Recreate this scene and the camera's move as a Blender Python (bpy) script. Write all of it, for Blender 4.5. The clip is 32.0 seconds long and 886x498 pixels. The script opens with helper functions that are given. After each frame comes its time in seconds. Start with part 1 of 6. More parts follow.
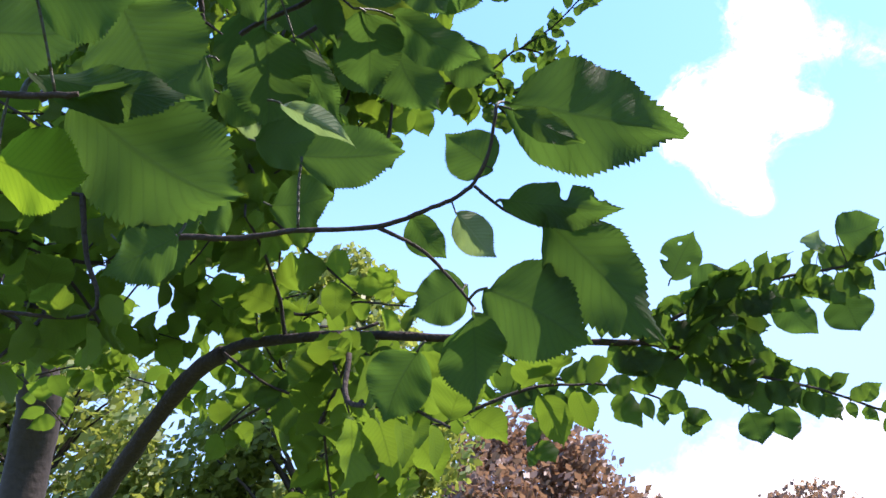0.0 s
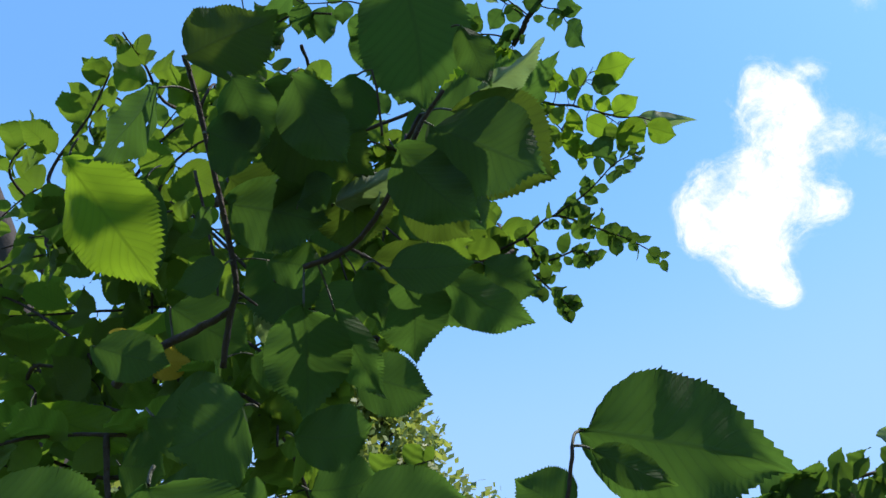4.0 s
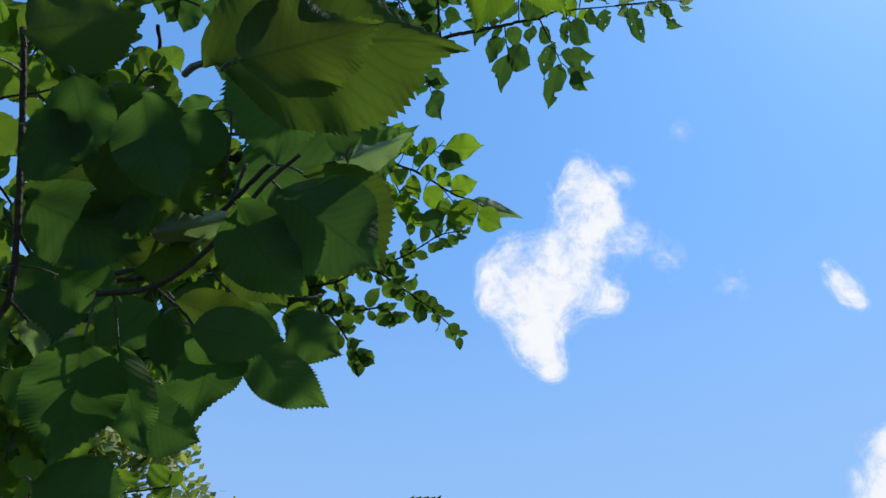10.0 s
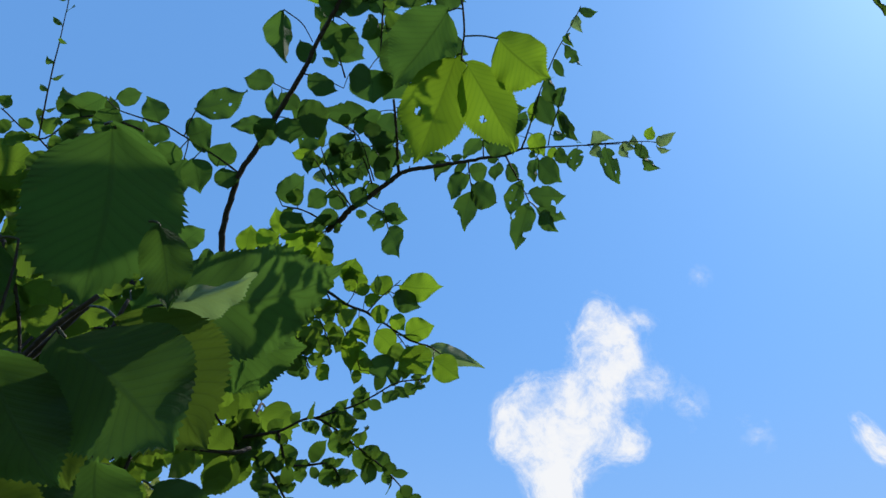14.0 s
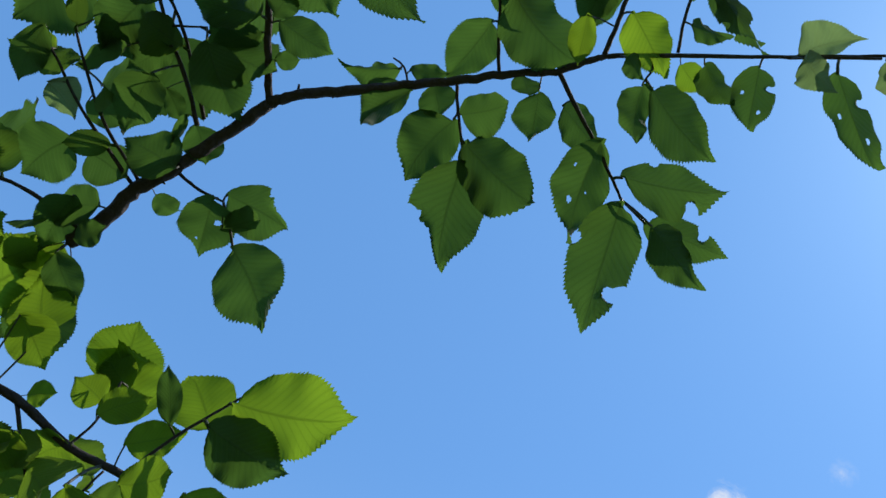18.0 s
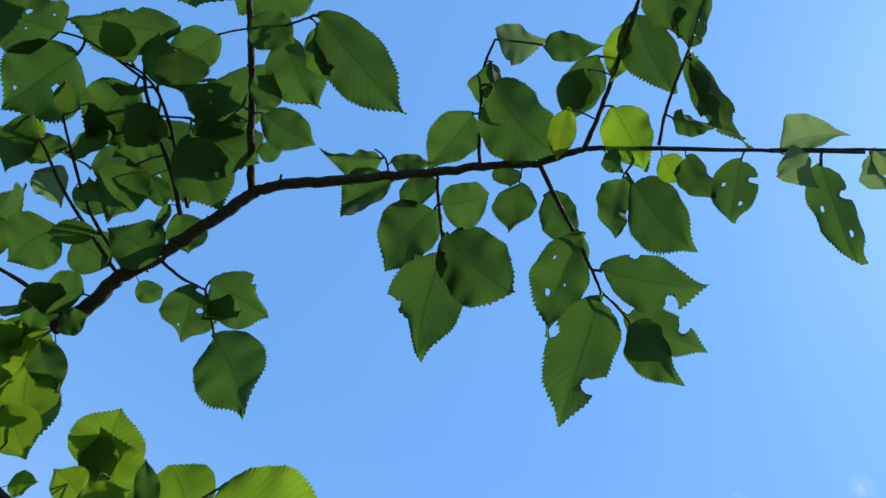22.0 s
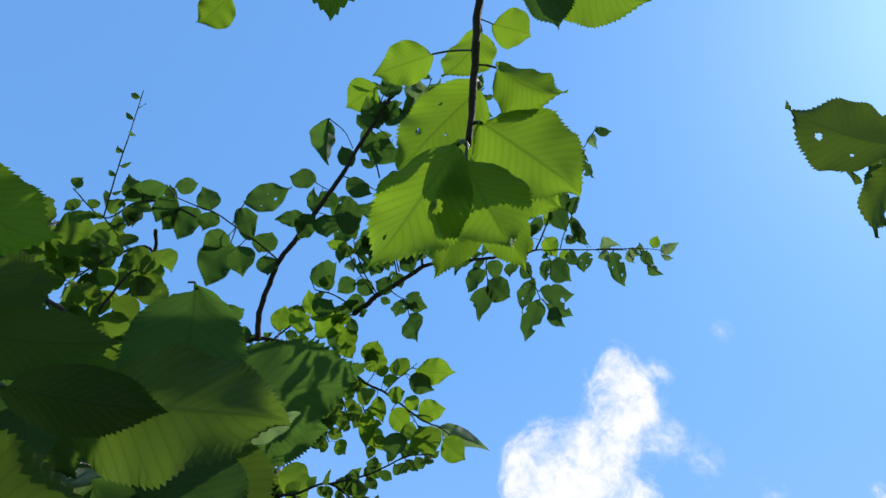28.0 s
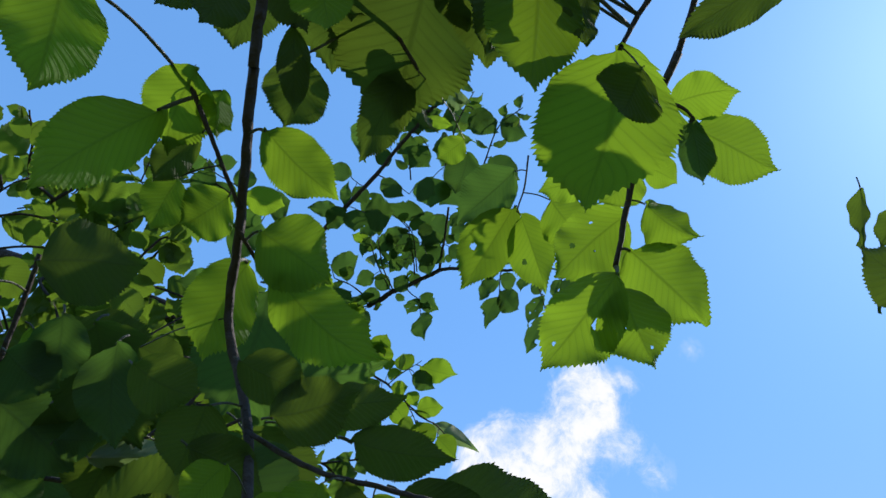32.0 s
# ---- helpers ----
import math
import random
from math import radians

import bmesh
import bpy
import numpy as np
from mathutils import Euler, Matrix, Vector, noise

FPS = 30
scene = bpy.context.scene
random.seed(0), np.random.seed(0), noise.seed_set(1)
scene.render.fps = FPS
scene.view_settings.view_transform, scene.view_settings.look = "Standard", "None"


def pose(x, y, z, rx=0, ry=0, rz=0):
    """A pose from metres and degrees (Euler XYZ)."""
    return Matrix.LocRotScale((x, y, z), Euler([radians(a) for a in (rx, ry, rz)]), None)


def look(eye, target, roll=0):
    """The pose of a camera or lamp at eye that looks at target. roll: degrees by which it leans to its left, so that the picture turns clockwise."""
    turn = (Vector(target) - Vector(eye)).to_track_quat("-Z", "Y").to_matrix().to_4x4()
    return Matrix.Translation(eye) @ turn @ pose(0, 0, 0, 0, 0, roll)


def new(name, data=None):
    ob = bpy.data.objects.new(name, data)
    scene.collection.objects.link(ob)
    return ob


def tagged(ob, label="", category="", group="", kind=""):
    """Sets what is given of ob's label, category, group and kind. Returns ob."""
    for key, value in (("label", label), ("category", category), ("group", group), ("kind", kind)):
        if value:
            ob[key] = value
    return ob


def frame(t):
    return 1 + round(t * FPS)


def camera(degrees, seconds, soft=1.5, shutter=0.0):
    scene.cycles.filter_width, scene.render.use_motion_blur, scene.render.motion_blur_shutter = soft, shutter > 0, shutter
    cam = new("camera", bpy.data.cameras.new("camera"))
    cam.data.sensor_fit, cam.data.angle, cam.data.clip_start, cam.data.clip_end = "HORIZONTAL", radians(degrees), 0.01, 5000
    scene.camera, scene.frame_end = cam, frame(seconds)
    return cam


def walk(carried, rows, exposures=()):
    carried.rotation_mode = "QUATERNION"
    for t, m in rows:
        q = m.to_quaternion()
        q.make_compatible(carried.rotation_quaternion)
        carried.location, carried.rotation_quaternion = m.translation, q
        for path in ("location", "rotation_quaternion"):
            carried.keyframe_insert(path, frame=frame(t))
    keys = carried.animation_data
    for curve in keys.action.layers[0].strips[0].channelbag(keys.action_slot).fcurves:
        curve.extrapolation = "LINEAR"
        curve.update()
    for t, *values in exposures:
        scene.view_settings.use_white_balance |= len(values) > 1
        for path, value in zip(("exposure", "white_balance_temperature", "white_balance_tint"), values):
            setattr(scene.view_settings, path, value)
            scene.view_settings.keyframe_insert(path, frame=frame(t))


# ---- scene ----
cam = camera(62, 32.0, soft=1.5)
walk(cam, [
    (0, look((0.022,0.017,1.500), (0.009,0.879,2.007), -3.97)),
    (1, look((0.037,-0.002,1.543), (0.015,0.863,2.044), -4.75)),
    (1.5, look((0.042,-0.016,1.569), (0.017,0.840,2.086), -5.40)),
    (2, look((0.047,-0.029,1.589), (0.010,0.811,2.130), -5.48)),
    (3, look((0.045,-0.022,1.613), (0.002,0.784,2.204), -5.21)),
    (5.5, look((-0.049,0.012,1.648), (0.026,0.779,2.285), -3.08)),
    (6, look((-0.057,0.026,1.649), (0.091,0.789,2.277), -2.11)),
    (6.5, look((-0.107,0.034,1.656), (0.106,0.787,2.279), -2.09)),
    (7, look((-0.114,0.026,1.647), (0.123,0.772,2.270), 0.76)),
    (7.5, look((-0.112,0.039,1.674), (0.142,0.788,2.286), -2.11)),
    (8, look((-0.102,0.035,1.643), (0.161,0.795,2.237), 4.25)),
    (8.5, look((-0.084,0.014,1.654), (0.177,0.782,2.240), 1.13)),
    (9, look((-0.053,-0.000,1.661), (0.180,0.760,2.268), -2.71)),
    (9.5, look((-0.021,-0.006,1.663), (0.199,0.747,2.282), -2.24)),
    (10, look((-0.000,-0.034,1.670), (0.224,0.705,2.305), -2.04)),
    (10.5, look((0.015,-0.046,1.675), (0.234,0.667,2.340), -2.76)),
    (11, look((0.027,-0.049,1.687), (0.232,0.626,2.396), -2.47)),
    (11.5, look((0.039,-0.053,1.678), (0.232,0.584,2.424), -3.02)),
    (12, look((0.037,-0.053,1.683), (0.223,0.551,2.458), -2.13)),
    (12.5, look((0.045,-0.070,1.675), (0.230,0.522,2.459), -1.97)),
    (13, look((0.045,-0.052,1.674), (0.243,0.545,2.452), -1.99)),
    (13.5, look((0.076,-0.032,1.700), (0.261,0.588,2.462), -0.18)),
    (15.5, look((0.213,0.189,1.982), (0.310,0.790,2.776), 6.24)),
    (16, look((0.261,0.242,2.059), (0.318,0.833,2.864), 9.66)),
    (16.5, look((0.295,0.295,2.127), (0.310,0.876,2.941), 13.32)),
    (17, look((0.317,0.355,2.180), (0.304,0.902,3.017), 16.08)),
    (17.5, look((0.335,0.425,2.225), (0.310,0.922,3.093), 17.45)),
    (18, look((0.340,0.464,2.278), (0.298,0.950,3.150), 21.36)),
    (18.5, look((0.349,0.447,2.284), (0.304,0.933,3.157), 20.35)),
    (19, look((0.324,0.433,2.289), (0.314,0.923,3.161), 19.16)),
    (19.5, look((0.344,0.444,2.284), (0.301,0.929,3.157), 19.86)),
    (20, look((0.351,0.455,2.285), (0.300,0.937,3.159), 20.95)),
    (20.5, look((0.353,0.462,2.278), (0.305,0.948,3.151), 20.95)),
    (21, look((0.338,0.447,2.280), (0.313,0.935,3.153), 18.32)),
    (21.5, look((0.349,0.443,2.290), (0.292,0.928,3.163), 22.40)),
    (22, look((0.345,0.420,2.301), (0.281,0.901,3.175), 24.16)),
    (22.5, look((0.349,0.429,2.299), (0.291,0.908,3.175), 21.25)),
    (23, look((0.333,0.413,2.296), (0.290,0.894,3.172), 19.61)),
    (23.5, look((0.326,0.410,2.291), (0.272,0.893,3.165), 22.00)),
    (24, look((0.306,0.375,2.242), (0.265,0.854,3.119), 20.93)),
    (24.5, look((0.284,0.319,2.196), (0.259,0.823,3.059), 19.00)),
    (25, look((0.264,0.253,2.136), (0.257,0.783,2.983), 17.68)),
    (25.5, look((0.254,0.186,2.059), (0.247,0.728,2.899), 18.24)),
    (26, look((0.230,0.119,1.988), (0.239,0.678,2.818), 16.06)),
    (26.5, look((0.177,0.037,1.908), (0.223,0.602,2.732), 13.25)),
    (28.5, look((0.071,-0.131,1.712), (0.202,0.465,2.503), 6.98)),
    (29, look((0.068,-0.129,1.716), (0.197,0.464,2.511), 7.39)),
    (29.5, look((0.064,-0.136,1.713), (0.195,0.455,2.509), 8.84)),
    (30, look((0.041,-0.128,1.722), (0.177,0.460,2.520), 8.99)),
    (30.5, look((0.038,-0.134,1.717), (0.181,0.452,2.515), 9.24)),
    (31, look((0.033,-0.135,1.715), (0.188,0.450,2.511), 9.55)),
    (31.5, look((0.017,-0.144,1.712), (0.173,0.447,2.504), 11.68)),
    (32, look((0.008,-0.154,1.706), (0.160,0.447,2.490), 13.46)),
], exposures=[(0, 1.12, 6750, 27), (1.4, 1.08, 6750, 25), (2.1, 0.82, 6650, 20), (2.5, 0.65, 6600, 17), (3.2, 0.5, 6600, 14), (6, 0.28, 6550, 12), (7, 0.12, 6550, 12), (9, 0.0, 6400, 11), (13, -0.06, 6380, 11), (16, -0.02, 6500, 11), (17, -0.1, 6500, 11), (18.5, -0.06, 6500, 11), (20, 0.06, 6500, 11), (22, 0.14, 6500, 11), (23, 0.22, 6500, 11), (24.2, 0.48, 6600, 13), (25, 0.32, 6550, 12), (26, 0.24, 6500, 12), (29, 0.08, 6480, 12), (32, 0.1, 6500, 12)])

# ---- sky and sun ----
SUN_AZ, SUN_EL = 84.0, 55.0            # degrees clockwise from +y, and up
world = bpy.data.worlds.new("sky")
scene.world = world
world.use_nodes = True
wn = world.node_tree.nodes
sky = wn.new("ShaderNodeTexSky")
sky.sky_type, sky.sun_disc = "NISHITA", False
sky.sun_elevation, sky.sun_rotation = radians(SUN_EL), radians(SUN_AZ)
sky.altitude = 2500.0
sky.air_density, sky.dust_density, sky.ozone_density = 1.0, 2.5, 1.0
wn["Background"].inputs["Strength"].default_value = 0.248
hue = wn.new("ShaderNodeMix")
hue.data_type, hue.blend_type = "RGBA", "MULTIPLY"
hue.inputs[0].default_value, hue.inputs[7].default_value = 1.0, (0.64, 0.95, 1.14, 1)
world.node_tree.links.new(sky.outputs["Color"], hue.inputs[6])
# paler towards the horizon
up = wn.new("ShaderNodeSeparateXYZ")
world.node_tree.links.new(wn.new("ShaderNodeTexCoord").outputs["Generated"], up.inputs[0])
blue = wn.new("ShaderNodeValToRGB")
blue.color_ramp.interpolation = "EASE"
blue.color_ramp.elements[0].position, blue.color_ramp.elements[0].color = 0.34, (0.31, 0.545, 0.93, 0.9)
blue.color_ramp.elements[1].position, blue.color_ramp.elements[1].color = 0.74, (0.185, 0.475, 1.0, 0.5)
world.node_tree.links.new(up.outputs["Z"], blue.inputs[0])
lift = wn.new("ShaderNodeMix")
lift.data_type, lift.blend_type = "RGBA", "MULTIPLY"
lift.inputs[0].default_value, lift.inputs[7].default_value = 1.0, (3.9, 3.9, 3.9, 1)
world.node_tree.links.new(blue.outputs["Color"], lift.inputs[6])
deep = wn.new("ShaderNodeMix")
deep.data_type = "RGBA"
world.node_tree.links.new(blue.outputs["Alpha"], deep.inputs[0])
world.node_tree.links.new(lift.outputs[2], deep.inputs[7])
world.node_tree.links.new(hue.outputs[2], deep.inputs[6])
world.node_tree.links.new(deep.outputs[2], wn["Background"].inputs["Color"])
sun = new("sun", bpy.data.lights.new("sun", "SUN"))
sun.data.energy, sun.data.angle, sun.data.color = 4.6, radians(0.55), (1.0, 0.955, 0.88)
sun_way = Vector((math.sin(radians(SUN_AZ)) * math.cos(radians(SUN_EL)), math.cos(radians(SUN_AZ)) * math.cos(radians(SUN_EL)), math.sin(radians(SUN_EL))))
sun.matrix_world = look(sun_way * 60, (0, 0, 0))


# ---- materials ----
def material(name):
    mat = bpy.data.materials.new(name)
    mat.use_nodes = True
    t = mat.node_tree
    for n in list(t.nodes):
        t.nodes.remove(n)
    return mat, t


def node(t, kind, **sets):
    n = t.nodes.new(kind)
    for key, value in sets.items():
        if key in n.inputs:
            n.inputs[key].default_value = value
    return n


def calc(t, op, a, b=None, c=None):
    n = t.nodes.new("ShaderNodeMath")
    n.operation = op
    for k, v in enumerate((a, b, c)):
        if v is None:
            continue
        if isinstance(v, (int, float)):
            n.inputs[k].default_value = v
        else:
            t.links.new(v, n.inputs[k])
    return n.outputs[0]


def ramp(t, fac, stops):
    n = t.nodes.new("ShaderNodeValToRGB")
    e = n.color_ramp.elements
    while len(e) < len(stops):
        e.new(0.5)
    for k, (at, col) in enumerate(stops):
        e[k].position, e[k].color = at, (*col, 1)
    t.links.new(fac, n.inputs[0])
    return n.outputs[0]


def mixed(t, fac, a, b, blend="MIX"):
    n = t.nodes.new("ShaderNodeMix")
    n.data_type, n.blend_type = "RGBA", blend
    for k, v in ((0, fac), (6, a), (7, b)):
        if isinstance(v, (int, float)):
            n.inputs[k].default_value = v
        elif isinstance(v, tuple):
            n.inputs[k].default_value = (*v, 1)
        else:
            t.links.new(v, n.inputs[k])
    return n.outputs[2]


def leaf_material(name, deep, pale, glow, joined=False):
    """Elm leaf: quilted blade with side veins, glossy above, light shining through it."""
    mat, t = material(name)
    uv = t.nodes.new("ShaderNodeUVMap").outputs[0]
    sep = t.nodes.new("ShaderNodeSeparateXYZ")
    t.links.new(uv, sep.inputs[0])
    side = calc(t, "ABSOLUTE", calc(t, "MULTIPLY", calc(t, "SUBTRACT", sep.outputs[0], 0.5), 2.0))
    phase = calc(t, "FRACT", calc(t, "SUBTRACT", calc(t, "MULTIPLY", sep.outputs[1], 14.0), calc(t, "MULTIPLY", calc(t, "POWER", side, 0.85), 3.2)))
    wedge = calc(t, "MULTIPLY", calc(t, "ABSOLUTE", calc(t, "SUBTRACT", phase, 0.5)), 2.0)
    vein = ramp(t, wedge, [(0.0, (0, 0, 0)), (0.78, (0, 0, 0)), (0.97, (1, 1, 1))])
    rib = ramp(t, side, [(0.0, (1, 1, 1)), (0.02, (1, 1, 1)), (0.055, (0, 0, 0))])
    lines = mixed(t, 1.0, mixed(t, 0.6, (0, 0, 0), vein), rib, "LIGHTEN")
    fine = node(t, "ShaderNodeTexNoise", Scale=26.0, Detail=4.0)
    t.links.new(uv, fine.inputs["Vector"])
    coord = t.nodes.new("ShaderNodeTexCoord")
    big = node(t, "ShaderNodeTexNoise", Scale=14.0, Detail=3.0)
    t.links.new(coord.outputs["Object"] if joined else t.nodes.new("ShaderNodeNewGeometry").outputs["Position"], big.inputs["Vector"])
    rnd = t.nodes.new("ShaderNodeNewGeometry").outputs["Random Per Island"] if joined else t.nodes.new("ShaderNodeObjectInfo").outputs["Random"]
    tone = calc(t, "ADD", calc(t, "MULTIPLY", rnd, 0.6), calc(t, "MULTIPLY", big.outputs[0], 0.4))
    base = mixed(t, tone, deep, pale)
    base = mixed(t, calc(t, "MULTIPLY", fine.outputs[0], 0.35), base, tuple(0.55 * v for v in deep))
    spots = node(t, "ShaderNodeTexNoise", Scale=9.0, Detail=2.0)
    t.links.new(uv, spots.inputs["Vector"])
    spot = ramp(t, spots.outputs[0], [(0.0, (0, 0, 0)), (0.72, (0, 0, 0)), (0.76, (1, 1, 1))])
    base = mixed(t, mixed(t, 0.5, (0, 0, 0), spot), base, (0.09, 0.07, 0.02))
    base = mixed(t, mixed(t, 0.35, (0, 0, 0), lines), base, tuple(min(1, 1.7 * v) for v in pale))
    through_col = mixed(t, mixed(t, 0.5, (0, 0, 0), lines), mixed(t, tone, tuple(0.72 * v for v in glow), glow), tuple(0.32 * v for v in glow))
    through_col = mixed(t, calc(t, "MULTIPLY", calc(t, "POWER", wedge, 1.6), 0.12), through_col, tuple(0.4 * v for v in glow))
    relief = mixed(t, 0.4, mixed(t, 1.0, wedge, lines, "SUBTRACT"), fine.outputs[0])
    bump = node(t, "ShaderNodeBump", Strength=0.36, Distance=0.0016)
    t.links.new(relief, bump.inputs["Height"])
    body = node(t, "ShaderNodeBsdfPrincipled", Roughness=0.6)
    body.inputs["Specular IOR Level"].default_value = 0.07
    shine = node(t, "ShaderNodeBsdfTranslucent")
    mix = node(t, "ShaderNodeMixShader", Fac=0.5)
    out = t.nodes.new("ShaderNodeOutputMaterial")
    for a, b in ((base, body.inputs["Base Color"]), (bump.outputs[0], body.inputs["Normal"]), (through_col, shine.inputs["Color"]),
                 (body.outputs[0], mix.inputs[1]), (shine.outputs[0], mix.inputs[2]), (mix.outputs[0], out.inputs[0])):
        t.links.new(a, b)
    return mat


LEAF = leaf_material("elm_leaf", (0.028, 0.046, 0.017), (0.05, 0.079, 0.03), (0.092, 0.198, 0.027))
# brighter copy of LEAF: sunshine is painted into base and glow
SUNLIT = leaf_material("sunlit_elm_leaf", (0.046, 0.085, 0.014), (0.08, 0.142, 0.024), (0.268, 0.45, 0.022))
# browner and slightly darker than LEAF, for the branches flagged in branch()
OLIVE = leaf_material("olive_elm_leaf", (0.026, 0.036, 0.012), (0.046, 0.062, 0.019), (0.108, 0.178, 0.017))
# pale underside; the grey gloss of the sky is painted into it too
SILVER = leaf_material("pale_sheen_underside", (0.15, 0.175, 0.1), (0.25, 0.285, 0.17), (0.2, 0.31, 0.09))
YELLOW = leaf_material("yellowed_elm_leaf", (0.35, 0.24, 0.03), (0.5, 0.33, 0.04), (0.8, 0.55, 0.06))
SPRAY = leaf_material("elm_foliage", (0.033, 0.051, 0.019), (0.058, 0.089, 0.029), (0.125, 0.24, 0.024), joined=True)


# the SPRAY foliage again, with sunlight put into its colours
SUNLIT_SPRAY = leaf_material("sunlit_elm_foliage", (0.055, 0.085, 0.02), (0.095, 0.142, 0.033), (0.175, 0.3, 0.023), joined=True)


def bark_material(name, dark, light, scale=60.0, rough=0.85):
    mat, t = material(name)
    where = t.nodes.new("ShaderNodeTexCoord").outputs["Object"]
    a = node(t, "ShaderNodeTexNoise", Scale=scale, Detail=6.0)
    b = node(t, "ShaderNodeTexNoise", Scale=scale * 0.15, Detail=3.0)
    v = node(t, "ShaderNodeTexVoronoi", Scale=scale * 0.6)
    for n in (a, b, v):
        t.links.new(where, n.inputs["Vector"])
    col = mixed(t, a.outputs[0], dark, light)
    col = mixed(t, calc(t, "MULTIPLY", b.outputs[0], 0.6), col, tuple(0.6 * x for x in dark))
    bump = node(t, "ShaderNodeBump", Strength=0.7, Distance=0.004)
    t.links.new(calc(t, "ADD", a.outputs[0], calc(t, "MULTIPLY", v.outputs[0], 0.6)), bump.inputs["Height"])
    body = node(t, "ShaderNodeBsdfPrincipled", Roughness=rough)
    out = t.nodes.new("ShaderNodeOutputMaterial")
    t.links.new(col, body.inputs["Base Color"])
    t.links.new(bump.outputs[0], body.inputs["Normal"])
    t.links.new(body.outputs[0], out.inputs[0])
    return mat


BARK = bark_material("grey_elm_bark", (0.02, 0.014, 0.011), (0.068, 0.05, 0.04), 60)
TWIG = bark_material("brown_twig_bark", (0.019, 0.012, 0.009), (0.056, 0.034, 0.025), 240)
STALK = bark_material("green_leaf_stalk", (0.03, 0.03, 0.01), (0.06, 0.058, 0.02), 300, 0.6)


def foliage_material(name, dark, light, glow):
    mat, t = material(name)
    rnd = t.nodes.new("ShaderNodeNewGeometry").outputs["Random Per Island"]
    big = node(t, "ShaderNodeTexNoise", Scale=0.7, Detail=3.0)
    t.links.new(t.nodes.new("ShaderNodeTexCoord").outputs["Object"], big.inputs["Vector"])
    tone = calc(t, "ADD", calc(t, "MULTIPLY", rnd, 0.65), calc(t, "MULTIPLY", big.outputs[0], 0.35))
    body = node(t, "ShaderNodeBsdfPrincipled", Roughness=0.5)
    shine = node(t, "ShaderNodeBsdfTranslucent")
    mix = node(t, "ShaderNodeMixShader", Fac=0.4)
    out = t.nodes.new("ShaderNodeOutputMaterial")
    t.links.new(mixed(t, tone, dark, light), body.inputs["Base Color"])
    t.links.new(mixed(t, tone, tuple(0.6 * v for v in glow), glow), shine.inputs["Color"])
    t.links.new(body.outputs[0], mix.inputs[1])
    t.links.new(shine.outputs[0], mix.inputs[2])
    t.links.new(mix.outputs[0], out.inputs[0])
    return mat


def grass_material():
    mat, t = material("mown_grass")
    where = t.nodes.new("ShaderNodeTexCoord").outputs["Object"]
    a = node(t, "ShaderNodeTexNoise", Scale=40.0, Detail=6.0)
    b = node(t, "ShaderNodeTexNoise", Scale=0.25, Detail=4.0)
    for n in (a, b):
        t.links.new(where, n.inputs["Vector"])
    col = mixed(t, a.outputs[0], (0.03, 0.06, 0.012), (0.09, 0.14, 0.03))
    col = mixed(t, calc(t, "MULTIPLY", b.outputs[0], 0.5), col, (0.12, 0.13, 0.05))
    bump = node(t, "ShaderNodeBump", Strength=0.6, Distance=0.03)
    t.links.new(a.outputs[0], bump.inputs["Height"])
    body = node(t, "ShaderNodeBsdfPrincipled", Roughness=0.9)
    out = t.nodes.new("ShaderNodeOutputMaterial")
    t.links.new(col, body.inputs["Base Color"])
    t.links.new(bump.outputs[0], body.inputs["Normal"])
    t.links.new(body.outputs[0], out.inputs[0])
    return mat


def cloud_material():
    mat, t = material("cloud_vapour")
    dens = t.nodes.new("ShaderNodeAttribute")
    dens.attribute_name = "cover"
    where = t.nodes.new("ShaderNodeTexCoord").outputs["Object"]
    a = node(t, "ShaderNodeTexNoise", Scale=0.014, Detail=12.0, Roughness=0.68, Distortion=0.25)
    b = node(t, "ShaderNodeTexNoise", Scale=0.006, Detail=4.0)
    for n in (a, b):
        t.links.new(where, n.inputs["Vector"])
    stir = calc(t, "ADD", calc(t, "MULTIPLY", calc(t, "SUBTRACT", a.outputs[0], 0.5), 3.4), calc(t, "MULTIPLY", calc(t, "SUBTRACT", b.outputs[0], 0.5), 0.8))
    edge = calc(t, "MULTIPLY", calc(t, "ADD", dens.outputs["Fac"], stir), 0.62)
    thin = calc(t, "MULTIPLY", dens.outputs["Fac"], 2.4)
    cover = ramp(t, calc(t, "MULTIPLY", edge, calc(t, "MINIMUM", thin, 1.0)), [(0.0, (0, 0, 0)), (0.1, (0, 0, 0)), (0.3, (0.13, 0.13, 0.13)), (0.55, (0.5, 0.5, 0.5)), (0.78, (0.9, 0.9, 0.9)), (0.95, (1, 1, 1))])
    lit = node(t, "ShaderNodeEmission", Strength=0.97)
    lit.inputs["Color"].default_value = (0.97, 0.985, 1.0, 1)
    clear = t.nodes.new("ShaderNodeBsdfTransparent")
    mix = t.nodes.new("ShaderNodeMixShader")
    out = t.nodes.new("ShaderNodeOutputMaterial")
    t.links.new(cover, mix.inputs[0])
    t.links.new(clear.outputs[0], mix.inputs[1])
    t.links.new(lit.outputs[0], mix.inputs[2])
    t.links.new(mix.outputs[0], out.inputs[0])
    return mat


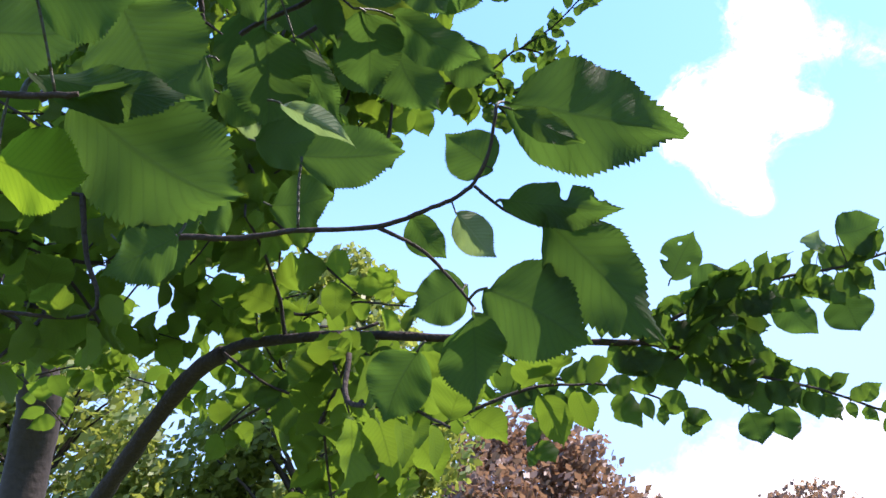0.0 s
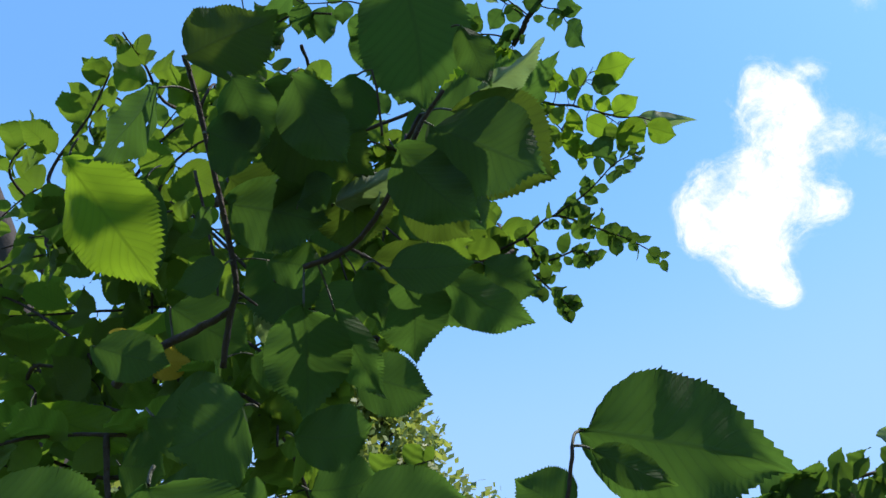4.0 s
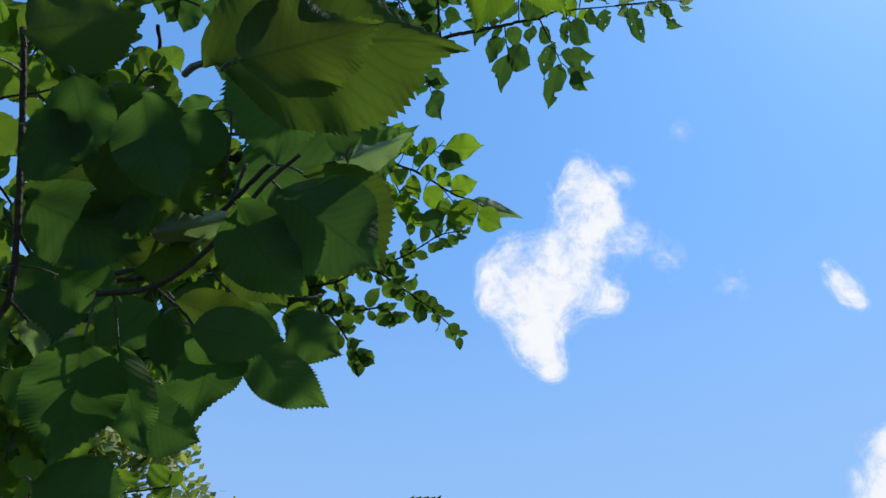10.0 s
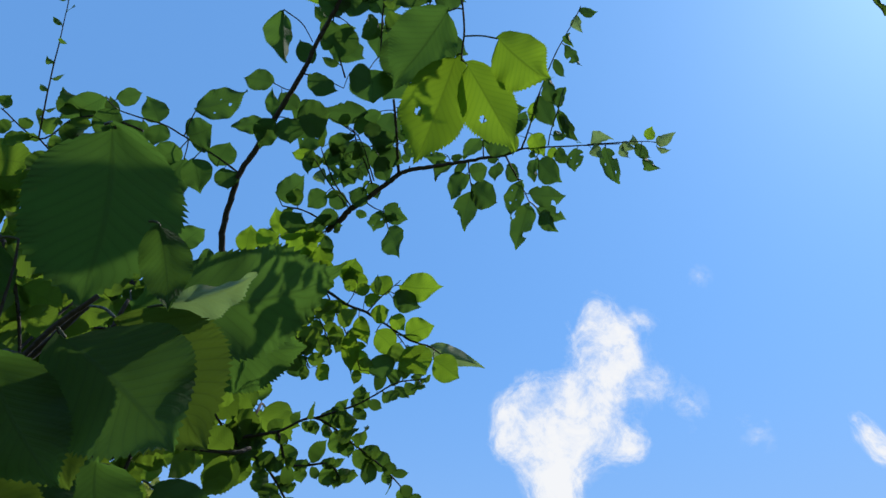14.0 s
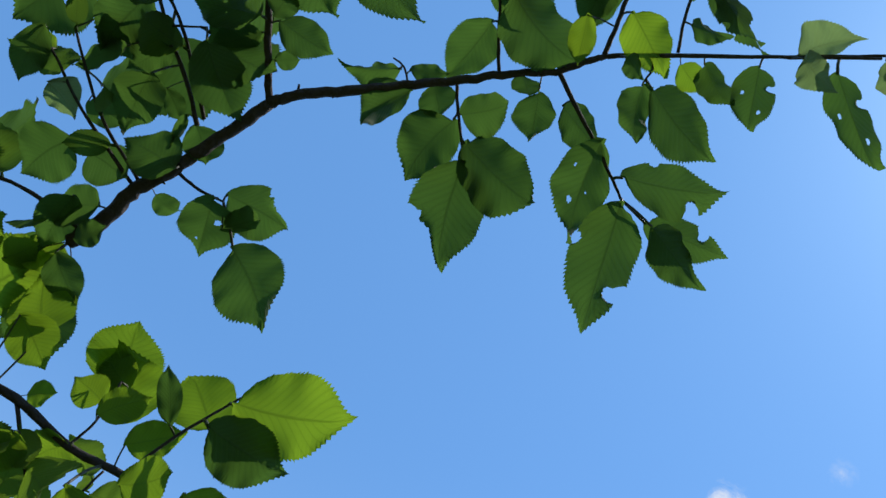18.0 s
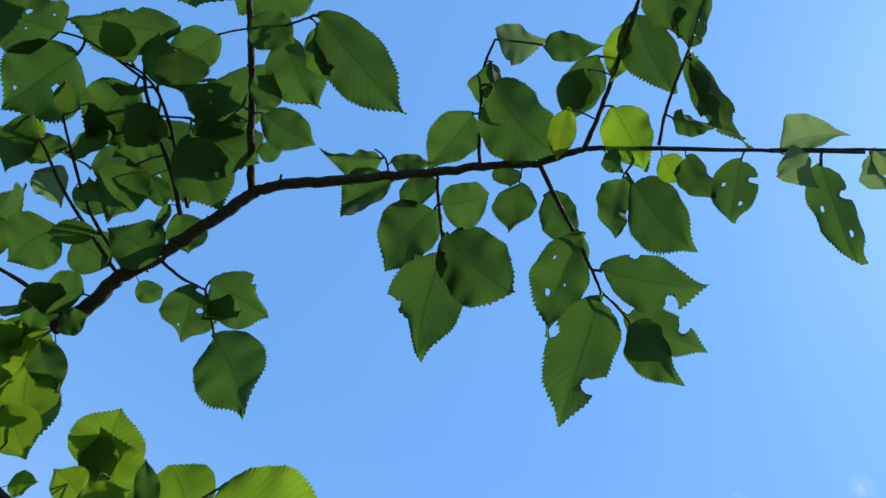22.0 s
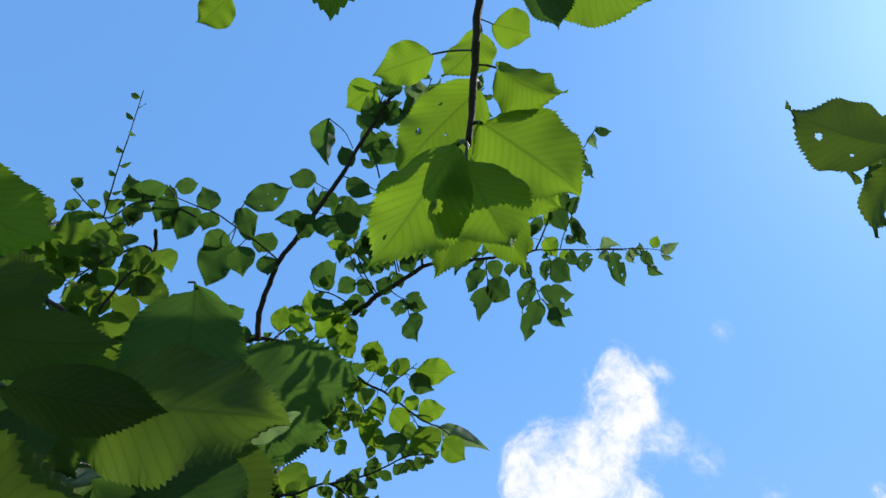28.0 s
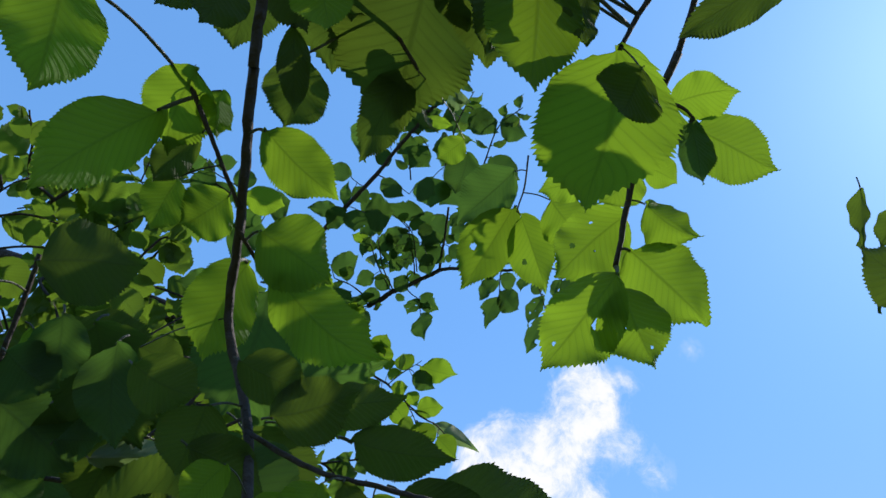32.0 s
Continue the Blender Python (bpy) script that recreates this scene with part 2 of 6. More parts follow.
# ---- mesh helpers ----
def mesh_object(name, verts, faces, mats, parent=None, uvs=None, slots=None, smooth=True):
    me = bpy.data.meshes.new(name)
    me.from_pydata(verts, [], faces)
    for m in mats:
        me.materials.append(m)
    if uvs is not None:
        layer = me.uv_layers.new(name="UVMap")
        loops = np.empty(len(me.loops), dtype=np.int32)
        me.loops.foreach_get("vertex_index", loops)
        layer.data.foreach_set("uv", np.asarray(uvs, dtype=np.float32)[loops].ravel())
    if slots is not None:
        me.polygons.foreach_set("material_index", np.asarray(slots, dtype=np.int32))
    me.polygons.foreach_set("use_smooth", np.full(len(me.polygons), smooth))
    me.update()
    ob = new(name, me)
    ob.parent = parent
    return ob


def spline(points, steps):
    """A smooth line through the points (Catmull-Rom)."""
    p = [Vector(q) for q in points]
    if len(p) == 2:
        return [p[0].lerp(p[1], k / steps) for k in range(steps + 1)]
    p = [2 * p[0] - p[1]] + p + [2 * p[-1] - p[-2]]
    line = []
    for a, b, c, d in zip(p, p[1:], p[2:], p[3:]):
        for k in range(steps):
            u = k / steps
            line.append(0.5 * (2 * b + (c - a) * u + (2 * a - 5 * b + 4 * c - d) * u * u + (3 * b - a - 3 * c + d) * u ** 3))
    return line + [p[-2]]


def tube(verts, faces, line, r0, r1, sides=7, knots=0.12, rng=random):
    """Adds a tapered, slightly knotted tube along line."""
    start, n = len(verts), len(line)
    right = None
    for k, p in enumerate(line):
        way = (line[min(k + 1, n - 1)] - line[max(k - 1, 0)]).normalized()
        if right is None:
            right = way.orthogonal().normalized()
        right = (right - right.dot(way) * way).normalized()
        up = way.cross(right)
        r = (r0 + (r1 - r0) * k / max(1, n - 1)) * (1 + knots * rng.uniform(-1, 1))
        for s in range(sides):
            a = 2 * math.pi * s / sides
            verts.append(p + r * (math.cos(a) * right + math.sin(a) * up))
    for k in range(n - 1):
        for s in range(sides):
            a, b = start + k * sides + s, start + k * sides + (s + 1) % sides
            faces.append((a, b, b + sides, a + sides))
    faces.append(tuple(start + s for s in reversed(range(sides))))
    faces.append(tuple(start + (n - 1) * sides + s for s in range(sides)))


OVATE = ((0, 0.02, 0.08, 0.18, 0.32, 0.46, 0.58, 0.69, 0.78, 0.85, 0.9, 0.94, 0.97, 1), (0.02, 0.28, 0.58, 0.84, 0.98, 1, 0.94, 0.79, 0.57, 0.34, 0.19, 0.1, 0.05, 0))
ROUND = ((0, 0.02, 0.09, 0.22, 0.4, 0.58, 0.74, 0.86, 0.92, 0.96, 1), (0.02, 0.34, 0.66, 0.9, 1, 0.98, 0.82, 0.52, 0.27, 0.1, 0))


def leaf_shape(teeth=31, per=3, cols=2, wide=0.74, blunt=0.0, bites=(), holes=(), curl=0.1, fold=0.12, wave=0.02, bend=0.0, seed=1):
    """An elm leaf of length 1 along y: saw-toothed, lopsided at its base, drawn out to a tip."""
    rng = random.Random(seed)
    verts, uvs, faces = [], [], []
    rows = teeth * per
    side_cols = [-1 + k / cols for k in range(2 * cols + 1)]
    phase = rng.uniform(0, 6)
    hook, roll, turn_at = rng.choice((-1, 1)) * rng.uniform(0.01, 0.055), rng.uniform(0.02, 0.075), rng.uniform(0, 6)
    lop = {-1: rng.uniform(0.9, 1.0), 1: rng.uniform(1.0, 1.08)}
    big = {q: [rng.choice((0.35, 0.7, 1.0, 1.5)) * rng.uniform(0.8, 1.2) for _ in range(teeth)] for q in (-1, 1)}
    for i in range(rows + 1):
        v = i / rows
        for u in side_cols:
            s, q = abs(u), (1 if u > 0 else -1)
            low = 0.04 if u > 0 else 0.0
            vv = max(0.0, (v - low) / (1 - low))
            w = 0.5 * wide * float(np.interp(vv, *(ROUND if blunt else OVATE)))
            w *= lop[q] * (1 + 0.035 * math.sin(7 * v + phase * q))
            step = (i % per) / max(1, per - 1)
            saw = 0.0
            if s == 1 and 0.05 < v < 0.985:
                saw = 0.021 * (step - 0.35) * big[q][min(teeth - 1, i // per)] * min(1.0, w / 0.12)
            keep = 1.0
            for bite in bites:
                if s > 0 and q == bite[0]:
                    d = abs(v - bite[1]) / bite[2]
                    if d < 1:
                        keep *= 1 - s * bite[3] * (1 - d ** 3) * rng.uniform(0.88, 1.06)
            x = u * w * keep + q * saw * keep
            y = v + s * 0.07 * (1 - v) * math.sin(math.pi * v) + (0.016 * step if (s == 1 and 0.05 < v < 0.97) else 0)
            z = fold * abs(x) - curl * (v - 0.3) ** 2 + wave * math.sin(8 * v + phase + 1.5 * u) * s + 0.5 * wave * math.sin(21 * v + 3 * phase) * s * s
            z -= roll * s ** 4 * max(0.0, math.sin(4.2 * v + turn_at + 2.2 * q)) + 0.03 * max(0.0, (v - 0.8) / 0.2) ** 2
            verts.append((x + bend * (v - 0.3) ** 2 + hook * max(0.0, (v - 0.78) / 0.22) ** 2, y, z))
            uvs.append((0.5 + 0.5 * u, v))
    n = len(side_cols)
    gone = set()
    for hu, hv, hr in holes:
        for i in range(rows):
            for k in range(n - 1):
                cu, cv = (side_cols[k] + side_cols[k + 1]) / 2, (i + 0.5) / rows
                if ((cu - hu) * 0.4) ** 2 + (cv - hv) ** 2 < hr * hr:
                    gone.add((i, k))
    for i in range(rows):
        for k in range(n - 1):
            if (i, k) not in gone:
                a = i * n + k
                faces.append((a, a + 1, a + n + 1, a + n))
    return verts, faces, uvs


def leaf_mesh(name, mat, **how):
    verts, faces, uvs = leaf_shape(**how)
    ob = mesh_object(name, verts, faces, [mat], uvs=uvs)
    me = ob.data
    bpy.data.objects.remove(ob)
    return me


FINE = dict(cols=4)
SHAPES = {
    "plain": [dict(seed=1, bend=0.12), dict(seed=2, curl=0.25, wave=0.045, fold=0.14, bend=-0.15), dict(seed=3, wide=0.68, curl=-0.05, wave=0.03, bend=0.2),
              dict(seed=4, wide=0.8, fold=0.18, wave=0.05, bend=-0.08), dict(seed=17, wide=0.72, curl=0.35, fold=0.1, wave=0.05, bend=0.25), dict(seed=18, wide=0.78, curl=0.18, fold=0.22, wave=0.04, bend=-0.22)],
    "round": [dict(seed=5, wide=0.95, blunt=1, curl=0.08, wave=0.04, bend=0.1), dict(seed=6, wide=1.0, blunt=1, fold=0.2, wave=0.03, bend=-0.1)],
    "bite": [dict(seed=7, bites=((1, 0.66, 0.08, 0.75), (-1, 0.3, 0.05, 0.2)), curl=0.12, bend=-0.1), dict(seed=8, bites=((-1, 0.72, 0.2, 0.6), (-1, 0.5, 0.05, 0.35)), bend=0.15),
             dict(seed=9, bites=((1, 0.5, 0.07, 0.85), (1, 0.78, 0.06, 0.5)), wave=0.05), dict(seed=19, bites=((1, 0.82, 0.16, 0.7), (-1, 0.62, 0.05, 0.55)), curl=0.2)],
    "holes": [dict(seed=10, cols=16, per=5, holes=((0.45, 0.55, 0.04),), bend=0.12), dict(seed=11, cols=16, per=5, holes=((-0.5, 0.4, 0.028), (0.4, 0.7, 0.035)), bites=((1, 0.3, 0.06, 0.5),), bend=-0.12),
              dict(seed=12, cols=16, per=5, holes=((0.35, 0.42, 0.05), (-0.3, 0.75, 0.022)), wave=0.045), dict(seed=20, cols=16, per=5, holes=((-0.35, 0.62, 0.035), (-0.45, 0.3, 0.016), (0.2, 0.5, 0.014)), wave=0.04, bend=0.18)],
    "curl": [dict(seed=13, curl=0.55, fold=0.5, wave=0.06, wide=0.7), dict(seed=14, curl=0.4, fold=0.7, wave=0.08, bend=0.2)],
    "fold": [dict(seed=15, fold=1.3, curl=0.3), dict(seed=16, fold=1.0, curl=0.2, wave=0.06, bend=0.2)],
}
MESHES = {(kind, mat.name): [leaf_mesh("leaf", mat, **{**FINE, **how}) for how in hows] for kind, hows in SHAPES.items() for mat in (LEAF, SUNLIT, OLIVE, SILVER)}
MESHES["plain", YELLOW.name] = [leaf_mesh("leaf", YELLOW, **FINE, seed=21)]
SIMPLE = [leaf_shape(teeth=13, per=2, cols=1, seed=30 + k, wide=0.66 + 0.04 * k, curl=0.1 + 0.06 * k, fold=0.12 + 0.08 * k, wave=0.015 * k, bend=0.12 * (k % 3 - 1)) for k in range(6)]
NARROW = {"plain": 0.74, "round": 0.97, "bite": 0.74, "holes": 0.74, "curl": 0.66, "fold": 0.6}


def leaf_pose(base, tip, face, turn):
    """Axes of a leaf that runs from base to tip, with its underside towards face, turned about its midrib."""
    y = tip - base
    far = y.length
    y.normalize()
    under = (face - face.dot(y) * y).normalized()
    under = Matrix.Rotation(radians(turn), 3, y) @ under
    z = -under
    x = y.cross(z)
    return x, y, z, far


# ---- ground, clouds ----
ground = mesh_object("ground", [(-4000, -4000, 0), (4000, -4000, 0), (4000, 4000, 0), (-4000, 4000, 0)], [(0, 1, 2, 3)], [grass_material()], smooth=False)
tagged(ground, "mown green grass of a park", "ground", kind="structure")

VAPOUR = cloud_material()


def cloud(az, el, blobs, label, far=1500.0, step=11.0):
    """A cloud far off, over the compass bearing az at the height el: puffs of (right, up, radius), in metres."""
    way = Vector((math.sin(radians(az)) * math.cos(radians(el)), math.cos(radians(az)) * math.cos(radians(el)), math.sin(radians(el))))
    right = way.cross(Vector((0, 0, 1))).normalized()
    up = right.cross(way)
    x0, x1 = min(b[0] - 2.4 * b[2] for b in blobs), max(b[0] + 2.4 * b[2] for b in blobs)
    y0, y1 = min(b[1] - 2.4 * b[2] for b in blobs), max(b[1] + 2.4 * b[2] for b in blobs)
    nx, ny = int((x1 - x0) / step) + 1, int((y1 - y0) / step) + 1
    field = np.zeros((ny + 1, nx + 1))
    gx, gy = np.meshgrid(x0 + step * np.arange(nx + 1), y0 + step * np.arange(ny + 1))
    for bx, by, br, *most in blobs:
        field += (most[0] if most else 1.0) * np.exp(-((gx - bx) ** 2 + (gy - by) ** 2) / br ** 2)
    index, verts, dens, faces = {}, [], [], []

    def corner(j, i):
        if (j, i) not in index:
            index[j, i] = len(verts)
            verts.append(right * gx[j, i] + up * gy[j, i] - way * (60 * min(1.0, field[j, i])))
            dens.append(min(1.2, field[j, i]))
        return index[j, i]

    for j in range(ny):
        for i in range(nx):
            if field[j:j + 2, i:i + 2].max() > 0.06:
                faces.append((corner(j, i), corner(j, i + 1), corner(j + 1, i + 1), corner(j + 1, i)))
    ob = mesh_object("cloud", verts, faces, [VAPOUR])
    ob.location = way * far
    ob.visible_shadow = False
    layer = ob.data.attributes.new("cover", "FLOAT", "POINT")
    layer.data.foreach_set("value", np.array(dens, dtype=np.float32))
    tagged(ob, label, "cloud", kind="structure")
    ob.name = "backdrop_cloud"


cloud(28.3, 36.3, [(62, 215, 34), (45, 160, 46), (92, 135, 46), (60, 85, 54), (10, 40, 54), (-70, 62, 42), (-120, 35, 46), (-138, -20, 42), (-60, -15, 66), (30, -25, 52), (80, -50, 38),
                   (-75, -90, 48), (-70, -135, 38), (-50, -170, 26), (200, 5, 45, 0.42), (315, -50, 50, 0.36), (150, 60, 40, 0.5), (265, 250, 30, 0.36), (150, 180, 30, 0.4)], "bright white ragged summer cloud in the sky")
cloud(50.5, 30.8, [(-14, 45, 15, 0.8), (-8, 16, 20), (2, -16, 20), (14, -40, 15, 0.8), (100, -40, 34, 0.42), (84, -120, 46, 0.42)], "small white wisp of cloud", step=7.0)
cloud(48.1, 18.2, [(10, 20, 52), (50, 40, 52), (95, 0, 74), (40, -40, 60), (-20, -40, 42)], "white heaped cloud low in the sky")
cloud(20.7, 9.0, [(-200, -40, 110), (-60, 0, 110), (90, 20, 120), (220, -20, 120), (350, 30, 130), (0, -120, 160), (250, -130, 180), (-300, -110, 130)], "bright white bank of cloud near the horizon")


# ---- far trees ----
def far_tree(name, label, base, height, spread, mat, seed, clumps=60, per=170, size=0.16, low=0.25):
    """A whole tree: trunk, limbs, and a crown of many small leaves in clumps."""
    rng = random.Random(seed)
    root = new(name)
    root.location = base
    tagged(root, label, "tree")
    verts, faces = [], []
    tube(verts, faces, spline([(0, 0, -0.1), (0.05 * height * 0.2, 0, 0.3 * height), (0, 0.02 * height, 0.8 * height)], 6), 0.028 * height, 0.006 * height, 9, 0.06, rng)
    mesh_object("trunk", verts, faces, [BARK], root)
    cv, cf = [], []
    for k in range(clumps):
        a, h = rng.uniform(0, 2 * math.pi), rng.uniform(low, 1.0)
        rad = spread * math.sin(math.pi * (0.12 + 0.86 * (h - low) / (1 - low) * 0.98)) ** 0.7 * rng.uniform(0.35, 1.0)
        c = Vector((rad * math.cos(a), rad * math.sin(a), h * height * rng.uniform(0.93, 1.04)))
        foot = Vector((0, 0, max(0.2 * height, c.z - 0.9 * rad - 0.1 * height)))
        verts, faces = [], []
        tube(verts, faces, spline([foot, foot.lerp(c, 0.5) + Vector((0, 0, 0.05 * height)), c], 3), 0.007 * height, 0.0015 * height, 5, 0.05, rng)
        mesh_object("limb", verts, faces, [BARK], root)
        r = spread * rng.uniform(0.16, 0.34)
        for _ in range(per):
            d = Vector((rng.gauss(0, 1), rng.gauss(0, 1), rng.gauss(0, 0.75)))
            p = c + d.normalized() * r * rng.uniform(0.25, 1.0) ** 0.6
            n = Vector((rng.gauss(0, 1), rng.gauss(0, 1), rng.gauss(0, 1))).normalized()
            x = n.orthogonal().normalized() * size * rng.uniform(0.6, 1.3)
            y = n.cross(x) * 0.62
            at = len(cv)
            cv += [p - x, p - 0.2 * x + y, p + x, p - 0.2 * x - y]
            cf.append((at, at + 1, at + 2, at + 3))
    mesh_object("crown", cv, cf, [mat], root, smooth=False)
    return root


GREEN = foliage_material("sunlit_green_foliage", (0.07, 0.11, 0.025), (0.2, 0.26, 0.06), (0.48, 0.55, 0.09))
COPPER = foliage_material("copper_beech_foliage", (0.11, 0.062, 0.045), (0.26, 0.16, 0.11), (0.45, 0.26, 0.14))
DARK = foliage_material("dark_green_foliage", (0.025, 0.05, 0.015), (0.06, 0.1, 0.025), (0.18, 0.28, 0.04))
far_tree("copper_beech_tree", "copper beech tree with dull reddish purple leaves", (1.9, 30.0, 0), 10.6, 5.2, COPPER, 3, 90, 170, 0.17)
far_tree("park_tree", "tall sunlit yellow-green park tree", (-3.7, 18.6, 0), 11.9, 3.6, GREEN, 4, 90, 190, 0.14)
far_tree("park_tree", "broad light green park tree behind the elm", (-10.5, 17.5, 0), 9.6, 4.2, GREEN, 5, 90, 180, 0.14)
far_tree("park_tree", "distant round copper-leaved park tree", (19.2, 46.2, 0), 10.0, 4.5, COPPER, 6, 50, 120, 0.2)
far_tree("park_tree", "low green park tree behind the elm", (-5.5, 26.0, 0), 7.9, 4.6, GREEN, 8, 80, 150, 0.15)
far_tree("lime_tree", "tall dark green lime tree", (13.7, -4.6, 0), 15.1, 3.4, DARK, 7, 90, 420, 0.065)

# ---- the elm ----
elm = new("elm_tree")
elm.location = (-1.343,2.311,0.000)
tagged(elm, "young elm tree with toothed green leaves, some eaten by insects", "tree")
ROOT_AT = Vector(elm.location)
rnd = random.Random(11)


class Branch:
    def __init__(self, sunny):
        self.sunny, self.twigs, self.leaves, self.lines = sunny, [], [], []
        self.spray = ([], [], [])


BRANCHES = []


def branch(label, sunny):
    """A new branch of the elm; sunny: how far its leaves are turned to the sun, 0 (edge-on) to 1; high values also pick
    the leaves coloured as sunlit.
    """
    BRANCHES.append(Branch(sunny))
    BRANCHES[-1].olive = label in ('nearleft', 'nearp', 'bigtop', 'tail', 'rightleaf')
    return BRANCHES[-1]


def add_spray(spray, base, tip, width, face, turn, rng):
    """One plain leaf, joined to the others of its twig."""
    verts, faces, uvs = rng.choice(SIMPLE)
    x, y, z, far = leaf_pose(base, tip, face, turn)
    at = len(spray[0])
    spray[0].extend(base + x * (v[0] * width / 0.72) + y * (v[1] * far) + z * (v[2] * far) for v in verts)
    spray[1].extend(tuple(at + q for q in f) for f in faces)
    spray[2].extend(uvs)


def sun_turn(base, tip, face, wish, reach=52):
    """The turn about the midrib that comes nearest to the wished slant to the sun."""
    best = (9, 0)
    for turn in range(-reach, reach + 1, 4):
        _, _, z, _ = leaf_pose(base, tip, face, turn)
        best = min(best, (abs(z.dot(sun_way) - wish) + abs(turn) / 400, turn))
    return best[1]


def leafy(b, line, count, size, face, rng, start=0.08, droop=0.25):
    """Leaves set to both sides along a twig, in two ranks, smaller to its tip."""
    face = Vector(face).normalized()
    n = len(line)
    for k in range(count):
        u = start + (1 - start) * (k + 0.5) / count + rng.uniform(-0.4, 0.4) / count
        i = min(n - 2, max(0, int(u * (n - 1))))
        p = line[i].lerp(line[i + 1], min(1, max(0, u * (n - 1) - i)))
        way = (line[i + 1] - line[i]).normalized()
        side = way.cross(face).normalized() * (1 if k % 2 else -1)
        out = (rng.uniform(0.2, 0.9) * way + side * rng.uniform(0.25, 1.1) + face * rng.uniform(-0.45, 0.45) + Vector((0, 0, -droop * rng.uniform(0.2, 1.6)))).normalized()
        s = size * rng.uniform(0.7, 1.25) * (1 - 0.35 * max(0.0, u - 0.6) / 0.4)
        base = p + out * s * 0.12
        f = face + Vector((rng.gauss(0, 0.25), rng.gauss(0, 0.25), rng.gauss(0, 0.25)))
        turn = sun_turn(base, base + out, f, b.sunny + abs(rng.gauss(0, 0.12)), 44) + rng.uniform(-10, 10)
        at = len(b.spray[0])
        tube(b.spray[0], b.spray[1], [p, base], 0.0011, 0.0008, 4, 0, rng)
        b.spray[2].extend([(0.5, 0.5)] * (len(b.spray[0]) - at))
        add_spray(b.spray, base, base + out * s, s * rng.uniform(0.6, 0.84), f, turn, rng)


def twig(b, points, r0, r1, leaves=0, size=0.05, face=None, start=0.08):
    line = spline(points, 6)
    rng = random.Random(len(b.lines) * 31 + int(1000 * abs(points[0][0])))
    line = [p + Vector((rng.gauss(0, 1), rng.gauss(0, 1), rng.gauss(0, 1))) * min(r0, 0.004) * 0.09 for p in line]
    verts, faces = [], []
    tube(verts, faces, line, r0, r1, 10 if r0 > 0.003 else 6, 0.08, rng)
    b.twigs.append((verts, faces))
    b.lines.append(line)
    if leaves:
        leafy(b, line, leaves, size, face, rng, start)


def leaf(b, base, tip, width, kind, face, turn=None):
    base, tip, face = Vector(base), Vector(tip), Vector(face)
    if turn is None:
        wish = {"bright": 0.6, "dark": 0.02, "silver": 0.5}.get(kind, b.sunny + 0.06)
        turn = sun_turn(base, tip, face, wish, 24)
        width /= math.cos(radians(turn))
    b.leaves.append((base, tip, width, kind, face, turn))


def finish(b):
    """Builds a branch: its twigs, its joined small leaves, and each of its larger leaves with its stalk."""
    rng = random.Random(len(b.leaves) + 3)
    points = [p for line in b.lines for p in line]
    top = None
    for verts, faces in b.twigs:
        made = mesh_object("twig" if top else "branch", [Vector(v) - ROOT_AT for v in verts], faces, [TWIG], top or elm)
        top = top or made
    if b.spray[0]:
        # sunnier branches get the foliage whose colour holds the sunlight
        tagged(mesh_object("foliage", [v - ROOT_AT for v in b.spray[0]], b.spray[1], [SUNLIT_SPRAY if b.sunny > 0.3 else SPRAY], top, b.spray[2]), kind="stuff")
    for base, tip, width, kind, face, turn in b.leaves:
        near = min(points, key=lambda p: (p - base).length)
        gap = (near - base).length
        if gap > 0.045:
            back = ((near - base).normalized() + (base - tip).normalized() - 0.8 * face).normalized()
            gap = min(0.028, 0.16 * (tip - base).length)
            near = base + back * gap
        verts, faces = [], []
        bend = near.lerp(base, 0.55) + Vector((0, 0, 0.07 * gap))
        thick = min(0.0009, 0.016 * (tip - base).length)
        tube(verts, faces, spline([near, bend, base + (tip - base) * 0.03], 4), thick, thick, 6, 0.06, rng)
        mesh_object("leaf_stalk", [v - ROOT_AT for v in verts], faces, [STALK], top)
        # bright leaves and sunny branches take the copy with sunshine painted in
        skin = {"bright": SUNLIT, "yellow": YELLOW, "silver": SILVER, "dark": OLIVE if b.olive else LEAF}.get(kind, SUNLIT if b.sunny >= 0.35 else OLIVE if b.olive else LEAF)
        shape = {"bright": "plain", "yellow": "plain", "silver": "curl", "dark": "plain"}.get(kind, kind)
        shape, pick, flip = (shape + "::").split(":")[:3]
        x, y, z, far = leaf_pose(base, tip, face, turn)
        options = MESHES[shape, skin.name]
        ob = new("leaf", options[int(pick)] if pick else rng.choice(options))
        ob.parent = top
        s = width / NARROW[shape] * 1.11
        ob.matrix_basis = Matrix.Translation(base - ROOT_AT) @ Matrix((x, y, z)).transposed().to_4x4() @ Matrix.Diagonal((s * (int(flip) if flip else rng.choice((1, -1))), far, far, 1))


b = branch("main", 0.1)
twig(b, [(0.122,0.711,2.604), (0.137,0.695,2.613), (0.149,0.677,2.623), (0.166,0.663,2.632), (0.183,0.644,2.643), (0.195,0.632,2.650), (0.206,0.619,2.657)], 0.0046, 0.0034)
twig(b, [(0.206,0.619,2.657), (0.220,0.611,2.662), (0.251,0.601,2.670), (0.280,0.591,2.677), (0.304,0.583,2.682), (0.330,0.573,2.689), (0.354,0.566,2.694), (0.373,0.555,2.701), (0.379,0.552,2.703)], 0.0033, 0.0016)
twig(b, [(0.379,0.552,2.703), (0.418,0.542,2.710), (0.457,0.533,2.717), (0.487,0.526,2.723), (0.526,0.517,2.730)], 0.0014, 0.0009)
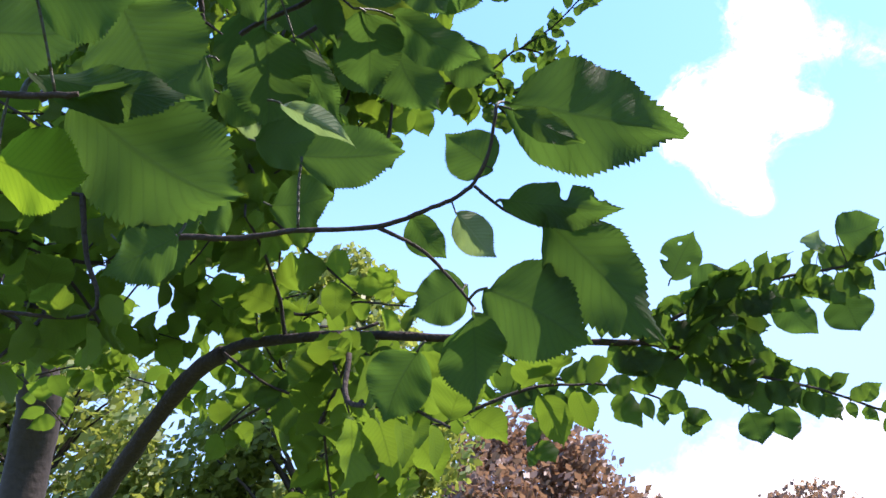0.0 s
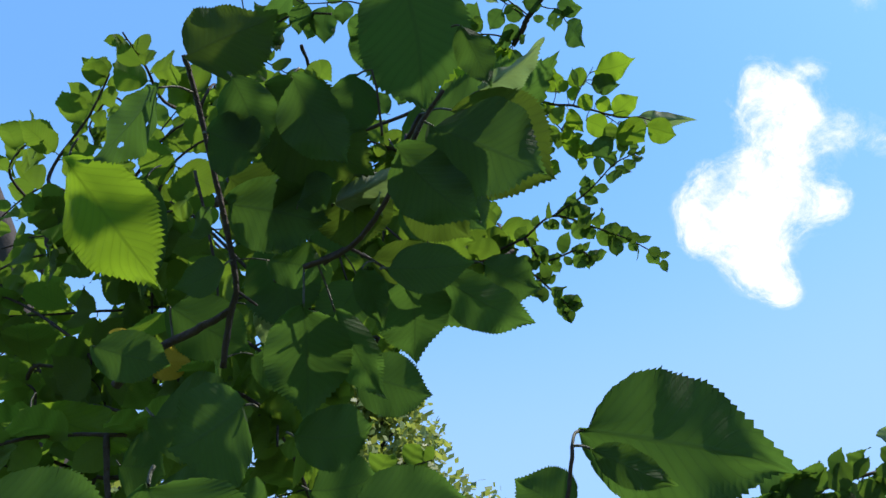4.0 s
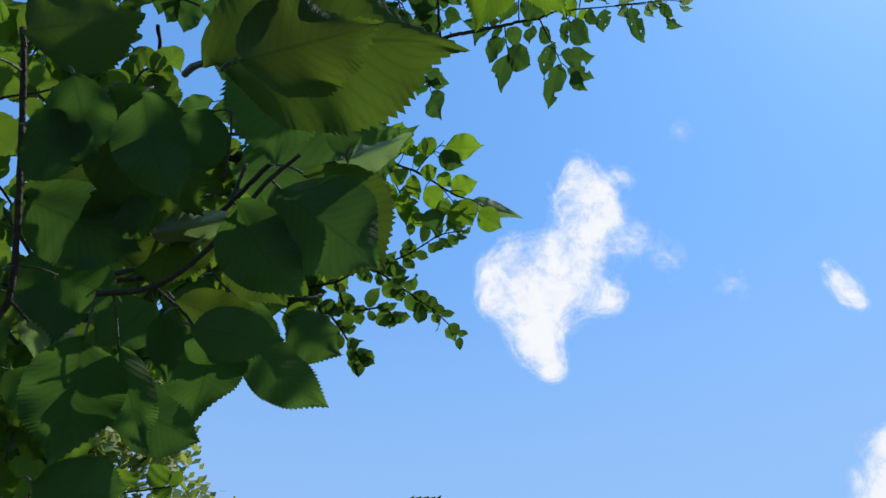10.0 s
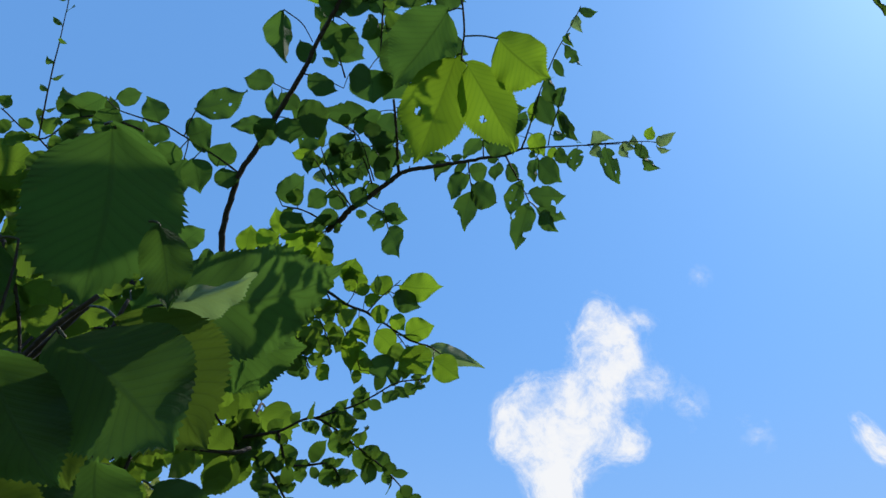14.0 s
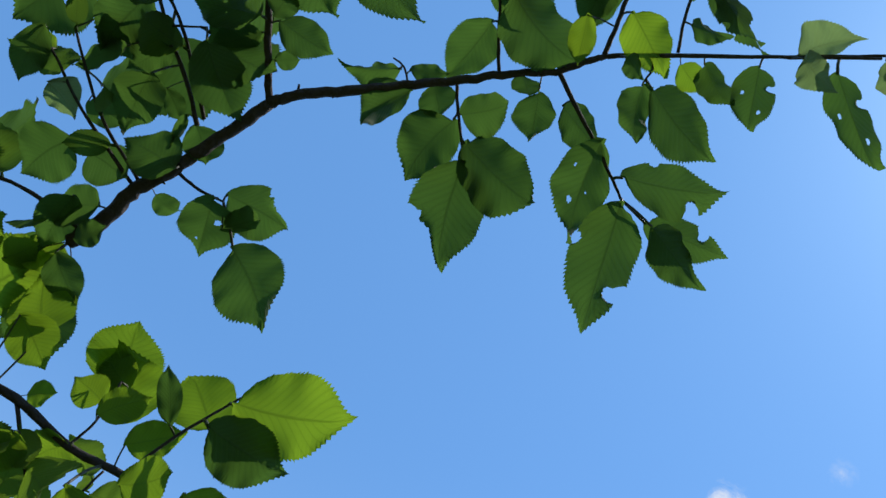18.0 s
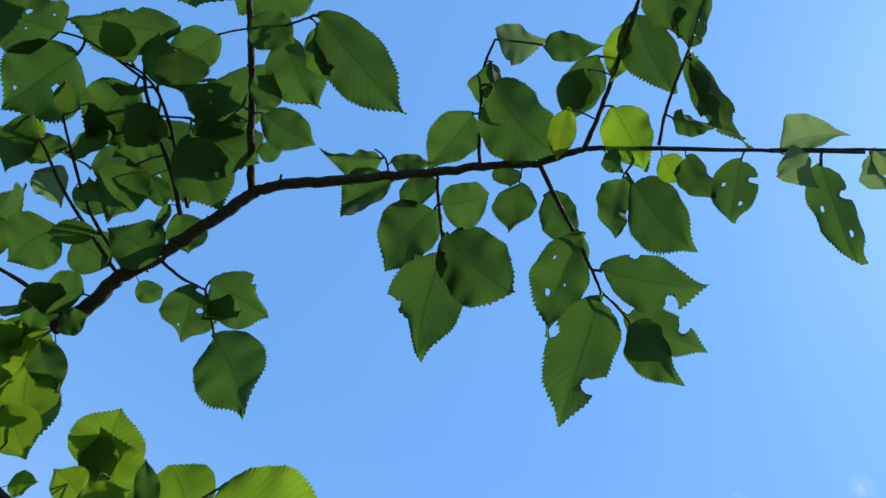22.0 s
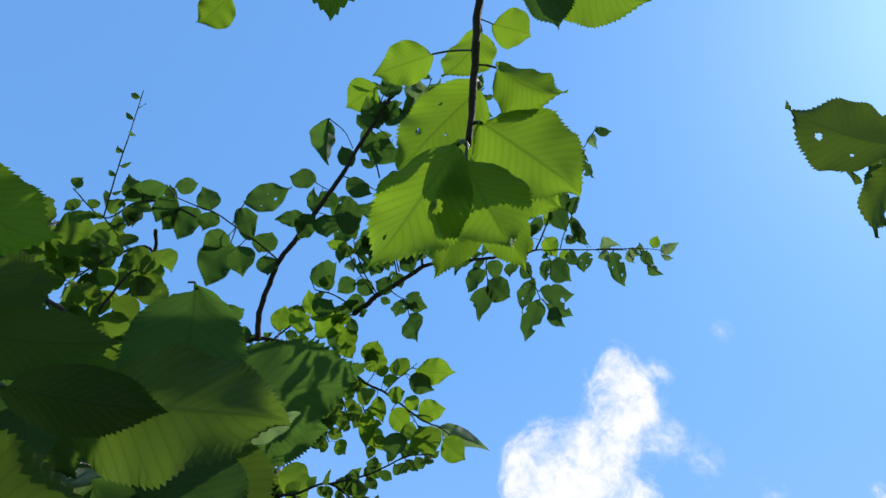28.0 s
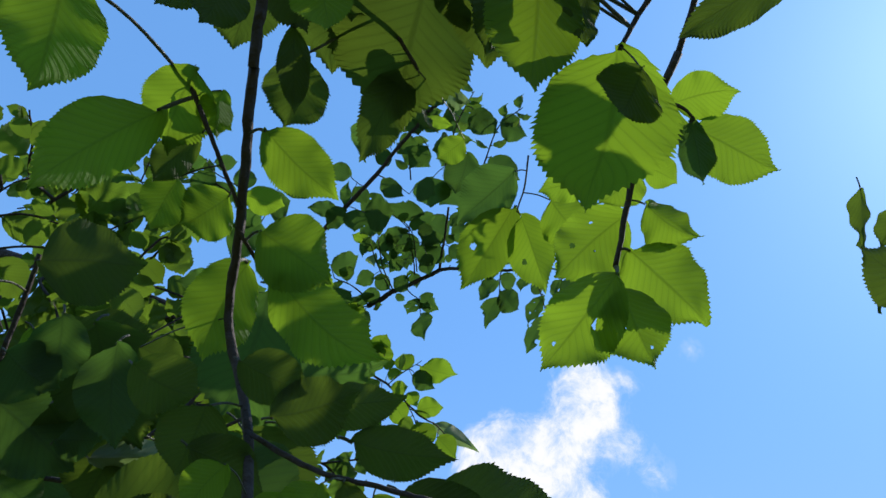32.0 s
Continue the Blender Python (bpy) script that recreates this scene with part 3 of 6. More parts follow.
twig(b, [(0.206,0.619,2.658), (0.197,0.594,2.670), (0.188,0.567,2.684), (0.179,0.543,2.696), (0.173,0.527,2.704)], 0.0024, 0.0017)
twig(b, [(0.145,0.675,2.624), (0.120,0.657,2.633), (0.102,0.642,2.639), (0.084,0.624,2.648), (0.077,0.619,2.650)], 0.0013, 0.0007)
twig(b, [(0.171,0.639,2.645), (0.158,0.619,2.655), (0.142,0.599,2.664), (0.129,0.579,2.674), (0.126,0.561,2.684)], 0.0014, 0.0009)
twig(b, [(0.129,0.579,2.674), (0.108,0.572,2.676), (0.090,0.568,2.678)], 0.0009, 0.0006)
twig(b, [(0.142,0.595,2.667), (0.161,0.591,2.669)], 0.0007, 0.0005)
twig(b, [(0.166,0.663,2.632), (0.182,0.669,2.629), (0.197,0.672,2.629)], 0.0012, 0.0007)
twig(b, [(0.303,0.584,2.681), (0.306,0.593,2.677), (0.314,0.610,2.668)], 0.0011, 0.0008)
twig(b, [(0.356,0.566,2.694), (0.370,0.580,2.688), (0.388,0.596,2.680), (0.402,0.610,2.674), (0.410,0.618,2.669)], 0.0014, 0.0008)
twig(b, [(0.324,0.575,2.688), (0.317,0.555,2.698), (0.310,0.528,2.712), (0.311,0.513,2.720)], 0.0011, 0.0007)
twig(b, [(0.377,0.552,2.703), (0.379,0.534,2.712), (0.380,0.510,2.725), (0.381,0.484,2.739), (0.381,0.475,2.744)], 0.0015, 0.0011)
twig(b, [(0.416,0.541,2.711), (0.414,0.522,2.721), (0.415,0.498,2.733), (0.416,0.490,2.738)], 0.0010, 0.0007)
twig(b, [(0.401,0.546,2.707), (0.405,0.552,2.704), (0.403,0.558,2.701)], 0.0009, 0.0006)
twig(b, [(0.179,0.543,2.696), (0.192,0.537,2.700), (0.208,0.527,2.706)], 0.0010, 0.0006)
twig(b, [(0.277,0.591,2.676), (0.272,0.584,2.680), (0.265,0.581,2.681)], 0.0008, 0.0005)
twig(b, [(0.220,0.611,2.662), (0.219,0.606,2.665)], 0.0012, 0.0008)
twig(b, [(0.239,0.605,2.667), (0.239,0.608,2.665)], 0.0009, 0.0005)
twig(b, [(0.258,0.598,2.671), (0.261,0.601,2.670)], 0.0009, 0.0005)
twig(b, [(0.248,0.602,2.669), (0.248,0.599,2.670)], 0.0008, 0.0005)
twig(b, [(0.189,0.638,2.646), (0.186,0.636,2.647)], 0.0010, 0.0006)
twig(b, [(0.160,0.669,2.628), (0.163,0.671,2.627)], 0.0010, 0.0006)
twig(b, [(0.341,0.570,2.691), (0.341,0.567,2.693)], 0.0008, 0.0005)
twig(b, [(0.185,0.559,2.688), (0.182,0.558,2.688)], 0.0008, 0.0005)
twig(b, [(0.193,0.582,2.676), (0.195,0.580,2.677)], 0.0008, 0.0005)
face = (0.064,-0.481,-0.874)
leaf(b, (0.409,0.615,2.660), (0.410,0.685,2.631), 0.040, "bite:0:1", face)
leaf(b, (0.404,0.605,2.667), (0.466,0.606,2.681), 0.030, "bite:0:-1", face)
leaf(b, (0.427,0.629,2.672), (0.476,0.632,2.666), 0.023, "bite", face)
leaf(b, (0.426,0.619,2.648), (0.464,0.648,2.652), 0.023, "plain", face)
leaf(b, (0.389,0.590,2.678), (0.382,0.643,2.647), 0.029, "holes", face)
leaf(b, (0.363,0.584,2.696), (0.389,0.601,2.694), 0.024, "round", face)
leaf(b, (0.348,0.579,2.693), (0.353,0.606,2.685), 0.023, "plain", face)
leaf(b, (0.309,0.601,2.678), (0.335,0.590,2.682), 0.024, "round", face)
leaf(b, (0.316,0.610,2.663), (0.362,0.640,2.668), 0.038, "round", face)
leaf(b, (0.319,0.618,2.658), (0.317,0.679,2.639), 0.039, "bite:1:1", face)
leaf(b, (0.307,0.604,2.680), (0.285,0.636,2.654), 0.030, "plain", face)
leaf(b, (0.291,0.589,2.680), (0.299,0.606,2.681), 0.020, "round", face)
leaf(b, (0.280,0.593,2.675), (0.256,0.611,2.655), 0.016, "fold", face)
leaf(b, (0.270,0.587,2.685), (0.237,0.598,2.683), 0.014, "curl", face)
leaf(b, (0.276,0.584,2.676), (0.296,0.586,2.695), 0.010, "plain", face)
leaf(b, (0.313,0.549,2.697), (0.297,0.588,2.695), 0.023, "plain", face)
leaf(b, (0.317,0.532,2.699), (0.362,0.567,2.699), 0.039, "dark", face)
leaf(b, (0.313,0.521,2.704), (0.327,0.554,2.707), 0.014, "curl", face)
leaf(b, (0.336,0.575,2.701), (0.345,0.584,2.691), 0.015, "plain", face)
leaf(b, (0.361,0.533,2.703), (0.364,0.559,2.687), 0.014, "bright", face)
leaf(b, (0.370,0.508,2.736), (0.363,0.544,2.721), 0.024, "plain", face)
leaf(b, (0.380,0.481,2.744), (0.413,0.518,2.726), 0.034, "dark", face)
leaf(b, (0.379,0.487,2.736), (0.380,0.519,2.722), 0.016, "bright", face)
leaf(b, (0.384,0.526,2.708), (0.414,0.554,2.705), 0.026, "bright", face)
leaf(b, (0.312,0.511,2.713), (0.334,0.512,2.734), 0.020, "silver", face)
leaf(b, (0.337,0.508,2.718), (0.367,0.505,2.743), 0.015, "plain", face)
leaf(b, (0.418,0.495,2.734), (0.464,0.537,2.736), 0.017, "bite", face)
leaf(b, (0.417,0.464,2.759), (0.411,0.493,2.738), 0.020, "plain", face)
leaf(b, (0.418,0.526,2.718), (0.444,0.531,2.738), 0.013, "dark", face)
leaf(b, (0.420,0.547,2.714), (0.438,0.561,2.717), 0.015, "bright", face)
leaf(b, (0.433,0.544,2.717), (0.452,0.563,2.706), 0.020, "plain", face)
leaf(b, (0.463,0.537,2.720), (0.470,0.572,2.711), 0.031, "holes", face)
leaf(b, (0.402,0.560,2.698), (0.402,0.588,2.675), 0.019, "plain", face)
leaf(b, (0.407,0.561,2.698), (0.454,0.597,2.704), 0.036, "plain", face)
leaf(b, (0.387,0.546,2.687), (0.400,0.557,2.699), 0.011, "plain", face)
leaf(b, (0.480,0.526,2.722), (0.507,0.507,2.730), 0.018, "silver", face)
leaf(b, (0.479,0.525,2.709), (0.502,0.539,2.719), 0.016, "silver", face)
leaf(b, (0.509,0.531,2.736), (0.543,0.574,2.707), 0.033, "holes", face)
leaf(b, (0.531,0.518,2.737), (0.544,0.535,2.720), 0.013, "silver", face)
leaf(b, (0.196,0.670,2.635), (0.236,0.678,2.635), 0.028, "bite", face)
leaf(b, (0.209,0.691,2.618), (0.237,0.733,2.620), 0.037, "plain", face)
leaf(b, (0.195,0.666,2.621), (0.188,0.705,2.622), 0.027, "holes", face)
leaf(b, (0.201,0.684,2.620), (0.224,0.671,2.623), 0.011, "curl", face)
leaf(b, (0.168,0.641,2.650), (0.185,0.656,2.635), 0.018, "plain", face)
leaf(b, (0.171,0.658,2.625), (0.140,0.651,2.630), 0.025, "plain", face)
leaf(b, (0.158,0.680,2.627), (0.174,0.686,2.621), 0.012, "plain", face)
leaf(b, (0.170,0.591,2.649), (0.191,0.632,2.646), 0.027, "holes", face)
leaf(b, (0.145,0.614,2.641), (0.129,0.652,2.640), 0.022, "plain", face)
leaf(b, (0.145,0.628,2.658), (0.159,0.643,2.654), 0.012, "plain", face)
leaf(b, (0.166,0.633,2.643), (0.159,0.653,2.639), 0.005, "curl", face)
leaf(b, (0.122,0.610,2.657), (0.090,0.628,2.654), 0.017, "plain", face)
leaf(b, (0.146,0.603,2.659), (0.123,0.623,2.657), 0.018, "bite", face)
leaf(b, (0.080,0.624,2.656), (0.048,0.626,2.660), 0.020, "bright", face)
leaf(b, (0.089,0.634,2.634), (0.104,0.651,2.640), 0.017, "silver", face)
leaf(b, (0.110,0.658,2.624), (0.085,0.679,2.611), 0.033, "dark", face)
leaf(b, (0.104,0.645,2.647), (0.127,0.654,2.651), 0.017, "holes", face)
leaf(b, (0.114,0.668,2.632), (0.145,0.672,2.623), 0.023, "plain", face)
leaf(b, (0.135,0.687,2.611), (0.102,0.696,2.612), 0.026, "dark", face)
leaf(b, (0.131,0.700,2.592), (0.142,0.697,2.605), 0.013, "plain", face)
leaf(b, (0.085,0.578,2.680), (0.056,0.612,2.652), 0.039, "holes", face)
leaf(b, (0.077,0.568,2.678), (0.035,0.567,2.681), 0.036, "holes", face)
leaf(b, (0.123,0.584,2.676), (0.102,0.616,2.659), 0.025, "plain", face)
leaf(b, (0.142,0.551,2.688), (0.075,0.564,2.691), 0.030, "bite", face)
leaf(b, (0.147,0.557,2.678), (0.161,0.574,2.662), 0.027, "plain", face)
leaf(b, (0.191,0.577,2.673), (0.146,0.583,2.688), 0.023, "holes", face)
leaf(b, (0.180,0.532,2.692), (0.204,0.543,2.694), 0.026, "dark", face)
leaf(b, (0.196,0.540,2.701), (0.225,0.573,2.686), 0.026, "plain", face)
leaf(b, (0.196,0.576,2.675), (0.202,0.559,2.686), 0.016, "plain", face)
leaf(b, (0.201,0.576,2.671), (0.231,0.590,2.676), 0.021, "plain", face)
leaf(b, (0.204,0.596,2.663), (0.217,0.593,2.668), 0.011, "plain", face)
leaf(b, (0.188,0.589,2.684), (0.165,0.602,2.667), 0.017, "dark", face)
leaf(b, (0.213,0.523,2.703), (0.274,0.564,2.700), 0.034, "plain", face)
leaf(b, (0.214,0.528,2.702), (0.231,0.553,2.688), 0.013, "curl", face)
leaf(b, (0.099,0.740,2.596), (0.127,0.778,2.576), 0.030, "dark", face)
leaf(b, (0.120,0.712,2.592), (0.136,0.738,2.584), 0.016, "plain", face)
leaf(b, (0.124,0.738,2.598), (0.130,0.753,2.584), 0.005, "curl", face)
leaf(b, (0.091,0.725,2.589), (0.109,0.715,2.597), 0.020, "bright", face)
leaf(b, (0.103,0.599,2.669), (0.122,0.619,2.664), 0.020, "dark", face)
leaf(b, (0.102,0.716,2.612), (0.100,0.739,2.595), 0.023, "plain", face)
leaf(b, (0.121,0.683,2.609), (0.104,0.718,2.600), 0.019, "dark", face)
leaf(b, (0.159,0.549,2.700), (0.135,0.574,2.690), 0.020, "plain", face)
leaf(b, (0.077,0.609,2.651), (0.071,0.637,2.629), 0.016, "plain", face)
twig(b, [(0.476,0.529,2.723), (0.530,0.515,2.733), (0.565,0.507,2.739), (0.592,0.503,2.742)], 0.0010, 0.0005)
face = (-0.057,-0.591,-0.804)
leaf(b, (0.532,0.515,2.737), (0.552,0.521,2.728), 0.013, "silver", face)
leaf(b, (0.540,0.507,2.733), (0.560,0.518,2.743), 0.010, "silver", face)
leaf(b, (0.550,0.515,2.734), (0.579,0.524,2.724), 0.019, "plain", face)
leaf(b, (0.567,0.527,2.727), (0.599,0.543,2.725), 0.016, "curl", face)
leaf(b, (0.570,0.505,2.741), (0.572,0.488,2.755), 0.017, "bright", face)
leaf(b, (0.581,0.504,2.738), (0.607,0.488,2.748), 0.015, "silver", face)
leaf(b, (0.587,0.512,2.742), (0.610,0.513,2.738), 0.008, "silver", face)
twig(b, [(0.380,0.485,2.741), (0.388,0.430,2.772), (0.398,0.395,2.792), (0.405,0.370,2.806), (0.407,0.360,2.812)], 0.0010, 0.0006)
face = (0.007,-0.530,-0.848)
leaf(b, (0.388,0.432,2.769), (0.412,0.451,2.761), 0.015, "plain", face)
leaf(b, (0.387,0.454,2.757), (0.405,0.490,2.739), 0.021, "plain", face)
leaf(b, (0.399,0.414,2.789), (0.432,0.433,2.773), 0.018, "bite", face)
leaf(b, (0.395,0.392,2.779), (0.407,0.412,2.788), 0.012, "curl", face)
leaf(b, (0.399,0.374,2.797), (0.418,0.393,2.808), 0.014, "silver", face)
leaf(b, (0.403,0.364,2.798), (0.435,0.367,2.818), 0.014, "plain", face)
leaf(b, (0.418,0.496,2.744), (0.457,0.531,2.720), 0.022, "bite", face)
leaf(b, (0.366,0.513,2.719), (0.363,0.543,2.719), 0.020, "plain", face)
twig(b, [(0.149,0.674,2.626), (0.118,0.649,2.639), (0.095,0.620,2.655), (0.088,0.610,2.661)], 0.0012, 0.0007, 4, 0.026, (-0.009,-0.559,-0.829))
twig(b, [(0.173,0.636,2.649), (0.146,0.596,2.671), (0.128,0.580,2.679), (0.106,0.574,2.682)], 0.0012, 0.0007, 4, 0.028, (-0.009,-0.559,-0.829))
twig(b, [(0.130,0.705,2.607), (0.086,0.692,2.613), (0.052,0.691,2.612)], 0.0016, 0.0010, 3, 0.034, (-0.009,-0.559,-0.829))
face = (-0.136,-0.588,-0.797)
leaf(b, (0.069,0.485,2.769), (0.111,0.514,2.749), 0.042, "plain", face)
leaf(b, (0.129,0.503,2.731), (0.151,0.540,2.703), 0.055, "plain", face)
leaf(b, (0.165,0.452,2.765), (0.180,0.506,2.716), 0.065, "plain", face)
leaf(b, (0.204,0.455,2.787), (0.262,0.469,2.767), 0.047, "bite", face)
leaf(b, (0.148,0.585,2.721), (0.203,0.584,2.704), 0.049, "plain", face)
leaf(b, (0.122,0.615,2.697), (0.166,0.648,2.679), 0.049, "holes", face)
leaf(b, (0.096,0.646,2.673), (0.131,0.636,2.696), 0.043, "holes", face)
leaf(b, (0.112,0.429,2.821), (0.158,0.440,2.815), 0.039, "plain", face)
leaf(b, (0.139,0.386,2.783), (0.185,0.414,2.771), 0.043, "plain", face)
leaf(b, (0.074,0.429,2.772), (0.109,0.440,2.759), 0.034, "plain", face)
leaf(b, (0.135,0.455,2.785), (0.133,0.498,2.762), 0.039, "plain", face)
leaf(b, (0.190,0.396,2.801), (0.241,0.402,2.811), 0.042, "plain", face)
leaf(b, (0.039,0.689,2.632), (0.081,0.666,2.644), 0.039, "plain", face)
leaf(b, (0.054,0.401,2.782), (0.014,0.446,2.776), 0.046, "bright", face)
leaf(b, (0.094,0.401,2.804), (0.130,0.398,2.818), 0.031, "silver", face)
leaf(b, (0.158,0.596,2.678), (0.205,0.609,2.658), 0.041, "dark", face)
leaf(b, (0.176,0.500,2.740), (0.164,0.545,2.727), 0.043, "plain", face)
twig(b, [(0.099,0.527,2.729), (0.066,0.472,2.765), (0.067,0.408,2.807)], 0.0014, 0.0008, 9, 0.036, (-0.136,-0.588,-0.797))
twig(b, [(0.141,0.490,2.753), (0.129,0.428,2.793), (0.132,0.379,2.826)], 0.0014, 0.0008, 9, 0.036, (-0.136,-0.588,-0.797))
twig(b, [(0.199,0.464,2.770), (0.194,0.408,2.806), (0.217,0.369,2.832)], 0.0013, 0.0008, 7, 0.034, (-0.136,-0.588,-0.797))
b = branch("bright", 0.4)
twig(b, [(-0.038,0.756,2.513), (-0.009,0.749,2.531), (0.021,0.749,2.538), (0.061,0.750,2.541), (0.095,0.756,2.537), (0.139,0.762,2.532), (0.174,0.771,2.522), (0.205,0.776,2.519), (0.244,0.785,2.508), (0.279,0.794,2.498), (0.304,0.796,2.497), (0.337,0.805,2.487)], 0.0034, 0.0011)
twig(b, [(0.205,0.776,2.519), (0.220,0.764,2.542), (0.238,0.754,2.564), (0.246,0.749,2.574)], 0.0010, 0.0006)
twig(b, [(0.174,0.771,2.522), (0.180,0.764,2.536), (0.182,0.753,2.556)], 0.0008, 0.0005)
twig(b, [(0.244,0.785,2.508), (0.271,0.798,2.489), (0.283,0.812,2.465)], 0.0010, 0.0006, 6, 0.030, (-0.057,-0.591,-0.804))
twig(b, [(0.095,0.756,2.537), (0.121,0.773,2.510), (0.144,0.786,2.489), (0.164,0.803,2.463)], 0.0013, 0.0008, 10, 0.032, (-0.057,-0.591,-0.804))
twig(b, [(0.139,0.762,2.532), (0.165,0.780,2.503), (0.191,0.799,2.474), (0.212,0.817,2.444)], 0.0012, 0.0007, 10, 0.030, (-0.057,-0.591,-0.804))
twig(b, [(0.021,0.749,2.538), (0.050,0.761,2.519), (0.088,0.782,2.488), (0.121,0.802,2.456), (0.141,0.818,2.431)], 0.0016, 0.0009, 14, 0.036, (-0.057,-0.591,-0.804))
face = (-0.057,-0.591,-0.804)
leaf(b, (0.243,0.743,2.555), (0.306,0.747,2.565), 0.042, "bright", face)
leaf(b, (0.189,0.776,2.551), (0.174,0.754,2.587), 0.033, "plain", face)
leaf(b, (0.230,0.777,2.565), (0.213,0.750,2.576), 0.032, "round", face)
leaf(b, (0.238,0.762,2.546), (0.270,0.775,2.555), 0.022, "dark", face)
leaf(b, (0.210,0.767,2.506), (0.236,0.757,2.511), 0.022, "bright", face)
leaf(b, (0.240,0.765,2.513), (0.265,0.782,2.508), 0.021, "bright", face)
leaf(b, (0.267,0.793,2.504), (0.304,0.772,2.523), 0.033, "bright", face)
leaf(b, (0.224,0.799,2.507), (0.262,0.808,2.488), 0.038, "bright", face)
leaf(b, (0.271,0.780,2.475), (0.301,0.807,2.448), 0.044, "plain", face)
leaf(b, (0.312,0.795,2.473), (0.356,0.804,2.456), 0.035, "plain", face)
leaf(b, (0.304,0.806,2.508), (0.392,0.827,2.507), 0.024, "silver", face)
leaf(b, (0.192,0.758,2.492), (0.211,0.793,2.473), 0.020, "bright", face)
leaf(b, (0.183,0.775,2.477), (0.202,0.821,2.443), 0.023, "bright", face)
leaf(b, (0.222,0.814,2.443), (0.262,0.802,2.462), 0.027, "dark", face)
leaf(b, (0.199,0.801,2.465), (0.222,0.828,2.447), 0.025, "plain", face)
leaf(b, (0.156,0.755,2.509), (0.149,0.775,2.497), 0.017, "bright", face)
leaf(b, (0.093,0.740,2.527), (0.124,0.750,2.526), 0.030, "bright", face)
leaf(b, (0.074,0.755,2.576), (0.112,0.718,2.604), 0.038, "bright", face)
leaf(b, (0.058,0.721,2.581), (0.092,0.693,2.595), 0.032, "plain", face)
leaf(b, (0.032,0.734,2.562), (0.054,0.717,2.584), 0.037, "plain", face)
leaf(b, (0.017,0.755,2.564), (0.011,0.723,2.592), 0.032, "plain", face)
leaf(b, (0.065,0.733,2.599), (0.037,0.715,2.626), 0.024, "plain", face)
leaf(b, (0.093,0.722,2.597), (0.124,0.717,2.602), 0.024, "bright", face)
leaf(b, (0.133,0.744,2.562), (0.113,0.730,2.588), 0.030, "plain", face)
leaf(b, (0.122,0.732,2.560), (0.142,0.757,2.554), 0.023, "plain", face)
leaf(b, (0.043,0.746,2.547), (0.071,0.747,2.542), 0.023, "bright", face)
leaf(b, (0.111,0.823,2.421), (0.136,0.811,2.443), 0.029, "dark", face)
leaf(b, (0.149,0.800,2.421), (0.170,0.810,2.417), 0.021, "plain", face)
leaf(b, (0.115,0.798,2.446), (0.139,0.802,2.462), 0.025, "dark", face)
face = (0.051,-0.482,-0.875)
leaf(b, (0.170,0.774,2.568), (0.174,0.739,2.591), 0.035, "plain", face)
leaf(b, (0.184,0.763,2.561), (0.155,0.757,2.579), 0.019, "bright", face)
leaf(b, (0.182,0.753,2.539), (0.163,0.749,2.547), 0.016, "plain", face)
leaf(b, (0.184,0.752,2.529), (0.202,0.748,2.550), 0.019, "bright", face)
leaf(b, (0.198,0.769,2.531), (0.222,0.770,2.551), 0.018, "bright", face)
leaf(b, (0.140,0.764,2.538), (0.149,0.768,2.549), 0.014, "bright", face)
leaf(b, (0.176,0.769,2.522), (0.152,0.785,2.520), 0.019, "bright", face)
leaf(b, (0.237,0.746,2.539), (0.280,0.767,2.540), 0.027, "dark", face)
leaf(b, (0.216,0.759,2.543), (0.209,0.729,2.555), 0.012, "dark", face)
b = branch("stick", 0.1)
twig(b, [(-0.008,0.745,2.524), (-0.017,0.711,2.548), (-0.016,0.676,2.571), (-0.011,0.639,2.595), (0.005,0.602,2.616), (0.025,0.551,2.645), (0.042,0.507,2.671), (0.053,0.467,2.695), (0.067,0.426,2.719), (0.074,0.401,2.734), (0.086,0.381,2.744)], 0.0046, 0.0024)
twig(b, [(-0.011,0.639,2.595), (-0.049,0.630,2.610), (-0.096,0.622,2.626), (-0.127,0.618,2.636), (-0.186,0.621,2.648), (-0.207,0.616,2.657)], 0.0016, 0.0008)
twig(b, [(0.015,0.579,2.629), (0.023,0.563,2.638), (0.042,0.559,2.636)], 0.0008, 0.0006)
twig(b, [(0.045,0.506,2.671), (0.071,0.503,2.666), (0.101,0.505,2.658)], 0.0010, 0.0006)
twig(b, [(0.001,0.447,2.720), (0.028,0.454,2.709), (0.047,0.469,2.695)], 0.0009, 0.0007)
twig(b, [(0.009,0.528,2.664), (0.030,0.529,2.659), (0.039,0.518,2.664)], 0.0008, 0.0006)
face = (-0.009,-0.559,-0.829)
leaf(b, (-0.045,0.647,2.610), (-0.038,0.612,2.625), 0.037, "plain", face)
leaf(b, (-0.032,0.633,2.592), (-0.018,0.653,2.572), 0.028, "plain", face)
leaf(b, (-0.092,0.654,2.622), (-0.119,0.712,2.579), 0.048, "plain", face)
leaf(b, (-0.073,0.627,2.591), (-0.056,0.672,2.579), 0.034, "plain", face)
leaf(b, (-0.093,0.626,2.605), (-0.131,0.660,2.602), 0.028, "plain", face)
leaf(b, (-0.092,0.617,2.622), (-0.061,0.613,2.642), 0.045, "plain", face)
leaf(b, (-0.132,0.622,2.645), (-0.135,0.654,2.633), 0.027, "plain", face)
leaf(b, (-0.158,0.630,2.652), (-0.179,0.671,2.616), 0.036, "plain", face)
leaf(b, (-0.133,0.621,2.643), (-0.156,0.599,2.666), 0.029, "plain", face)
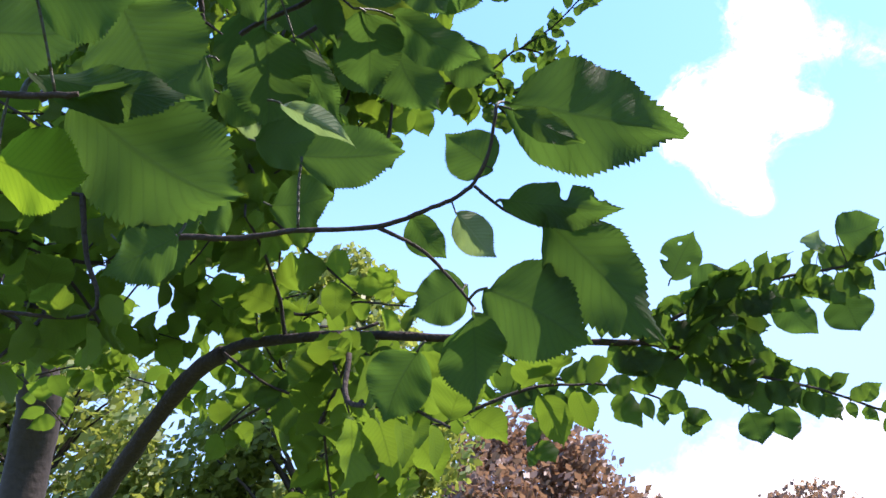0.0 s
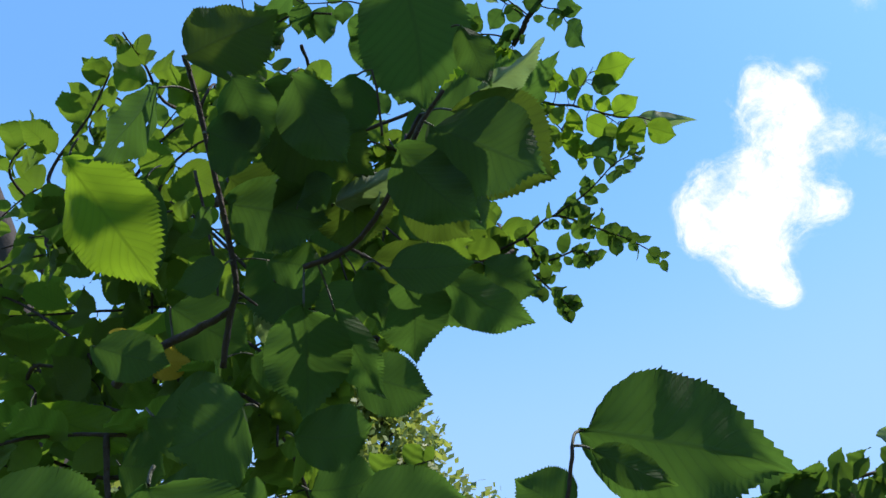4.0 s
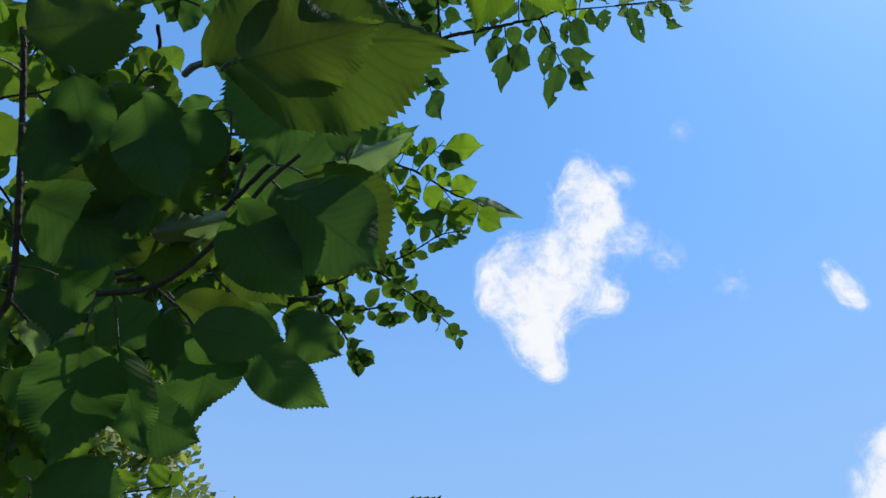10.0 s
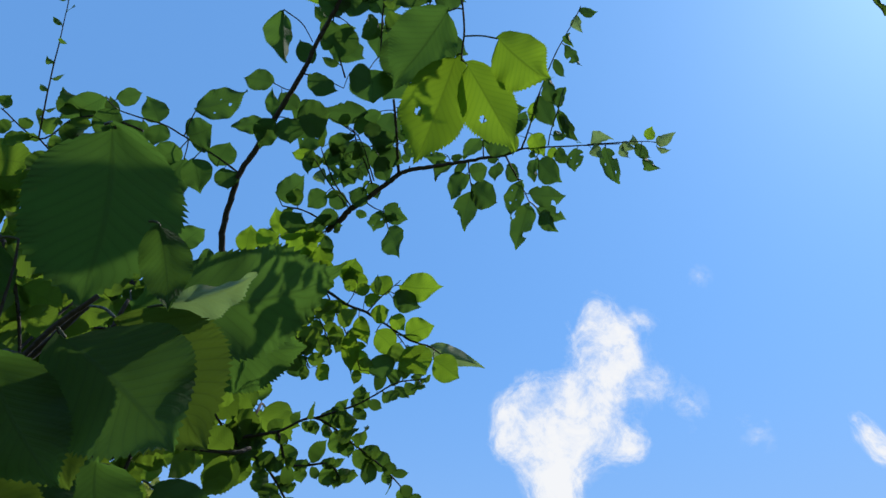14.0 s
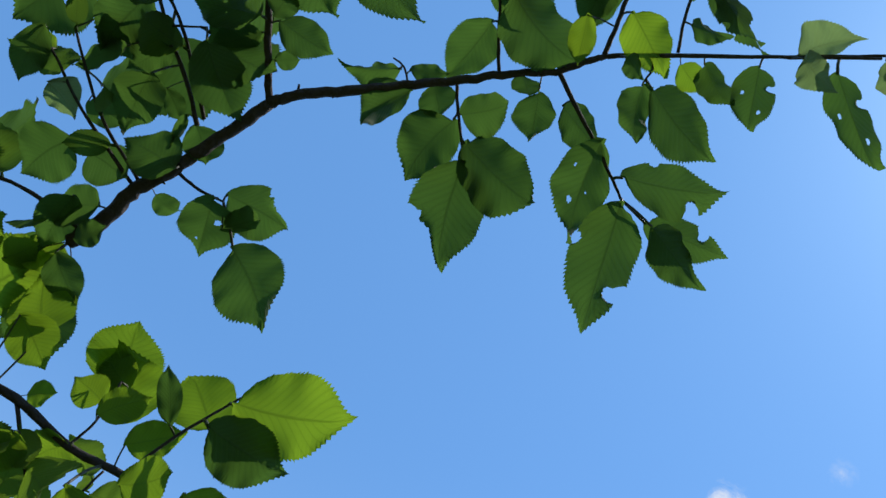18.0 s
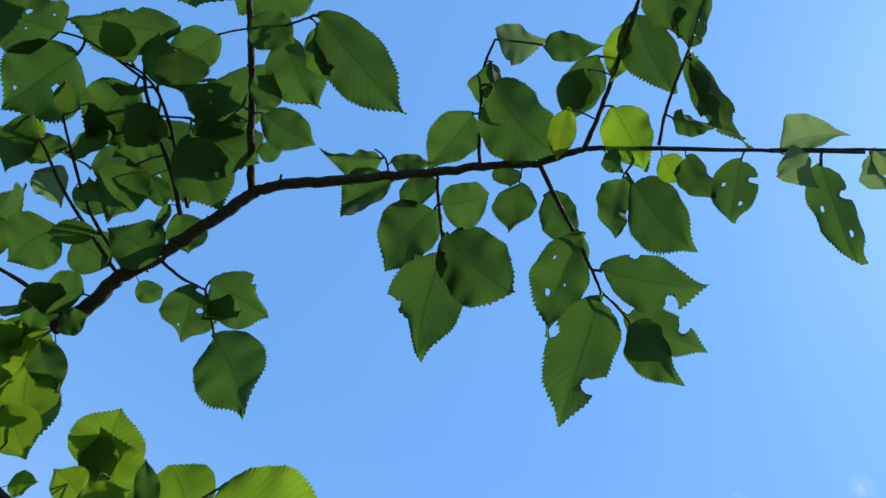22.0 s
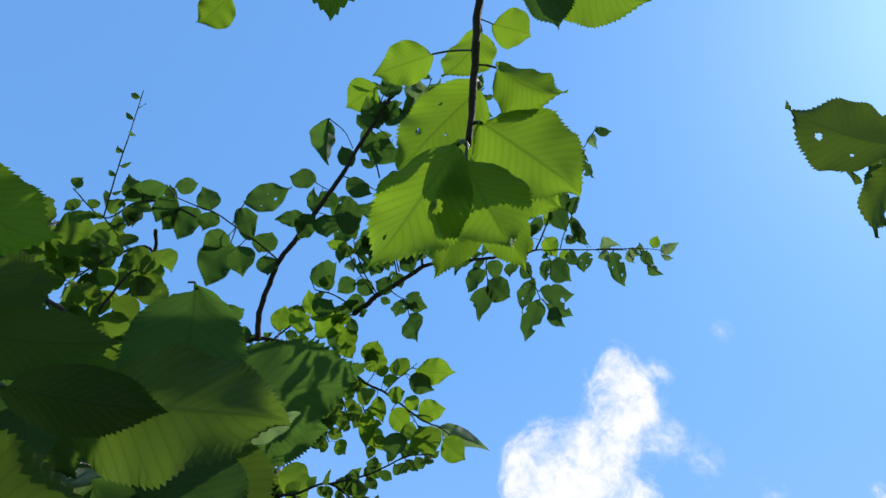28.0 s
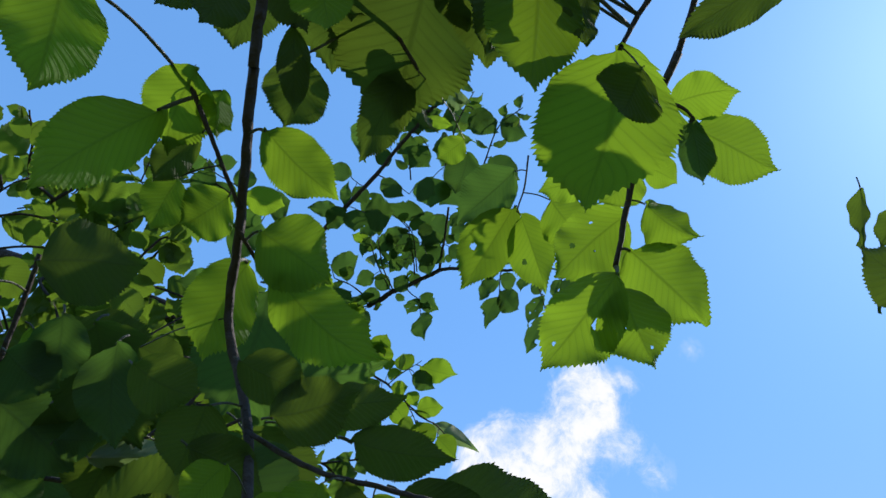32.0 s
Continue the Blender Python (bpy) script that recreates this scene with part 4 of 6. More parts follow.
leaf(b, (-0.198,0.613,2.662), (-0.164,0.596,2.668), 0.023, "plain", face)
leaf(b, (-0.211,0.613,2.663), (-0.271,0.662,2.653), 0.030, "plain", face)
leaf(b, (-0.191,0.613,2.641), (-0.205,0.653,2.616), 0.031, "bite", face)
leaf(b, (-0.087,0.583,2.636), (-0.023,0.560,2.669), 0.037, "holes", face)
leaf(b, (0.011,0.572,2.633), (-0.034,0.584,2.621), 0.022, "plain", face)
leaf(b, (0.022,0.561,2.628), (0.000,0.597,2.615), 0.031, "plain", face)
leaf(b, (0.008,0.532,2.673), (-0.034,0.534,2.676), 0.033, "plain", face)
leaf(b, (0.037,0.555,2.632), (0.050,0.584,2.616), 0.037, "plain", face)
leaf(b, (0.050,0.551,2.627), (0.094,0.541,2.637), 0.045, "plain", face)
leaf(b, (0.052,0.496,2.653), (0.089,0.516,2.647), 0.028, "plain", face)
leaf(b, (-0.002,0.452,2.731), (0.008,0.512,2.694), 0.028, "curl", face)
leaf(b, (0.020,0.538,2.663), (0.047,0.553,2.648), 0.025, "plain", face)
leaf(b, (0.016,0.565,2.637), (0.008,0.542,2.669), 0.016, "plain", face)
leaf(b, (0.054,0.459,2.699), (0.081,0.446,2.715), 0.030, "plain", face)
leaf(b, (0.068,0.398,2.730), (0.070,0.430,2.721), 0.028, "plain", face)
leaf(b, (0.052,0.499,2.692), (0.029,0.475,2.704), 0.024, "plain", face)
leaf(b, (0.104,0.476,2.651), (0.136,0.490,2.657), 0.036, "dark", face)
leaf(b, (0.080,0.424,2.726), (0.088,0.399,2.751), 0.026, "plain", face)
leaf(b, (-0.116,0.738,2.551), (-0.174,0.768,2.546), 0.032, "plain", face)
leaf(b, (-0.069,0.738,2.530), (-0.045,0.707,2.550), 0.030, "plain", face)
leaf(b, (-0.088,0.752,2.524), (-0.104,0.727,2.552), 0.031, "plain", face)
leaf(b, (-0.042,0.745,2.523), (-0.016,0.737,2.526), 0.021, "plain", face)
leaf(b, (0.074,0.434,2.711), (0.040,0.412,2.748), 0.024, "plain", face)
leaf(b, (0.089,0.380,2.733), (0.057,0.371,2.754), 0.029, "plain", face)
leaf(b, (0.096,0.434,2.696), (0.082,0.477,2.686), 0.029, "dark", face)
leaf(b, (0.070,0.684,2.548), (0.079,0.656,2.566), 0.030, "plain", face)
twig(b, [(-0.153,0.634,2.633), (-0.206,0.635,2.646), (-0.251,0.652,2.646), (-0.292,0.688,2.632), (-0.353,0.671,2.659)], 0.0018, 0.0010, 14, 0.036, (-0.186,-0.603,-0.776))
twig(b, [(-0.293,0.688,2.632), (-0.293,0.632,2.670), (-0.290,0.573,2.709), (-0.288,0.515,2.748)], 0.0014, 0.0007, 9, 0.019, (-0.186,-0.603,-0.776))
twig(b, [(-0.292,0.688,2.632), (-0.262,0.702,2.615), (-0.232,0.715,2.598)], 0.0012, 0.0008, 6, 0.034, (-0.186,-0.603,-0.776))
twig(b, [(-0.533,0.882,2.706), (-0.475,0.842,2.726), (-0.420,0.830,2.725)], 0.0014, 0.0008, 9, 0.034, (-0.136,-0.588,-0.797))
twig(b, [(-0.457,0.990,2.613), (-0.421,0.960,2.629), (-0.375,0.956,2.624)], 0.0014, 0.0008, 8, 0.036, (-0.136,-0.588,-0.797))
twig(b, [(-0.297,0.923,2.635), (-0.242,0.924,2.625), (-0.179,0.920,2.618), (-0.120,0.906,2.617)], 0.0018, 0.0009, 16, 0.036, (-0.136,-0.588,-0.797))
twig(b, [(-0.358,1.018,2.576), (-0.266,0.967,2.598), (-0.167,0.947,2.595), (-0.061,0.893,2.617), (0.007,0.851,2.636)], 0.0022, 0.0010, 24, 0.038, (-0.136,-0.588,-0.797))
twig(b, [(-0.441,1.061,2.558), (-0.390,1.030,2.573), (-0.317,1.011,2.574)], 0.0016, 0.0009, 10, 0.038, (-0.136,-0.588,-0.797))
twig(b, [(0.007,0.851,2.636), (0.028,0.825,2.652), (0.051,0.804,2.664)], 0.0018, 0.0009, 7, 0.034, (-0.136,-0.588,-0.797))
twig(b, [(-0.508,0.912,2.680), (-0.456,0.884,2.691), (-0.390,0.885,2.679)], 0.0014, 0.0008, 9, 0.034, (-0.136,-0.588,-0.797))
twig(b, [(-0.009,0.864,2.630), (-0.030,0.914,2.596), (-0.076,0.956,2.573)], 0.0016, 0.0009, 12, 0.036, (-0.136,-0.588,-0.797))
b = branch("over", 0.5)
twig(b, [(0.201,0.288,2.538), (0.214,0.319,2.519), (0.218,0.340,2.506), (0.220,0.349,2.500)], 0.0012, 0.0009)
face = (0.007,-0.530,-0.848)
leaf(b, (0.214,0.344,2.505), (0.200,0.450,2.430), 0.069, "holes", face)
leaf(b, (0.224,0.348,2.499), (0.305,0.415,2.461), 0.059, "holes", face)
leaf(b, (0.250,0.319,2.515), (0.318,0.349,2.500), 0.058, "plain", face)
leaf(b, (0.194,0.304,2.519), (0.158,0.391,2.480), 0.063, "dark", face)
face = (-0.009,-0.559,-0.829)
leaf(b, (-0.060,0.626,2.302), (0.157,0.591,2.346), 0.105, "dark", face)
face = (-0.057,-0.591,-0.804)
leaf(b, (-0.008,0.728,2.337), (0.127,0.691,2.366), 0.080, "dark", face)
b = branch("nearq", 0.5)
twig(b, [(0.095,-0.078,1.968), (0.096,-0.052,1.949), (0.102,-0.031,1.932), (0.106,-0.017,1.917)], 0.00151, 0.00093)
twig(b, [(0.098,-0.064,1.957), (0.105,-0.065,1.957), (0.110,-0.064,1.955)], 0.00075, 0.00050)
face = (-0.154,-0.585,-0.796)
leaf(b, (0.101,-0.026,1.902), (0.088,0.002,1.871), 0.0233, "holes", face, 25)
leaf(b, (0.104,-0.022,1.900), (0.121,-0.013,1.878), 0.0234, "holes", face, -15)
leaf(b, (0.107,-0.024,1.921), (0.139,-0.023,1.902), 0.0281, "plain", face, -20)
leaf(b, (0.106,-0.026,1.940), (0.087,-0.003,1.915), 0.0244, "holes", face, 20)
leaf(b, (0.107,-0.035,1.936), (0.128,-0.033,1.927), 0.0180, "curl", face, -25)
leaf(b, (0.109,-0.063,1.955), (0.122,-0.052,1.937), 0.0165, "dark", face)
leaf(b, (0.114,-0.060,1.959), (0.145,-0.064,1.948), 0.0261, "plain", face, -20)
leaf(b, (0.101,-0.063,1.960), (0.117,-0.080,1.962), 0.0168, "bright", face, -5)
leaf(b, (0.108,-0.054,1.949), (0.105,-0.062,1.961), 0.0136, "plain", face, 10)
leaf(b, (0.103,-0.043,1.947), (0.115,-0.046,1.942), 0.0107, "bright", face, 5)
leaf(b, (0.101,-0.040,1.948), (0.096,-0.026,1.935), 0.0159, "plain", face, 35)
leaf(b, (0.089,-0.029,1.945), (0.073,-0.017,1.943), 0.0125, "bright", face, 5)
twig(b, [(0.095,-0.078,1.968), (0.091,-0.103,1.987), (0.088,-0.135,2.011)], 0.0011, 0.0013)
b = branch("nearleft", 0.4)
twig(b, [(-0.022,-0.064,1.855), (-0.017,-0.053,1.846), (-0.010,-0.035,1.835), (-0.004,-0.020,1.823), (0.010,-0.023,1.796), (0.017,-0.032,1.769)], 0.00123, 0.00101)
twig(b, [(0.010,-0.024,1.794), (0.024,-0.034,1.785), (0.035,-0.041,1.782), (0.044,-0.046,1.780)], 0.00060, 0.00050)
twig(b, [(-0.033,-0.055,1.851), (-0.023,-0.048,1.844), (-0.018,-0.044,1.841), (-0.012,-0.040,1.837)], 0.00067, 0.00050)
twig(b, [(-0.011,-0.036,1.835), (-0.007,-0.034,1.833), (-0.001,-0.030,1.831)], 0.00060, 0.00050)
face = (-0.154,-0.585,-0.796)
leaf(b, (0.001,-0.030,1.832), (0.030,-0.018,1.824), 0.0176, "plain", face, -35)
leaf(b, (-0.006,-0.039,1.834), (0.014,-0.033,1.835), 0.0174, "plain", face, -30)
leaf(b, (-0.006,-0.025,1.838), (-0.008,-0.013,1.814), 0.0168, "holes", face, -30)
leaf(b, (-0.013,-0.062,1.838), (0.007,-0.052,1.837), 0.0130, "plain", face)
leaf(b, (-0.016,-0.036,1.844), (-0.022,-0.031,1.832), 0.0123, "plain", face, -20)
leaf(b, (-0.033,-0.060,1.852), (-0.036,-0.041,1.845), 0.0154, "bright", face, -20)
leaf(b, (-0.027,-0.056,1.854), (-0.025,-0.047,1.847), 0.0081, "plain", face, -50)
leaf(b, (-0.031,-0.051,1.856), (-0.023,-0.045,1.854), 0.0073, "plain", face, -30)
leaf(b, (-0.028,-0.037,1.842), (-0.029,-0.029,1.830), 0.0106, "plain", face, -40)
leaf(b, (-0.028,-0.044,1.849), (-0.033,-0.038,1.835), 0.0072, "dark", face)
leaf(b, (-0.013,-0.039,1.843), (-0.003,-0.040,1.843), 0.0073, "bright", face, 5)
leaf(b, (0.025,-0.042,1.778), (0.024,-0.039,1.769), 0.0090, "plain", face, -25)
leaf(b, (0.020,-0.039,1.775), (0.018,-0.036,1.769), 0.0062, "plain", face, -10)
leaf(b, (0.001,-0.025,1.796), (0.002,-0.021,1.781), 0.0114, "dark", face)
leaf(b, (0.009,-0.037,1.778), (0.005,-0.033,1.769), 0.0071, "plain", face, -15)
leaf(b, (0.029,-0.040,1.781), (0.036,-0.037,1.774), 0.0058, "dark", face)
leaf(b, (0.035,-0.039,1.781), (0.042,-0.038,1.775), 0.0067, "plain", face)
leaf(b, (-0.022,0.004,1.824), (-0.010,0.006,1.825), 0.0083, "dark", face)
leaf(b, (0.009,-0.031,1.772), (0.009,-0.029,1.766), 0.0054, "dark", face)
face = (-0.153,-0.601,-0.784)
leaf(b, (-0.061,-0.072,1.846), (-0.055,-0.053,1.828), 0.0179, "plain", face, -45)
leaf(b, (-0.036,-0.051,1.844), (-0.051,-0.041,1.815), 0.0148, "plain", face, -25)
leaf(b, (-0.031,-0.085,1.852), (-0.029,-0.078,1.835), 0.0094, "dark", face)
leaf(b, (-0.018,-0.092,1.859), (-0.007,-0.083,1.849), 0.0114, "plain", face)
twig(b, [(-0.022,-0.065,1.854), (-0.026,-0.075,1.863), (-0.032,-0.089,1.874)], 0.0014, 0.0015)
b = branch("right", 0.15)
twig(b, [(-0.637,1.260,1.736), (-0.542,1.183,1.810), (-0.462,1.116,1.875), (-0.385,1.058,1.926), (-0.329,1.025,1.944)], 0.0152, 0.0129)
twig(b, [(-0.329,1.025,1.944), (-0.277,1.001,1.945), (-0.143,0.952,1.924), (0.012,0.928,1.897), (0.162,0.936,1.884), (0.260,0.943,1.876)], 0.0091, 0.0038, 6, 0.045, (0.020,-0.805,-0.506))
twig(b, [(0.260,0.943,1.876), (0.314,0.923,1.902), (0.384,0.913,1.925), (0.465,0.913,1.943), (0.553,0.915,1.954), (0.646,0.903,1.975)], 0.0030, 0.0015, 48, 0.044, (0.020,-0.805,-0.506))
twig(b, [(0.162,0.936,1.884), (0.260,0.943,1.876), (0.352,0.966,1.861), (0.423,0.992,1.836), (0.506,1.008,1.816), (0.618,1.032,1.775)], 0.0038, 0.0015, 50, 0.044, (0.020,-0.805,-0.506))
twig(b, [(0.305,0.965,1.855), (0.361,0.947,1.884), (0.400,0.937,1.902)], 0.0019, 0.0011, 14, 0.050, (0.020,-0.805,-0.506))
twig(b, [(0.012,0.928,1.897), (0.072,0.939,1.879), (0.107,0.957,1.852), (0.127,0.985,1.813), (0.115,1.019,1.762)], 0.0023, 0.0011, 14, 0.042, (0.020,-0.805,-0.506))
twig(b, [(0.071,0.937,1.883), (0.144,0.964,1.844), (0.204,0.974,1.834), (0.273,0.990,1.819), (0.334,1.017,1.792)], 0.0023, 0.0011, 14, 0.043, (0.020,-0.805,-0.506))
twig(b, [(-0.138,0.919,1.910), (-0.096,0.939,1.878), (-0.055,0.975,1.823), (-0.053,1.007,1.771)], 0.0023, 0.0011, 14, 0.042, (0.020,-0.805,-0.506))
twig(b, [(-0.295,0.925,1.899), (-0.241,0.949,1.860), (-0.176,0.968,1.830), (-0.121,1.004,1.776)], 0.0023, 0.0011, 14, 0.044, (0.020,-0.805,-0.506))
face = (0.022,-0.865,-0.501)
leaf(b, (0.296,0.861,1.926), (0.331,0.842,1.982), 0.046, "holes", face, -15)
leaf(b, (0.508,0.893,1.964), (0.511,0.893,1.996), 0.035, "silver", face, 18)
leaf(b, (0.541,0.896,1.992), (0.597,0.886,1.993), 0.059, "plain", face, -25)
leaf(b, (0.463,0.943,1.933), (0.495,0.957,1.871), 0.048, "plain", face, 0)
leaf(b, (0.549,0.950,1.928), (0.564,0.958,1.875), 0.061, "plain", face, 5)
leaf(b, (0.414,1.031,1.799), (0.425,1.036,1.754), 0.043, "plain", face, 5)
leaf(b, (0.461,1.030,1.802), (0.456,1.036,1.755), 0.039, "plain", face, 15)
leaf(b, (0.331,0.908,1.923), (0.398,0.894,1.942), 0.054, "plain", face, -20)
b = branch("bigtop", 0.5)
twig(b, [(0.059,-0.115,1.905), (0.057,-0.104,1.898), (0.056,-0.095,1.891)], 0.00088, 0.00058)
face = (-0.154,-0.585,-0.796)
leaf(b, (0.056,-0.095,1.892), (0.069,-0.064,1.864), 0.0394, "plain", face, -5)
leaf(b, (0.061,-0.096,1.881), (0.061,-0.086,1.868), 0.0167, "dark", face)
face = (-0.153,-0.601,-0.784)
leaf(b, (-0.020,-0.067,1.877), (-0.011,-0.056,1.857), 0.0076, "dark", face)
leaf(b, (0.026,-0.107,1.888), (0.038,-0.085,1.862), 0.0228, "plain", face, -20)
leaf(b, (0.086,-0.132,1.899), (0.059,-0.108,1.873), 0.0110, "dark", face)
leaf(b, (0.040,-0.106,1.895), (0.043,-0.094,1.876), 0.0096, "dark", face)
face = (-0.153,-0.601,-0.784)
leaf(b, (0.020,-0.100,1.902), (0.026,-0.083,1.871), 0.0145, "dark", face)
leaf(b, (0.009,-0.091,1.897), (0.020,-0.081,1.888), 0.0110, "dark", face)
face = (-0.153,-0.601,-0.784)
leaf(b, (-0.034,-0.078,1.888), (-0.015,-0.068,1.876), 0.0145, "dark", face)
leaf(b, (-0.014,-0.082,1.903), (-0.010,-0.071,1.879), 0.0131, "dark", face)
leaf(b, (-0.052,-0.069,1.884), (-0.046,-0.059,1.867), 0.0143, "dark", face)
leaf(b, (0.037,-0.107,1.908), (0.030,-0.088,1.879), 0.0159, "dark", face)
face = (-0.153,-0.601,-0.784)
leaf(b, (0.004,-0.092,1.891), (0.011,-0.052,1.879), 0.031, "dark", face)
leaf(b, (-0.016,-0.083,1.897), (-0.012,-0.055,1.884), 0.022, "dark", face)
leaf(b, (0.021,-0.100,1.896), (0.029,-0.075,1.891), 0.022, "dark", face)
leaf(b, (-0.037,-0.069,1.893), (-0.033,-0.050,1.882), 0.016, "dark", face)
b = branch("nearp", 0.2)
twig(b, [(-0.142,0.754,2.489), (-0.082,0.706,2.453), (-0.027,0.661,2.422)], 0.0033, 0.0022)
twig(b, [(-0.153,0.482,2.013), (-0.130,0.470,2.015), (-0.080,0.451,2.018), (-0.057,0.423,2.034), (-0.035,0.394,2.049), (-0.011,0.364,2.067)], 0.0025, 0.0019)
face = (-0.154,-0.585,-0.796)
leaf(b, (0.049,-0.025,1.794), (0.081,-0.036,1.793), 0.0194, "plain", face, -45)
leaf(b, (0.042,-0.030,1.790), (0.064,-0.030,1.792), 0.0080, "dark", face)
leaf(b, (0.030,-0.028,1.798), (0.053,-0.027,1.803), 0.0089, "dark", face)
leaf(b, (0.022,-0.028,1.803), (0.038,-0.032,1.811), 0.0097, "plain", face, -40)
face = (-0.198,-0.597,-0.777)
leaf(b, (-0.022,0.079,1.811), (0.032,0.078,1.846), 0.040, "plain", face, 0)
leaf(b, (-0.014,0.069,1.801), (0.015,0.067,1.822), 0.0209, "dark", face)
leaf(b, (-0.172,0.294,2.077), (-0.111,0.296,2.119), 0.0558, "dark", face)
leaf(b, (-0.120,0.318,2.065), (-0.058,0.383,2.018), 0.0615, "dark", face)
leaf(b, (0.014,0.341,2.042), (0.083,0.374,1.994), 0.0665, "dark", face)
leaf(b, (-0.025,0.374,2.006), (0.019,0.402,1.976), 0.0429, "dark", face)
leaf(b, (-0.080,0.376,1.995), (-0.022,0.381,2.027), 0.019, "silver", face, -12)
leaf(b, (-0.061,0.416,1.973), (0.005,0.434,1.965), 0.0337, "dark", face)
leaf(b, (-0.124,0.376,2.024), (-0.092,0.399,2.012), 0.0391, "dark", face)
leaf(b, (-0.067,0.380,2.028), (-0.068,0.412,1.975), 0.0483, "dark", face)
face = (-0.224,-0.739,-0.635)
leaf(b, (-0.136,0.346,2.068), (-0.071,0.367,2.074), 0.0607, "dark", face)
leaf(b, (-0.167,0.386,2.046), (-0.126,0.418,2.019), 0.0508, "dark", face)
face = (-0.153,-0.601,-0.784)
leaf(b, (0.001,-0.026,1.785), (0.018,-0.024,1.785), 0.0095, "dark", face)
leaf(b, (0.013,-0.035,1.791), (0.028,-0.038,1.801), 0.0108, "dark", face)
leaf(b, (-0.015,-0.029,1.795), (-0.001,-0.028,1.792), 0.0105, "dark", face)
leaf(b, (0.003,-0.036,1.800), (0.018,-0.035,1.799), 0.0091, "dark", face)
b = branch("tail", 0.05)
twig(b, [(-0.009,-0.080,1.893), (-0.000,-0.075,1.887), (0.012,-0.069,1.881)], 0.00078, 0.00051)
face = (-0.154,-0.585,-0.796)
leaf(b, (0.010,-0.066,1.888), (0.007,-0.051,1.859), 0.0127, "dark", face)
leaf(b, (-0.016,-0.061,1.876), (-0.010,-0.050,1.858), 0.0131, "dark", face)
leaf(b, (0.009,-0.063,1.896), (0.021,-0.061,1.897), 0.0116, "bright", face, 0)
leaf(b, (0.013,-0.051,1.913), (0.022,-0.042,1.899), 0.0082, "plain", face, -60)
leaf(b, (0.021,-0.042,1.909), (0.030,-0.043,1.910), 0.0034, "bright", face, 0)
leaf(b, (0.035,-0.042,1.908), (0.030,-0.034,1.902), 0.0078, "bright", face, -10)
leaf(b, (0.008,-0.060,1.892), (0.006,-0.052,1.887), 0.0126, "bright", face, -25)
b = branch("rightleaf", 0.3)
twig(b, [(0.311,-0.040,1.967), (0.282,-0.041,1.974), (0.263,-0.040,1.976)], 0.00115, 0.00080)
twig(b, [(0.324,-0.045,2.046), (0.309,-0.029,2.028), (0.302,-0.017,2.018)], 0.00118, 0.00083)
face = (-0.154,-0.585,-0.796)
leaf(b, (0.255,-0.042,1.967), (0.223,-0.030,1.990), 0.0326, "holes", face, 30)
face = (-0.186,-0.603,-0.776)
leaf(b, (0.545,0.111,2.491), (0.580,0.165,2.435), 0.0234, "dark", face)
leaf(b, (0.644,0.118,2.476), (0.578,0.193,2.398), 0.0505, "dark", face)
leaf(b, (0.618,0.097,2.510), (0.593,0.157,2.456), 0.0270, "dark", face)
b = branch("early", 0.13)
twig(b, [(-0.176,0.301,2.089), (-0.172,0.315,2.073), (-0.165,0.348,2.030), (-0.159,0.381,1.988), (-0.157,0.408,1.955), (-0.164,0.421,1.941), (-0.175,0.447,1.912)], 0.0020, 0.0026)
twig(b, [(-0.262,0.461,1.916), (-0.228,0.442,1.930), (-0.193,0.431,1.936), (-0.162,0.419,1.943)], 0.0040, 0.0026)
twig(b, [(-0.156,0.411,1.952), (-0.143,0.416,1.942)], 0.0012, 0.0009)
twig(b, [(-0.105,0.397,1.957), (-0.075,0.389,1.960), (-0.055,0.377,1.969), (-0.039,0.363,1.982), (-0.026,0.350,1.996), (-0.011,0.331,2.015), (0.009,0.314,2.031)], 0.0024, 0.0015)
twig(b, [(-0.069,0.387,1.961), (-0.050,0.393,1.949), (-0.038,0.399,1.939)], 0.0012, 0.0009)
twig(b, [(-0.037,0.335,2.016), (-0.037,0.317,2.038), (-0.039,0.306,2.052)], 0.0010, 0.0007)
face = (-0.147,-0.764,-0.629)
leaf(b, (-0.012,0.265,2.118), (0.003,0.345,2.047), 0.081, "dark", face)
leaf(b, (-0.003,0.328,2.013), (0.073,0.345,1.972), 0.063, "plain", face)
leaf(b, (-0.027,0.317,1.984), (0.016,0.358,1.943), 0.040, "dark", face)
leaf(b, (-0.030,0.404,1.943), (-0.030,0.457,1.909), 0.044, "plain", face)
leaf(b, (-0.011,0.425,1.957), (0.051,0.448,1.914), 0.033, "plain", face)
leaf(b, (-0.091,0.290,2.035), (-0.065,0.329,1.980), 0.036, "plain", face)
leaf(b, (-0.130,0.286,2.038), (-0.114,0.327,2.004), 0.034, "plain", face)
leaf(b, (-0.297,0.373,2.074), (-0.235,0.452,1.991), 0.069, "bright", face)
leaf(b, (-0.183,0.294,2.048), (-0.248,0.345,2.027), 0.038, "holes", face)
leaf(b, (-0.156,0.381,1.955), (-0.196,0.399,1.949), 0.025, "plain", face)
leaf(b, (-0.168,0.389,2.022), (-0.081,0.390,1.991), 0.052, "plain", face)
leaf(b, (-0.149,0.303,2.004), (-0.113,0.321,1.998), 0.039, "plain", face)
leaf(b, (-0.103,0.395,1.924), (-0.107,0.447,1.865), 0.048, "plain", face)
leaf(b, (-0.087,0.417,1.932), (-0.062,0.467,1.883), 0.027, "plain", face)
leaf(b, (-0.113,0.427,1.842), (-0.059,0.427,1.833), 0.036, "dark", face)
